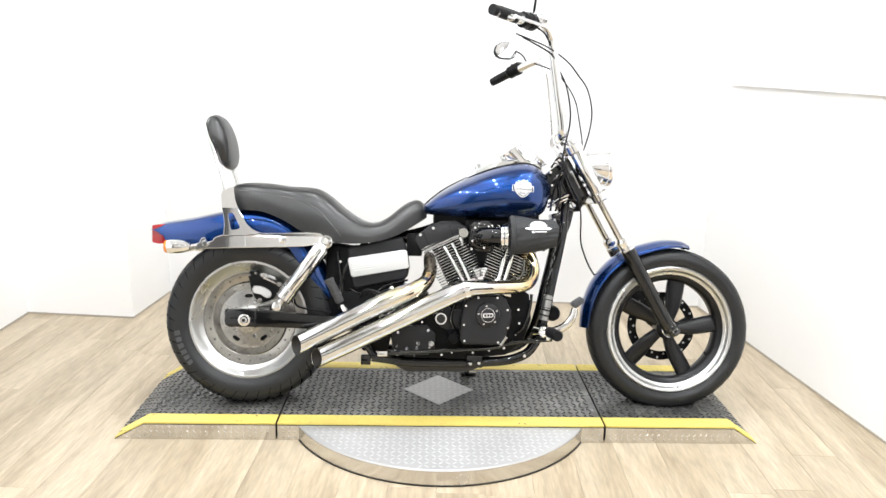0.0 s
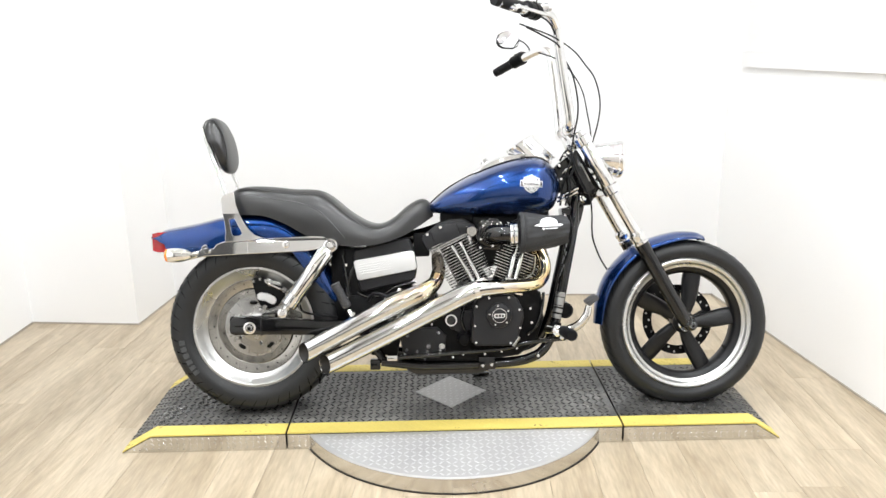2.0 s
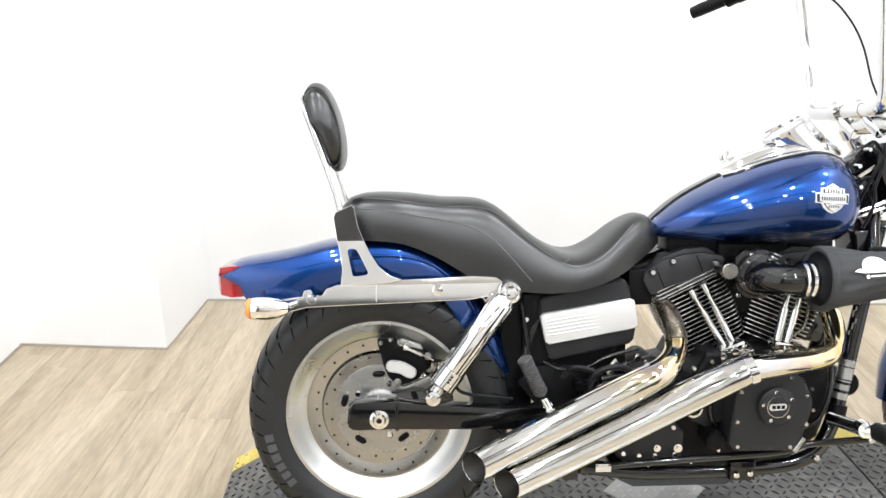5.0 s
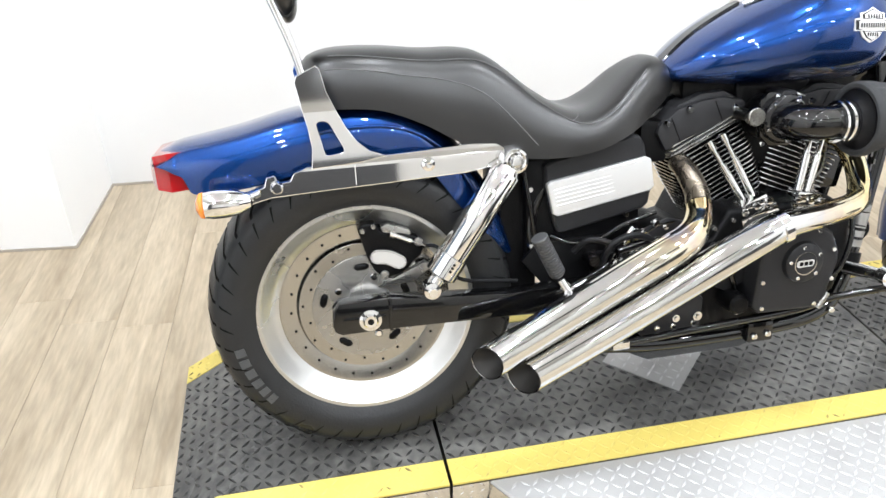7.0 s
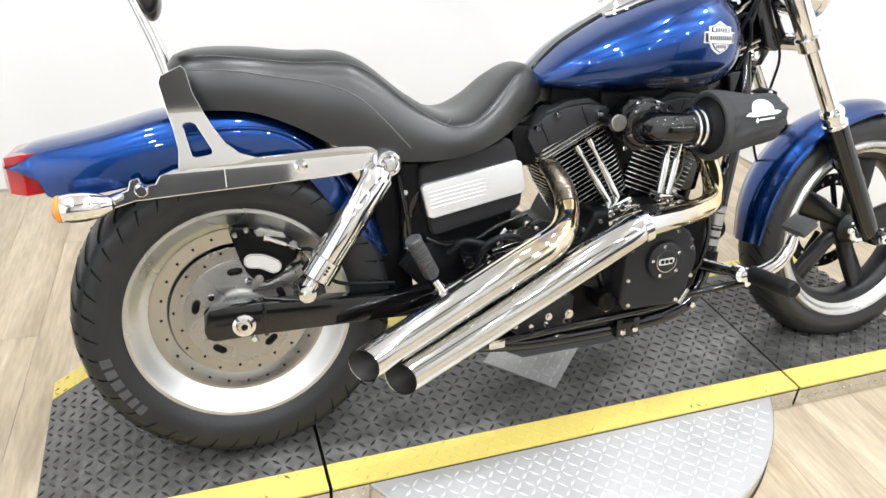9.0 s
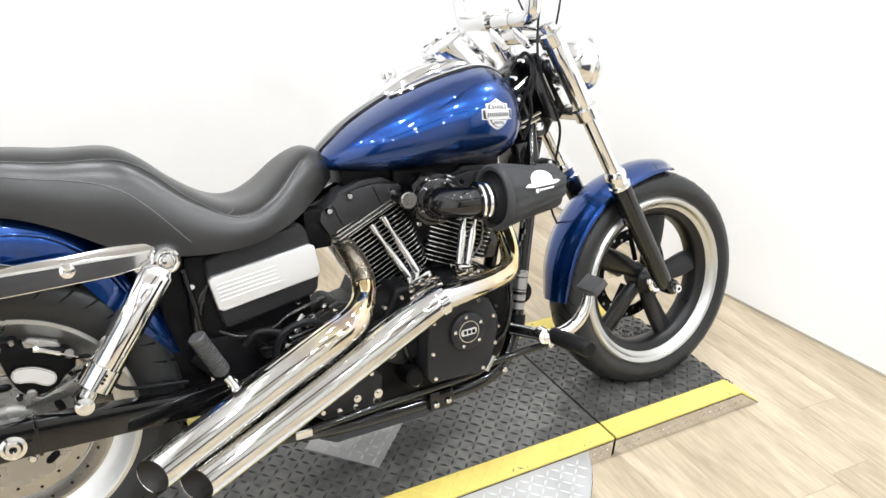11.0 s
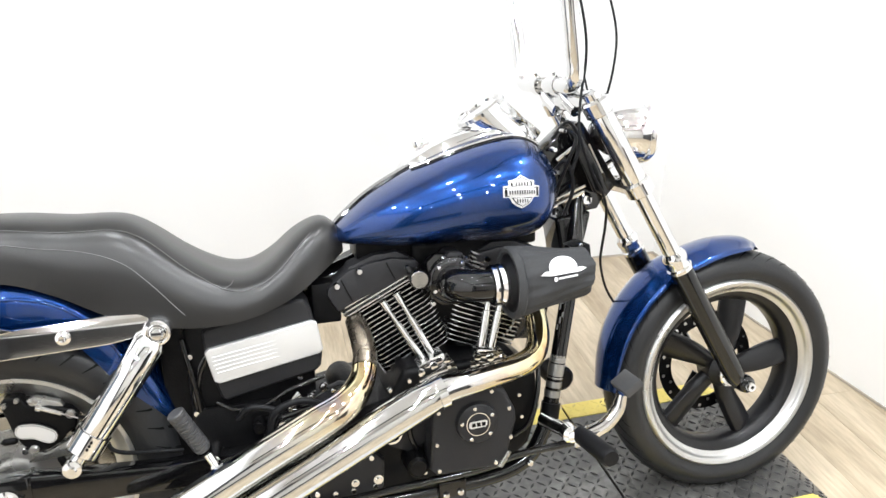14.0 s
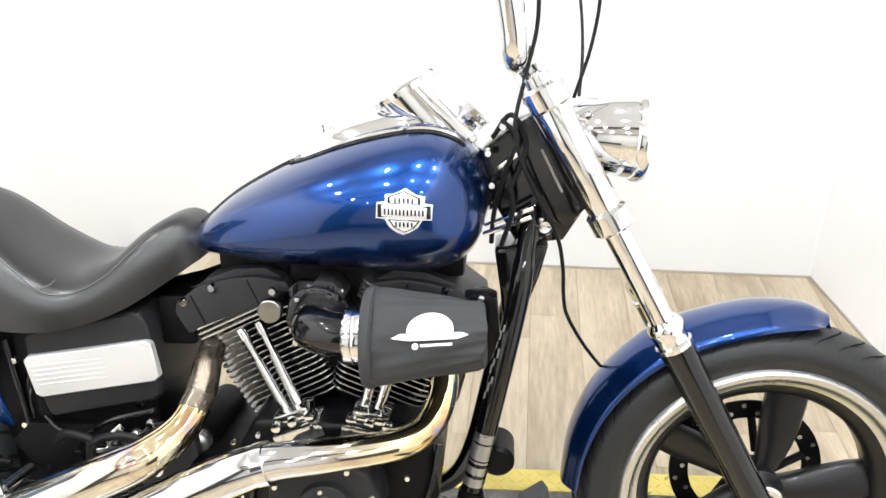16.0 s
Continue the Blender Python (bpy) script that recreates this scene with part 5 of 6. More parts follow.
for x, z in ((0.585, 0.455), (0.625, 0.47), (0.60, 0.43), (0.56, 0.425), (0.655, 0.49)):
    part("case_bolt", bolt(x, -0.152, z, 0.010, 0.012), "chrome", engine)
for x, y, z, r in ((0.600, -0.150, 0.385, 0.016), (0.655, -0.152, 0.400, 0.013), (0.690, -0.155, 0.365, 0.015), (0.640, -0.152, 0.360, 0.010), (0.560, -0.145, 0.365, 0.012), (0.735, -0.152, 0.395, 0.011)):
    part("case_plug", lathe([(0, -0.016), (r * 0.55, -0.016), (r * 0.6, -0.010), (r, -0.008), (r, 0.004), (0, 0.004)], (x, y, z), seg=18), "chrome", engine, "small chrome plug")
part("starter_cap", lathe([(0, -0.128), (0.018, -0.127), (0.024, -0.120), (0.024, -0.09), (0, -0.09)], (0.715, 0, 0.43), seg=24), "dull_alloy", engine)
for x, z in ((0.615, 0.345), (0.675, 0.315), (0.720, 0.345), (0.775, 0.385), (0.80, 0.46), (0.845, 0.475), (0.815, 0.325), (0.84, 0.225), (0.80, 0.215), (0.87, 0.245), (0.925, 0.225), (0.99, 0.235), (1.05, 0.245), (1.095, 0.30), (1.11, 0.345), (1.105, 0.40), (0.635, 0.225), (0.69, 0.21)):
    part("case_bolt", bolt(x, -0.150, z, 0.0062, 0.009), "chrome", engine)
part("oil_line", tube([(0.86, -0.16, 0.44), (0.845, -0.175, 0.41), (0.835, -0.178, 0.36), (0.85, -0.175, 0.315)], 0.006, 10, 5), "gloss_black", engine)
part("oil_line", tube([(1.09, -0.155, 0.30), (1.125, -0.165, 0.33), (1.15, -0.16, 0.40), (1.16, -0.14, 0.46)], 0.006, 10, 5), "gloss_black", engine)
part("gearbox_top", box(0.52, 0.72, -0.14, 0.10, 0.36, 0.425, 0.02, 3), "satin_black", engine)
part("oil_hose", tube([(0.53, -0.15, 0.40), (0.55, -0.165, 0.455), (0.61, -0.165, 0.47), (0.68, -0.15, 0.43)], 0.008, 10, 6), "black_rubber", engine)
part("oil_hose", tube([(0.47, -0.14, 0.44), (0.50, -0.16, 0.47), (0.56, -0.16, 0.45), (0.60, -0.15, 0.40)], 0.007, 10, 6), "black_rubber", engine)

part("gearbox_end", prism([(0.575, 0.395), (0.60, 0.44), (0.640, 0.478), (0.690, 0.495), (0.730, 0.485), (0.735, 0.43), (0.70, 0.39), (0.63, 0.365)], -0.158, -0.135, bevel=0.008, seg=2), "cover_grey", engine, "satin black gearbox end cover")
part("end_lip", tube([(0.585, -0.159, 0.405), (0.612, -0.160, 0.452), (0.652, -0.160, 0.482), (0.70, -0.159, 0.490)], 0.0026, 8, 6), "gloss_black", engine)
for x, z, r in ((0.617, 0.439, 0.0115), (0.675, 0.480, 0.0075), (0.607, 0.462, 0.0065), (0.642, 0.410, 0.007), (0.600, 0.480, 0.006), (0.540, 0.452, 0.005)):
    part("case_bolt", bolt(x, -0.158, z, r, 0.009), "chrome", engine)
part("washer", lathe([(0.008, -0.160), (0.008, -0.163), (0.0155, -0.163), (0.0165, -0.158), (0.008, -0.156)], (0.563, 0, 0.409), seg=24, loop=True), "chrome", engine, "chrome washer")
part("case_bolt", bolt(0.563, -0.160, 0.409, 0.0085, 0.010), "chrome", engine)
part("vent_stub", tube([(0.585, -0.150, 0.425), (0.580, -0.165, 0.445), (0.583, -0.166, 0.470), (0.600, -0.155, 0.486)], 0.0045, 10, 5), "chrome", engine, "bent chrome vent stub")
pedal = part("brake_rod", tube([(0.425, -0.150, 0.352), (0.470, -0.160, 0.372), (0.530, -0.158, 0.398), (0.556, -0.150, 0.412)], 0.0055, 10, 5), "gloss_black", engine, "black brake rod")
part("rod_end", tube([(0.452, -0.163, 0.362), (0.462, -0.167, 0.364), (0.480, -0.167, 0.372), (0.492, -0.164, 0.380)], [0.004, 0.009, 0.009, 0.004], 12), "chrome", pedal, "chrome rod end")
part("switch_body", lathe([(0, -0.030), (0.012, -0.030), (0.015, -0.024), (0.016, 0.010), (0, 0.010)], (0.512, -0.135, 0.420), seg=20), "gloss_black", engine)
part("wire_clip", box(0.555, 0.575, -0.157, -0.140, 0.446, 0.456, 0.003), "gloss_black", engine)
part("harness", tube([(0.43, -0.105, 0.470), (0.47, -0.125, 0.455), (0.53, -0.140, 0.462), (0.58, -0.150, 0.492), (0.66, -0.145, 0.512)], 0.0048, 10, 6), "gloss_black", engine, "glossy black wiring harness")
part("drain_plug", lathe([(0, -0.186), (0.006, -0.186), (0.007, -0.180), (0.011, -0.180), (0.012, -0.172), (0, -0.170)], (0.757, 0, 0.262), seg=20), "chrome", engine)
part("drain_plug", lathe([(0, -0.182), (0.005, -0.182), (0.006, -0.178), (0.009, -0.178), (0.010, -0.172), (0, -0.170)], (0.705, 0, 0.262), seg=20), "chrome", engine)

FIN_N = 16
ROCKER = [(0.686, 0.672), (0.690, 0.690), (0.734, 0.724), (0.790, 0.738), (0.836, 0.743), (0.890, 0.734), (0.900, 0.722), (0.876, 0.699), (0.708, 0.631)]
ROCKER_LID = [(0.704, 0.694), (0.742, 0.732), (0.795, 0.752), (0.850, 0.755), (0.884, 0.738), (0.80, 0.70)]


def rounded(w, d, r, n=5):
    pts = []
    for cx, cy, a0 in ((w - r, d - r, 0), (-(w - r), d - r, 90), (-(w - r), -(d - r), 180), (w - r, -(d - r), 270)):
        pts += [(cx + r * math.cos(radians(a0 + 90 * k / n)), cy + r * math.sin(radians(a0 + 90 * k / n))) for k in range(n + 1)]
    return pts


def cylinder(base, tilt, side):
    """A finned cylinder with its head and rocker box; base: the middle of its foot; tilt: degrees from upright, forward plus."""
    m = Matrix.Translation((base[0], 0, base[1])) @ Euler((0, radians(tilt), 0)).to_matrix().to_4x4()
    barrel = part("cylinder", moved(skin([[(x, y, z) for x, y in rounded(0.062, 0.055, 0.05)] for z in (-0.03, 0.19)]), m), "satin_black", bike, "black finned cylinder with polished fin edges")
    for k in range(FIN_N):
        z = 0.002 + 0.0116 * k
        grow = 0.086 + 0.010 * min(k, 8) / 8
        ring_pts = rounded(grow, 0.072, 0.026)
        part("fin", moved(skin([[(x, y, z - 0.0014) for x, y in ring_pts], [(x, y, z + 0.0014) for x, y in ring_pts]]), m), "gloss_black", barrel)
        part("fin_edge", moved(skin([[(x, y, z - 0.0014) for x, y in ring_pts], [(x * 1.022, y * 1.028, z - 0.0011) for x, y in ring_pts], [(x * 1.022, y * 1.028, z + 0.0011) for x, y in ring_pts], [(x, y, z + 0.0014) for x, y in ring_pts]], cap=False), m), "fin_edge", barrel)
    head = part("rocker_box", prism([(0.9635 + side * (0.9635 - x), z) for x, z in ROCKER], -0.086, 0.086, bevel=0.007, seg=2), "grey_black", bike, "satin dark grey rocker box", angle=30)
    part("rocker_lid", prism([(0.9635 + side * (0.9635 - x), z) for x, z in ROCKER_LID], -0.072, 0.072, bevel=0.008, seg=2), "grey_black", head)
    for k in range(4):
        z = 0.187 + 0.0098 * k
        band = rounded(0.098, 0.083, 0.016)
        part("rocker_fin", moved(skin([[(x * 0.97, y * 0.97, z - 0.0026) for x, y in band], [(x * 1.02, y * 1.03, z - 0.0016) for x, y in band], [(x * 1.02, y * 1.03, z + 0.0016) for x, y in band], [(x * 0.97, y * 0.97, z + 0.0026) for x, y in band]]), m), "fin_edge", head)
    for x, z in ((0.708, 0.694), (0.760, 0.722), (0.868, 0.718)):
        part("rocker_bolt", bolt(0.9635 + side * (0.9635 - x), -0.086, z, 0.0085, 0.010), "chrome", head)
    for (x0, z0), (x1, z1) in (((0.742, 0.651), (0.718, 0.706)), ((0.842, 0.690), (0.822, 0.736))):
        part("rocker_crease", tube([(0.9635 + side * (0.9635 - x0), -0.0862, z0), (0.9635 + side * (0.9635 - x1), -0.0862, z1)], 0.0014, 6), "satin_black", head)
    return barrel


cylinder((0.892, 0.492), -25.5, -1)
cylinder((1.035, 0.500), 22.0, 1)


def pushrod(a, b):
    part("pushrod_tube", tube([a, Vector(a).lerp(Vector(b), 0.12), Vector(a).lerp(Vector(b), 0.125), Vector(a).lerp(Vector(b), 0.34), Vector(a).lerp(Vector(b), 0.345), b], [0.0098, 0.0098, 0.0068, 0.0068, 0.0095, 0.0095], 18), "chrome", bike, "chrome pushrod tube")


for a, b in (((0.806, -0.093, 0.648), (0.896, -0.120, 0.490)), ((0.840, -0.092, 0.662), (0.917, -0.120, 0.500)), ((1.062, -0.098, 0.655), (1.022, -0.120, 0.495)), ((1.094, -0.098, 0.650), (1.046, -0.120, 0.490))):
    pushrod(a, b)
for x, tilt in ((0.912, -22), (1.036, 12)):
    blk = part("tappet_block", moved(join(box(-0.046, 0.046, -0.152, -0.095, -0.024, 0.008, 0.005), box(-0.034, 0.034, -0.146, -0.098, 0.006, 0.036, 0.008), *[lathe([(0, 0.034), (0.017, 0.033), (0.018, 0.024), (0.018, 0.0), (0, 0.0)], (u, -0.120, 0.0), 'z', 20) for u in (-0.013, 0.013)], *[lathe([(0, -0.154), (0.008, -0.153), (0.010, -0.148), (0.010, -0.14)], (u, 0, 0.018), seg=16) for u in (-0.032, 0.0, 0.032)]), Matrix.Translation((x, 0, 0.482)) @ Euler((0, radians(tilt), 0)).to_matrix().to_4x4()), "chrome", bike, "chrome tappet block")
    for dx in (-0.028, 0.028):
        part("block_bolt", bolt(x + dx, -0.147, 0.480 + (dx * 0.4 if x < 1 else -dx * 0.2), 0.006, 0.006), "chrome", blk)

part("intake_manifold", box(0.885, 1.075, -0.062, 0.062, 0.56, 0.775, 0.02, 3), "satin_black", bike, "black intake manifold between the cylinders")
part("tank_tunnel", box(0.76, 1.20, -0.05, 0.05, 0.735, 0.80, 0.012), "satin_black", bike, "black frame backbone under the tank")

# ---- intake ----
throttle = part("throttle_body", join(lathe([(0, -0.05), (0.046, -0.05), (0.05, -0.06), (0.05, -0.10), (0.044, -0.115), (0, -0.115)], (0.953, 0, 0.690), seg=36)), "satin_black", bike, "black throttle body")
part("intake_flange", prism([(0.905, 0.735), (0.925, 0.752), (0.975, 0.748), (1.0, 0.73), (1.005, 0.65), (0.985, 0.628), (0.935, 0.632), (0.91, 0.655)], -0.128, -0.110, bevel=0.004), "gloss_black", throttle)
part("throttle_ring", lathe([(0.030, -0.150), (0.047, -0.150), (0.053, -0.146), (0.054, -0.138), (0.050, -0.120), (0.030, -0.118)], (0.958, 0, 0.692), seg=44, loop=True), "gloss_black", throttle, "gloss black throttle ring")
for k in range(5):
    a = radians(60 + 72 * k)
    part("ring_bolt", bolt(0.958 + 0.046 * math.cos(a), -0.149, 0.692 + 0.046 * math.sin(a), 0.0055, 0.006), "chrome", throttle)
part("breather_cap", lathe([(0, -0.150), (0.0185, -0.150), (0.0205, -0.148), (0.0213, -0.144), (0.0213, -0.136), (0.016, -0.135), (0, -0.135)], (0.881, -0.008, 0.705), seg=32), "polished", bike, "round polished breather cap")
part("breather_stem", lathe([(0, -0.140), (0.013, -0.139), (0.014, -0.06), (0, -0.06)], (0.881, 0, 0.704), seg=20), "satin_black", throttle)
part("map_sensor", prism([(0.940, 0.714), (0.947, 0.744), (0.956, 0.754), (0.984, 0.752), (1.004, 0.728), (0.998, 0.714)], -0.135, -0.075, bevel=0.003), "grey_black", throttle)
for k in range(5):
    part("sensor_rib", box(0.950 + 0.0085 * k, 0.953 + 0.0085 * k, -0.1375, -0.132, 0.715, 0.745), "gloss_black", throttle)
elbow = part("intake_elbow", tube([(0.962, -0.105, 0.688), (0.958, -0.145, 0.688), (0.964, -0.182, 0.690), (0.988, -0.206, 0.691), (1.02, -0.217, 0.692), (1.062, -0.222, 0.693)], [0.040, 0.040, 0.039, 0.037, 0.0345, 0.034], 32, 6), "gloss_black", bike, "gloss black intake elbow")
part("filter_neck", lathe([(0.033, 0.002), (0.044, 0.002), (0.052, 0.010), (0.066, 0.014), (0.066, 0.036), (0.033, 0.036)], (1.048, -0.225, 0.694), "x", 40, loop=True), "black_rubber", elbow, "black rubber filter neck")
part("hose_clamp", lathe([(0.033, -0.014), (0.043, -0.015), (0.0455, -0.012), (0.0455, -0.003), (0.044, 0.0), (0.0455, 0.003), (0.0455, 0.012), (0.043, 0.015), (0.033, 0.014)], (1.036, -0.2205, 0.6925), "x", 40, loop=True), "chrome", elbow, "chrome hose clamp")
for x, y, z in ((0.915, -0.129, 0.640), (0.945, -0.129, 0.742), (0.995, -0.129, 0.735)):
    part("flange_bolt", bolt(x, y, z, 0.0065, 0.006), "chrome", throttle)


FILTER_Y = -0.233


def filter_axis(f):
    """The filter's height and radius, from its mouth (0) to its closed end (1)."""
    return 0.697 + 0.009 * f, 0.0775 - 0.028 * f


def filter_mesh():
    """A cloth sock over a tapered filter, drawn in at its mouth and slightly creased."""
    rings = []
    for k in range(17):
        f = k / 16
        x = 1.066 + 0.174 * f
        z, r = filter_axis(f)
        r *= min(1.0, 0.88 + 1.6 * f) if f < 0.12 else 1.0
        r *= 1.0 if f < 0.94 else 0.94
        sag = 1 + 0.5 * f
        rings.append([(x + 0.003 * math.sin(3 * a), FILTER_Y + (r + 0.0022 * math.sin(7 * a + 9 * f) * sag + 0.0011 * math.sin(19 * a + 2 * f)) * math.cos(a), z + (r + 0.0022 * math.sin(5 * a + 6 * f) * sag + 0.0011 * math.sin(19 * a + 2 * f)) * math.sin(a)) for a in (2 * math.pi * q / 80 for q in range(80))])
    return skin(rings)


sock = part("air_filter", filter_mesh(), "fabric", bike, "dark grey cloth-covered cone air filter with white print", angle=50)

part("filter_rim", lathe([(0.064, -0.004), (0.068, -0.008), (0.075, -0.008), (0.079, -0.002), (0.079, 0.006), (0.075, 0.010), (0.064, 0.008)], (1.064, FILTER_Y, 0.697), "x", 44, loop=True), "fabric", sock, "rolled cloth rim of the filter")
part("filter_bracket", prism([(1.205, 0.760), (1.236, 0.768), (1.256, 0.760), (1.262, 0.700), (1.246, 0.650), (1.236, 0.66), (1.240, 0.745)], FILTER_Y + 0.01, FILTER_Y + 0.05, bevel=0.004), "satin_black", sock, "black bracket at the filter's end")
part("bracket_bolt", bolt(1.232, FILTER_Y + 0.010, 0.760, 0.006, 0.006), "chrome", sock)


def on_sock(outline):
    """A thin white print laid on the sock: outline in x and height."""
    bm = bmesh.new()
    vs = []
    for x, z in outline:
        mid, r = filter_axis((x - 1.066) / 0.174)
        r += 0.0042
        h = max(-0.95, min(0.95, (z - mid) / r))
        vs.append((x, FILTER_Y - r * math.sqrt(1 - h * h), z))
    c = bm.verts.new(tuple(np.mean(vs, axis=0) + np.array((0, -0.0012, 0))))
    ring_v = [bm.verts.new(v) for v in vs]
    for i in range(len(ring_v)):
        bm.faces.new((c, ring_v[i], ring_v[(i + 1) % len(ring_v)]))
    return bm


part("print", on_sock([(1.160 + 0.034 * math.cos(a), 0.7315 + 0.023 * abs(math.sin(a)) ** 0.8) for a in (math.pi * k / 14 for k in range(15))]), "white_print", sock, "white printed mark as a plain shape")
part("print", on_sock([(1.104, 0.7245), (1.116, 0.7305), (1.206, 0.7305), (1.216, 0.7265), (1.200, 0.7215), (1.13, 0.7205)]), "white_print", sock)
part("print", on_sock([(1.146, 0.7155), (1.192, 0.7165), (1.192, 0.7125), (1.146, 0.7115)]), "white_print", sock)
part("print", on_sock([(1.139 + 0.005 * math.cos(a), 0.7125 + 0.005 * math.sin(a)) for a in (2 * math.pi * k / 10 for k in range(10))]), "white_print", sock)

# ---- frame ----
def down_tube(side):
    return [(1.327, 0, 0.90), (1.308, side * 0.035, 0.80), (1.293, side * 0.06, 0.70), (1.251, side * 0.075, 0.50), (1.216, side * 0.085, 0.34), (1.178, side * 0.10, 0.25), (1.12, side * 0.12, 0.205), (1.0, side * 0.13, 0.185), (0.70, side * 0.13, 0.18), (0.52, side * 0.13, 0.20)]


def on_tube(z):
    """The middle of the right down tube at a height."""
    return Vector((interp([(0.34, 1.216), (0.50, 1.251), (0.70, 1.293)], z), interp([(0.34, -0.085), (0.50, -0.075), (0.70, -0.06)], z), z))


frame_part = part("frame", join(tube(down_tube(-1), 0.0195, 18, 8), tube(down_tube(1), 0.0195, 18, 8),
                                tube([(1.33, 0, 0.93), (1.2, 0, 0.86), (0.95, 0, 0.80), (0.72, 0, 0.70), (0.50, 0, 0.66)], 0.028, 16, 6)), "gloss_black", bike, "gloss black tubular frame")
part("neck_gusset", prism([(1.250, 0.790), (1.345, 0.800), (1.330, 0.740), (1.312, 0.690), (1.285, 0.640), (1.268, 0.645), (1.262, 0.71)], -0.050, 0.050, bevel=0.010, seg=3), "gloss_black", frame_part, "gloss black gusset under the steering neck")
for z, high in ((0.350, 0.017), (0.374, 0.015), (0.396, 0.004), (0.403, 0.030), (0.436, 0.018)):
    part("tube_sticker", tube([on_tube(z), on_tube(z + high)], 0.0201, 18, cap=False), "dull_alloy", frame_part, "silver band sticker")
part("seat_post_tube", tube([(0.49, -0.078, 0.66), (0.405, -0.082, 0.55), (0.395, -0.086, 0.45), (0.45, -0.105, 0.32), (0.53, -0.13, 0.20)], 0.016, 14, 6), "gloss_black", frame_part)
for k in range(9):
    turn = radians(200 + 14 * (k % 3))
    a, b = on_tube(0.520 + 0.016 * k), on_tube(0.532 + 0.016 * k + 0.004 * (k % 2))
    out = Vector((0.0200 * math.cos(turn), 0.0200 * math.sin(turn), 0))
    part("tube_lettering", tube([a + out, b + out], 0.0022, 6), "grey_print", frame_part, "grey lettering as plain bars")
part("regulator", lathe([(0, -0.058), (0.024, -0.057), (0.032, -0.048), (0.033, 0.02), (0, 0.02)], (1.262, 0, 0.375), seg=28), "satin_black", frame_part, "round black housing behind the down tube")
part("front_bracket", prism([(1.105, 0.500), (1.188, 0.490), (1.205, 0.560), (1.190, 0.625), (1.150, 0.640), (1.110, 0.600)], -0.045, 0.060, bevel=0.008, seg=2), "gloss_black", frame_part, "gloss black bracket in front of the front cylinder")
part("bracket_lip", tube([(1.110, -0.047, 0.512), (1.135, -0.048, 0.540), (1.142, -0.048, 0.590), (1.138, -0.047, 0.625)], 0.0022, 8, 5), "alloy", frame_part)
part("rear_bulkhead", box(0.652, 0.716, -0.074, 0.075, 0.606, 0.700, 0.008), "satin_black", frame_part, "black plate behind the rear cylinder")
part("side_plate", prism([(0.36, 0.42), (0.40, 0.46), (0.56, 0.46), (0.60, 0.30), (0.58, 0.22), (0.48, 0.22), (0.44, 0.32)], -0.112, -0.10, bevel=0.003), "satin_black", frame_part)
part("neck", prism([(1.225, 0.955), (1.29, 1.01), (1.325, 1.02), (1.41, 0.865), (1.37, 0.80), (1.29, 0.79), (1.245, 0.87)], -0.032, 0.032, bevel=0.01), "gloss_black", frame_part)
part("neck_shroud", prism([(1.27, 1.00), (1.31, 1.02), (1.402, 0.868), (1.372, 0.836), (1.335, 0.850)], -0.075, -0.040, bevel=0.006), "gloss_black", frame_part)
part("neck_ridge", tube([(1.325, -0.0765, 0.965), (1.36, -0.0765, 0.895)], 0.0022, 6), "alloy", frame_part)
for a, b in (((1.235, -0.05, 0.83), (1.315, -0.075, 0.868)), ((1.232, -0.05, 0.815), (1.312, -0.075, 0.853)), ((1.255, -0.05, 0.93), (1.325, -0.07, 0.985))):
    part("tank_stay", rod(a, b, 0.0045, 8), "chrome", frame_part)
part("lower_link", tube([(0.57, -0.185, 0.222), (0.80, -0.19, 0.238), (1.0, -0.195, 0.252), (1.07, -0.20, 0.272), (1.16, -0.21, 0.283), (1.232, -0.222, 0.292)], 0.009, 10, 5), "gloss_black", frame_part, "gloss black brake rod")
part("link_clevis", box(0.545, 0.585, -0.197, -0.175, 0.212, 0.233, 0.003), "chrome", frame_part)
part("mount_bracket", box(0.90, 0.965, -0.165, -0.13, 0.165, 0.215, 0.004), "gloss_black", frame_part)
for x, z in ((0.915, 0.182), (0.95, 0.185), (1.135, 0.212)):
    part("frame_bolt", bolt(x, -0.166 if x < 1 else -0.142, z, 0.008, 0.007), "chrome", frame_part)
part("rear_bracket", box(0.475, 0.515, -0.145, -0.10, 0.168, 0.208, 0.005), "gloss_black", frame_part)
# Chrome bolt cap on the side of the steering neck.
part("horn", lathe([(0, -0.008), (0.010, -0.010), (0.015, -0.006), (0.0185, 0.0), (0.0185, 0.012), (0, 0.014)], (1.336, -0.036, 0.827), seg=32), "chrome", bike, "small round chrome bolt cap at the steering neck")
part("tube_cover", rod((1.204, -0.094, 0.285), (1.215, -0.088, 0.335), 0.024), "satin_black", frame_part)

# ---- foot controls ----
fpeg = part("rider_peg", tube([(1.214, -0.235, 0.322), (1.214, -0.245, 0.322), (1.218, -0.250, 0.323), (1.226, -0.375, 0.327), (1.226, -0.382, 0.327)], [0.012, 0.013, 0.0215, 0.0215, 0.017], 20), "black_rubber", bike, "black rubber rider footpeg")
part("peg_mount", join(rod((1.18, -0.12, 0.31), (1.205, -0.235, 0.318), 0.017), lathe([(0, -0.25), (0.012, -0.25), (0.020, -0.242), (0.020, -0.215), (0, -0.215)], (1.198, 0, 0.322), seg=24)), "chrome", fpeg, "chrome peg mount")
part("mount_bolt", bolt(1.213, -0.242, 0.298, 0.009, 0.007), "chrome", fpeg)
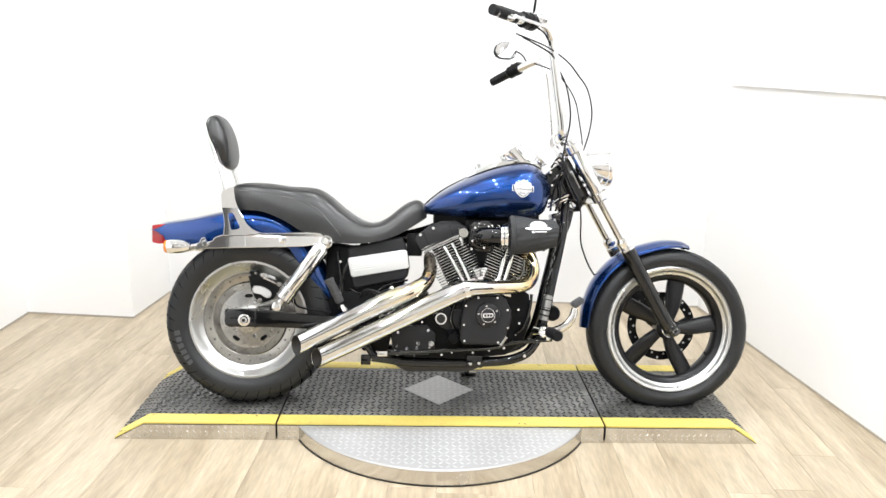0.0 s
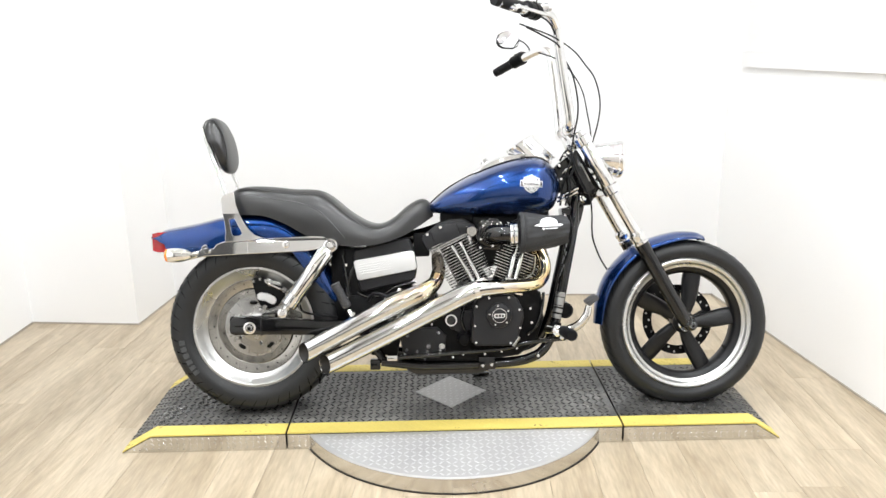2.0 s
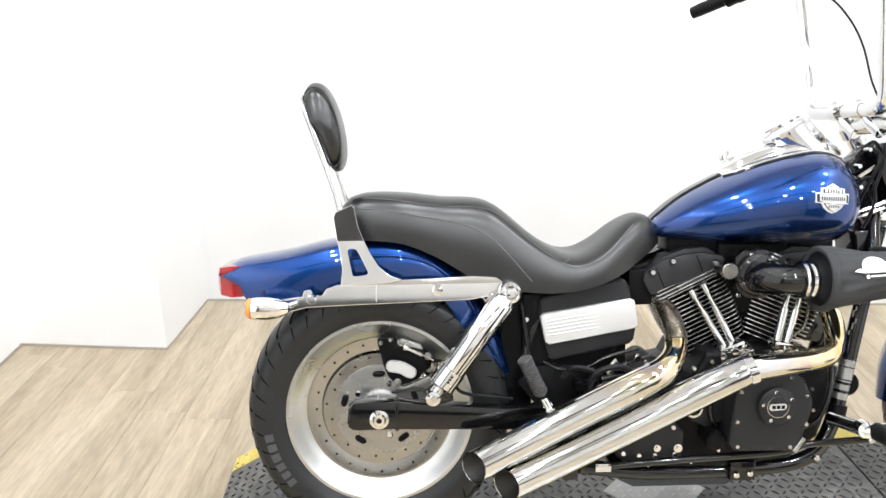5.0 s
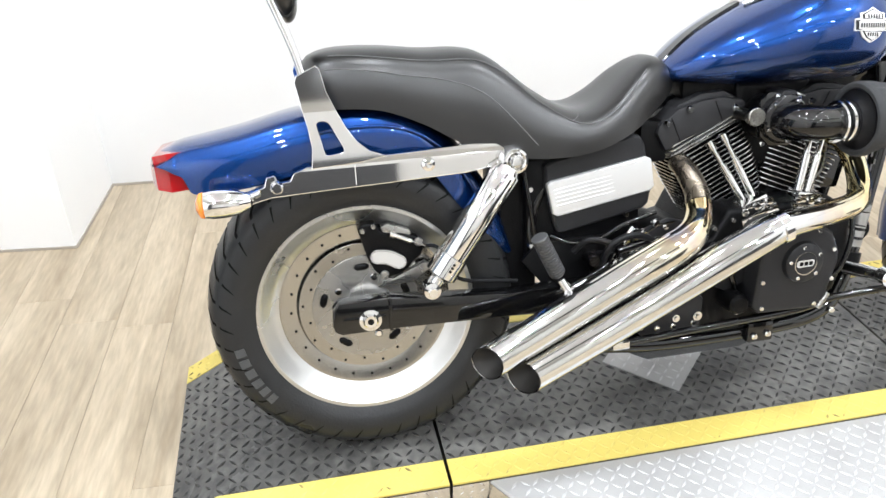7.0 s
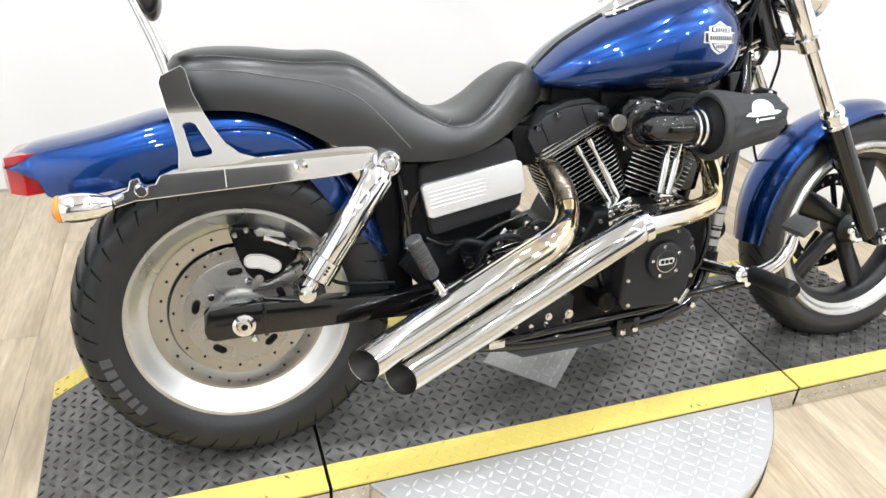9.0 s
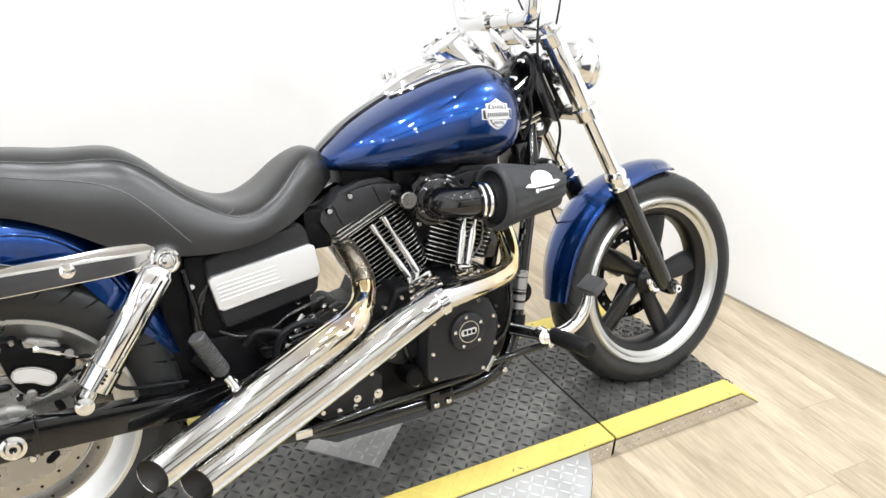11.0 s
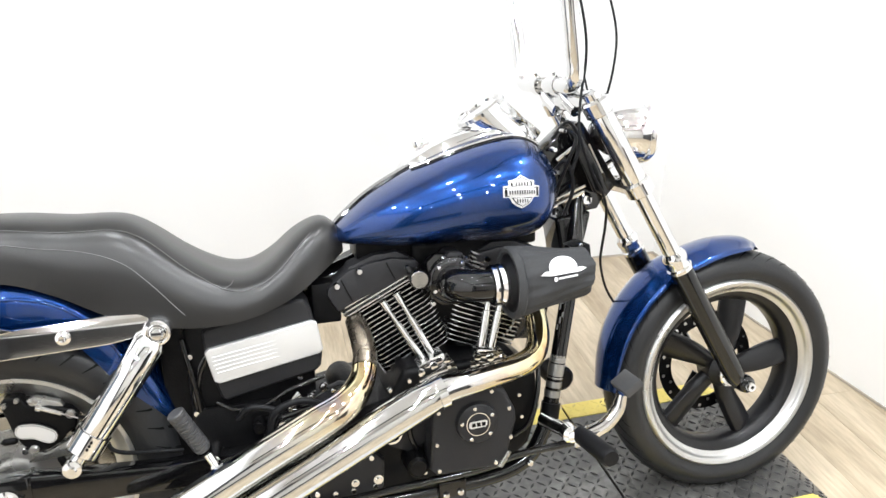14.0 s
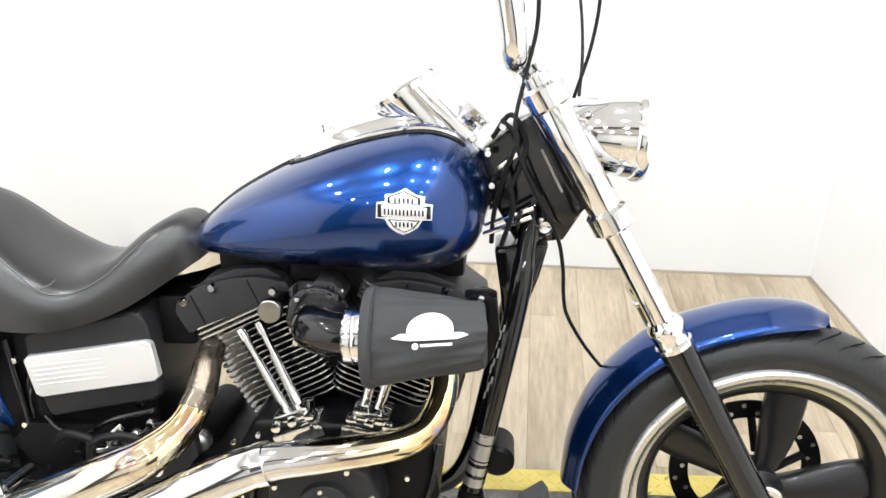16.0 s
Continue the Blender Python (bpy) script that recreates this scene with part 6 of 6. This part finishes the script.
pedal = part("brake_pedal", tube([(1.198, -0.238, 0.318), (1.235, -0.262, 0.330), (1.275, -0.270, 0.352), (1.300, -0.273, 0.385), (1.308, -0.276, 0.420)], [0.018, 0.017, 0.016, 0.015, 0.012], 16, 6), "chrome", bike, "chrome foot brake lever")
part("pedal_pad", moved(box(-0.024, 0.024, -0.035, 0.035, -0.010, 0.010, 0.005), Matrix.Translation((1.318, -0.278, 0.444)) @ Euler((0, radians(-35), 0)).to_matrix().to_4x4()), "peg_rubber", pedal, "black rubber pedal pad")
stand = part("jiffy_stand", tube([(0.86, 0.13, 0.19), (0.90, 0.20, 0.11), (0.93, 0.262, 0.064)], [0.014, 0.012, 0.012], 12, 4), "gloss_black", bike, "black side stand leg")
part("stand_foot", box(0.90, 0.97, 0.245, 0.285, 0.058, 0.068, 0.003), "gloss_black", stand)


# ---- fork ----
AX, AZ = 1.745, 0.318
UP = Vector((1.322, 0, 1.062))
DOWN = Vector((AX - 0.004, 0, AZ - 0.012))


def along(f, y):
    p = UP.lerp(DOWN, f)
    return (p.x, y, p.z)


for s in (-1, 1):
    y = s * 0.115
    leg = part("fork_leg", tube([along(f, y) for f in (0.538, 0.552, 0.60, 0.93, 0.965, 0.985)], [0.027, 0.0295, 0.0295, 0.0275, 0.026, 0.018], 26), "gloss_black", bike, "gloss black lower fork leg")
    part("fork_tube", tube([along(f, y) for f in (0.27, 0.56)], 0.0215, 24), "chrome", leg, "chrome fork tube")
    part("dust_seal", tube([along(f, y) for f in (0.490, 0.498, 0.504, 0.517, 0.522, 0.539, 0.543, 0.553)], [0.024, 0.028, 0.031, 0.031, 0.0285, 0.0285, 0.032, 0.031], 24), "chrome", leg, "chrome fork collar")
    part("upper_shroud", tube([along(f, y) for f in (0.02, 0.03, 0.255, 0.262)], [0.024, 0.0275, 0.0275, 0.025], 26), "chrome", leg, "chrome upper fork cover")
    part("axle_boss", lathe([(0, s * 0.036), (0.010, s * 0.036), (0.013, s * 0.030), (0.022, s * 0.024), (0.024, s * 0.015), (0.024, -s * 0.015), (0, -s * 0.015)], (AX, y, AZ), seg=24), "gloss_black", leg)
    part("axle_nut", lathe([(0.005, s * 0.044), (0.011, s * 0.044), (0.014, s * 0.038), (0.014, s * 0.028), (0.005, s * 0.028)], (AX, y, AZ), seg=18, loop=True), "chrome", leg, "chrome axle nut")
    part("fork_cap", tube([along(f, y) for f in (-0.035, -0.03, -0.012, 0.0)], [0.014, 0.020, 0.021, 0.021], 20), "chrome", leg)
part("lower_yoke", join(tube([along(0.268, -0.115), along(0.268, 0.115)], 0.024, 20), *[tube([along(0.245, s * 0.115), along(0.25, s * 0.115), along(0.285, s * 0.115), along(0.29, s * 0.115)], [0.029, 0.034, 0.034, 0.029], 26) for s in (-1, 1)]), "chrome", bike, "chrome lower fork yoke")
part("upper_yoke", join(tube([along(0.0, -0.115), along(-0.01, 0), along(0.0, 0.115)], [0.022, 0.030, 0.022], 20), *[tube([along(-0.012, s * 0.115), along(-0.006, s * 0.115), along(0.03, s * 0.115), along(0.035, s * 0.115)], [0.028, 0.034, 0.034, 0.029], 26) for s in (-1, 1)]), "chrome", bike, "chrome upper fork yoke")
part("axle", rod((AX, -0.11, AZ), (AX, 0.11, AZ), 0.0095), "chrome", bike)
fcal = part("front_caliper", prism([(1.595, 0.50), (1.64, 0.49), (1.68, 0.445), (1.665, 0.40), (1.625, 0.385), (1.585, 0.42), (1.575, 0.465)], 0.045, 0.105, bevel=0.010), "satin_black", bike, "black front brake caliper")
part("caliper_bolt", bolt(1.625, 0.045, 0.47, 0.009, 0.006), "chrome", fcal)
part("caliper_bolt", bolt(1.645, 0.045, 0.42, 0.009, 0.006), "chrome", fcal)
part("caliper_bracket", prism([(1.63, 0.50), (1.69, 0.45), (1.70, 0.38), (1.675, 0.37), (1.65, 0.42), (1.62, 0.48)], 0.075, 0.09), "gloss_black", fcal)

# ---- headlamp ----
tilt = Matrix.Translation((1.484, -0.040, 0.982)) @ Matrix.Scale(1.06, 4) @ Euler((0, radians(4), 0)).to_matrix().to_4x4()
lamp_body = part("headlamp", moved(lathe([(0, -0.130), (0.018, -0.128), (0.036, -0.115), (0.051, -0.090), (0.061, -0.055), (0.066, -0.018), (0.066, -0.008), (0.062, -0.004), (0.0, -0.03)], axis="x", seg=40), tilt), "chrome", bike, "chrome bullet headlamp")
part("headlamp_rim", moved(lathe([(0.058, -0.010), (0.067, -0.012), (0.071, -0.006), (0.071, 0.004), (0.067, 0.010), (0.058, 0.008)], axis="x", seg=44, loop=True), tilt), "chrome", lamp_body, "chrome headlamp rim")
part("headlamp_glass", moved(lathe([(0, 0.014), (0.03, 0.012), (0.05, 0.007), (0.060, 0.002), (0.06, -0.004), (0, -0.004)], axis="x", seg=40), tilt), "glass", lamp_body, "clear headlamp lens")
part("headlamp_mount", tube([(1.43, 0, 0.915), (1.40, 0, 0.89), (1.405, 0, 0.86)], 0.014, 14, 4), "chrome", lamp_body)
for s in (-1, 1):
    part("headlamp_ear", tube([(1.43, s * 0.05, 0.955), (1.415, s * 0.075, 0.935), (1.39, s * 0.09, 0.93)], 0.010, 10, 4), "chrome", lamp_body)

# ---- handlebar ----
BAR_RIGHT = [(1.290, 0.085, 1.104), (1.284, 0.0, 1.104), (1.279, -0.070, 1.104), (1.277, -0.100, 1.118), (1.273, -0.112, 1.16), (1.256, -0.130, 1.25), (1.238, -0.149, 1.35), (1.220, -0.168, 1.45), (1.211, -0.180, 1.487), (1.182, -0.215, 1.518), (1.135, -0.275, 1.517), (1.098, -0.330, 1.503), (1.04, -0.395, 1.497), (0.968, -0.462, 1.500)]
BAR_LEFT = [(1.290, 0.085, 1.104), (1.295, 0.18, 1.104), (1.299, 0.255, 1.106), (1.303, 0.286, 1.120), (1.303, 0.299, 1.165), (1.298, 0.312, 1.25), (1.290, 0.328, 1.35), (1.283, 0.342, 1.44), (1.279, 0.350, 1.475), (1.268, 0.362, 1.503), (1.250, 0.387, 1.515), (1.222, 0.42, 1.513), (1.195, 0.46, 1.506), (1.135, 0.533, 1.490), (1.062, 0.61, 1.461)]
bars = part("handlebar", tube(BAR_RIGHT[::-1] + BAR_LEFT[1:], 0.0198, 20, 6), "chrome", bike, "tall chrome ape-hanger handlebar")
for s in (-1, 1):
    ry = 0.065 + s * 0.055
    riser = part("bar_riser", tube([(1.312, s * 0.055 + 0.01, 1.045), (1.300, ry - 0.02, 1.07), (1.290, ry, 1.104)], [0.020, 0.019, 0.017], 18), "chrome", bike, "chrome handlebar riser")
    part("riser_clamp", rod((1.289, ry - 0.018, 1.104), (1.290, ry + 0.018, 1.104), 0.027, 20), "chrome", riser)
    part("clamp_bolt", rod((1.278, ry, 1.125), (1.275, ry, 1.134), 0.006, 8), "chrome", riser)


def grip_set(points, name, label):
    g = part(name, tube(points, [0.0202, 0.0205, 0.0204, 0.0205, 0.0195], 20), "black_rubber", bike, label)
    a, b = Vector(points[0]), Vector(points[-1])
    for k in range(7):
        p = a.lerp(b, 0.15 + 0.1 * k)
        part("grip_rib", rod(p, p + (b - a).normalized() * 0.004, 0.0214, 18), "black_rubber", g)
    d = (b - a).normalized()
    c = a - d * 0.022
    sw = part("switch_housing", tube([a - d * 0.060, a - d * 0.055, a - d * 0.030, a - d * 0.028, a + d * 0.006, a + d * 0.012], [0.022, 0.031, 0.031, 0.028, 0.030, 0.022], 18), "satin_black", g)
    for k in range(3):
        part("switch_button", moved(box(-0.005, 0.005, -0.007, 0.007, -0.004, 0.004, 0.002), Matrix.Translation(c + Vector((-0.014 + 0.012 * k, -0.012, 0.024)))), "black_rubber", sw)
    return g, a, b, d


def mix(path, i, f):
    return tuple(Vector(path[i]).lerp(Vector(path[i + 1]), f))


gr, ra, rb, rd = grip_set([mix(BAR_RIGHT, 11, 0.3), mix(BAR_RIGHT, 11, 0.7), BAR_RIGHT[12], mix(BAR_RIGHT, 12, 0.6), (0.952, -0.477, 1.501)], "right_grip", "black rubber throttle grip")
gl, la, lb, ld = grip_set([BAR_LEFT[13], mix(BAR_LEFT, 13, 0.25), mix(BAR_LEFT, 13, 0.5), mix(BAR_LEFT, 13, 0.75), (1.052, 0.620, 1.457)], "left_grip", "black rubber clutch grip")
for g, a, b, d, s in ((gr, ra, rb, rd, -1), (gl, la, lb, ld, 1)):
    base = a - d * 0.055
    part("lever_mount", tube([base - d * 0.014, base + d * 0.014], 0.0235, 16), "satin_black", g)
    out = Vector((0.045, 0, -0.012)) if s < 0 else Vector((0.030, 0.01, 0.012))
    part("lever", tube([base + out * 0.5, base + out + d * 0.02, base + out * 1.15 + d * 0.10, base + out * 1.2 + d * 0.17, base + out * 1.35 + d * 0.20], [0.008, 0.007, 0.0065, 0.0065, 0.008], 10, 5), "chrome" if s < 0 else "satin_black", g, "hand lever")
part("brake_reservoir", moved(box(-0.028, 0.028, -0.024, 0.024, -0.015, 0.018, 0.006), Matrix.Translation(Vector(ra) - rd * 0.07 + Vector((0.02, 0, 0.022)))), "chrome", gr, "chrome brake fluid reservoir")
part("mirror_stem_stub", rod(Vector(ra) - rd * 0.06 + Vector((0, 0, 0.03)), Vector(ra) - rd * 0.07 + Vector((0.005, -0.01, 0.12)), 0.005, 10), "satin_black", gr)
MIRROR = (1.120, 0.60, 1.610)
mstem = part("mirror", tube([(1.203, 0.45, 1.505), (1.197, 0.46, 1.533), (1.188, 0.53, 1.575), (1.165, 0.612, 1.614)], 0.004, 10, 5), "satin_black", bike, "black-backed oval rear-view mirror on a thin stem")


def mirror_shape(scale, y0, y1):
    pts = [(-0.058, 0.004), (-0.050, 0.022), (-0.030, 0.034), (0.0, 0.040), (0.025, 0.036), (0.042, 0.018), (0.045, -0.006), (0.036, -0.026), (0.015, -0.036), (-0.030, -0.036), (-0.050, -0.026), (-0.058, -0.012)]
    m = Matrix.Translation(MIRROR) @ Euler((radians(-6), 0, radians(14))).to_matrix().to_4x4()
    return moved(prism([(x * scale * 1.12, z * scale * 1.14) for x, z in pts], y0, y1, bevel=0.002), m)


part("mirror_shell", mirror_shape(1.0, -0.004, 0.014), "satin_black", mstem)
part("mirror_glass", mirror_shape(0.93, -0.0062, -0.0035), "mirror", mstem, "mirror glass")

# ---- cables ----
CABLES = [
    [(1.130, -0.28, 1.50), (1.190, -0.215, 1.475), (1.246, -0.12, 1.389), (1.291, -0.09, 1.316), (1.310, -0.09, 1.226), (1.311, -0.09, 1.155), (1.294, -0.10, 1.079), (1.280, -0.12, 1.00), (1.305, -0.12, 0.92), (1.350, -0.11, 0.834), (1.366, -0.08, 0.767), (1.372, -0.05, 0.705), (1.384, -0.02, 0.655), (1.425, 0.03, 0.575), (1.475, 0.06, 0.505)],
    [(1.060, -0.30, 1.462), (1.19, -0.21, 1.438), (1.29, -0.12, 1.402), (1.345, -0.07, 1.358), (1.389, -0.05, 1.304), (1.409, -0.05, 1.215), (1.400, -0.05, 1.130), (1.375, -0.05, 1.045)],
    [(1.215, 0.30, 1.485), (1.290, 0.22, 1.435), (1.346, 0.20, 1.373), (1.388, 0.19, 1.293), (1.402, 0.16, 1.192), (1.402, 0.10, 1.109), (1.395, 0.06, 1.04)],
    [(1.085, -0.30, 1.450), (1.20, -0.20, 1.420), (1.235, -0.17, 1.395)],
]
for pts, r in zip(CABLES, (0.0034, 0.0030, 0.0030, 0.0034)):
    part("control_cable", tube(pts, r, 8, 8), "black_rubber", bike, "thin black control cable")
WIRES = [[(1.245, -0.045, 0.98), (1.275, -0.07, 1.02), (1.30, -0.075, 0.97), (1.275, -0.085, 0.90)], [(1.24, -0.05, 0.90), (1.265, -0.08, 0.93), (1.28, -0.085, 0.87), (1.262, -0.07, 0.80)], [(1.26, -0.06, 1.01), (1.285, -0.09, 0.985), (1.27, -0.09, 0.94), (1.25, -0.06, 0.86), (1.245, -0.05, 0.80)]]
for pts in WIRES:
    part("wiring", tube(pts, 0.0045, 8, 6), "black_rubber", bike)
for x, z in ((1.238, 0.958), (1.262, 1.000), (1.245, 0.905)):
    part("neck_bolt", bolt(x, -0.06, z, 0.007, 0.02), "chrome", frame_part)


# ---- fixtures on the walls ----
gate = empty("wall_cabinet", pose(-1.571, 0.268, 0.12, 0, 0, 0.4), "dark steel framed panel with expanded metal mesh on the wall", "panel")
part("stile", box(0.0, 0.035, -0.05, 0.0, 0.0, 1.75, 0.003), "dark_steel", gate)
part("stile", box(0.0, 0.035, -0.95, -0.90, 0.0, 1.75, 0.003), "dark_steel", gate)
part("rail", box(0.001, 0.034, -0.90, -0.05, 0.0, 0.05, 0.003), "dark_steel", gate)
part("rail", box(0.001, 0.034, -0.90, -0.05, 1.70, 1.75, 0.003), "dark_steel", gate)
part("backing", box(0.002, 0.006, -0.90, -0.05, 0.05, 1.70), "mesh", gate, "pale blue backing behind the mesh")
vs, es = [], []
bm = bmesh.new()
for k in range(-40, 62):
    for slope in (1, -1):
        y0, z0 = -0.90 + 0.028 * k, 0.05
        a, b = (y0, z0), (y0 + 1.65 * 0.55 * slope, z0 + 1.65)
        if slope < 0:
            a, b = (y0 + 0.45, z0), (y0 + 0.45 - 1.65 * 0.55, z0 + 1.65)
        f0, f1 = 0.0, 1.0
        d = b[0] - a[0]
        lo, hi = sorted(((-0.90 - a[0]) / d, (-0.05 - a[0]) / d))
        f0, f1 = max(f0, lo), min(f1, hi)
        if f1 - f0 < 0.02:
            continue
        p = [(0.012, a[0] + d * f, a[1] + (b[1] - a[1]) * f) for f in (f0, f1)]
        w = 0.0022
        quad = [bm.verts.new((x, y + q, z)) for (x, y, z), q in ((p[0], -w), (p[0], w), (p[1], w), (p[1], -w))]
        bm.faces.new(quad)
out = bmesh.ops.extrude_face_region(bm, geom=bm.faces[:])
bmesh.ops.translate(bm, vec=(0.003, 0, 0), verts=[g for g in out["geom"] if isinstance(g, bmesh.types.BMVert)])
tagged(part("mesh", bm, "dark_steel", gate, "dark expanded metal mesh"), kind="stuff")

E0, E1 = Vector((2.437, 1.39)), Vector((3.12, -6.0))
dirn = (E1 - E0).normalized()
inn = Vector((dirn.y, -dirn.x))
if inn.x > 0:
    inn = -inn


def along_east(a, b, z0, z1, out0, out1):
    p = [E0 + dirn * a, E0 + dirn * b]
    foot = [p[0] + inn * out0, p[1] + inn * out0, p[1] + inn * out1, p[0] + inn * out1]
    return skin([[(q.x, q.y, z0) for q in foot], [(q.x, q.y, z1) for q in foot]])


thing("trim_rail", along_east(0.16, 7.2, 1.362, 1.448, 0.0, 0.022), "white_wall", "white painted rail along the wall", "trim", kind="structure", angle=20)
# Thin added sheet; its grey holds the soft shade of the upper wall.
thing("upper_panel", along_east(0.16, 7.2, 1.448, CEILING, 0.0, 0.006), "shaded_wall", "upper wall above the rail, soft shade put into its grey", "wall", kind="structure", angle=20)

# ---- floor boards ----
PLANK_W, PLANK_L, GAP = 0.172, 1.22, 0.0006
skew = radians(-2.6)
plank_me = finish("floorboard", box(-PLANK_W / 2 + GAP / 2, PLANK_W / 2 - GAP / 2, -PLANK_L / 2 + GAP / 2, PLANK_L / 2 - GAP / 2, -0.012, 0.0, 0.0006, 1), "plank")
rng = random.Random(4)
for i in range(-16, 17):
    off = rng.random() * PLANK_L
    for j in range(-5, 6):
        u, v = i * PLANK_W, j * PLANK_L + off
        x = 0.62 + u * math.cos(skew) - v * math.sin(skew)
        y = -2.3 + u * math.sin(skew) + v * math.cos(skew)
        if not (-1.70 < x < 3.22 and -6.4 < y < 1.95):
            continue
        ob = new("floorboard", plank_me)
        ob.parent = floor
        ob.matrix_basis = pose(x, y, 0, 0, 0, math.degrees(skew))
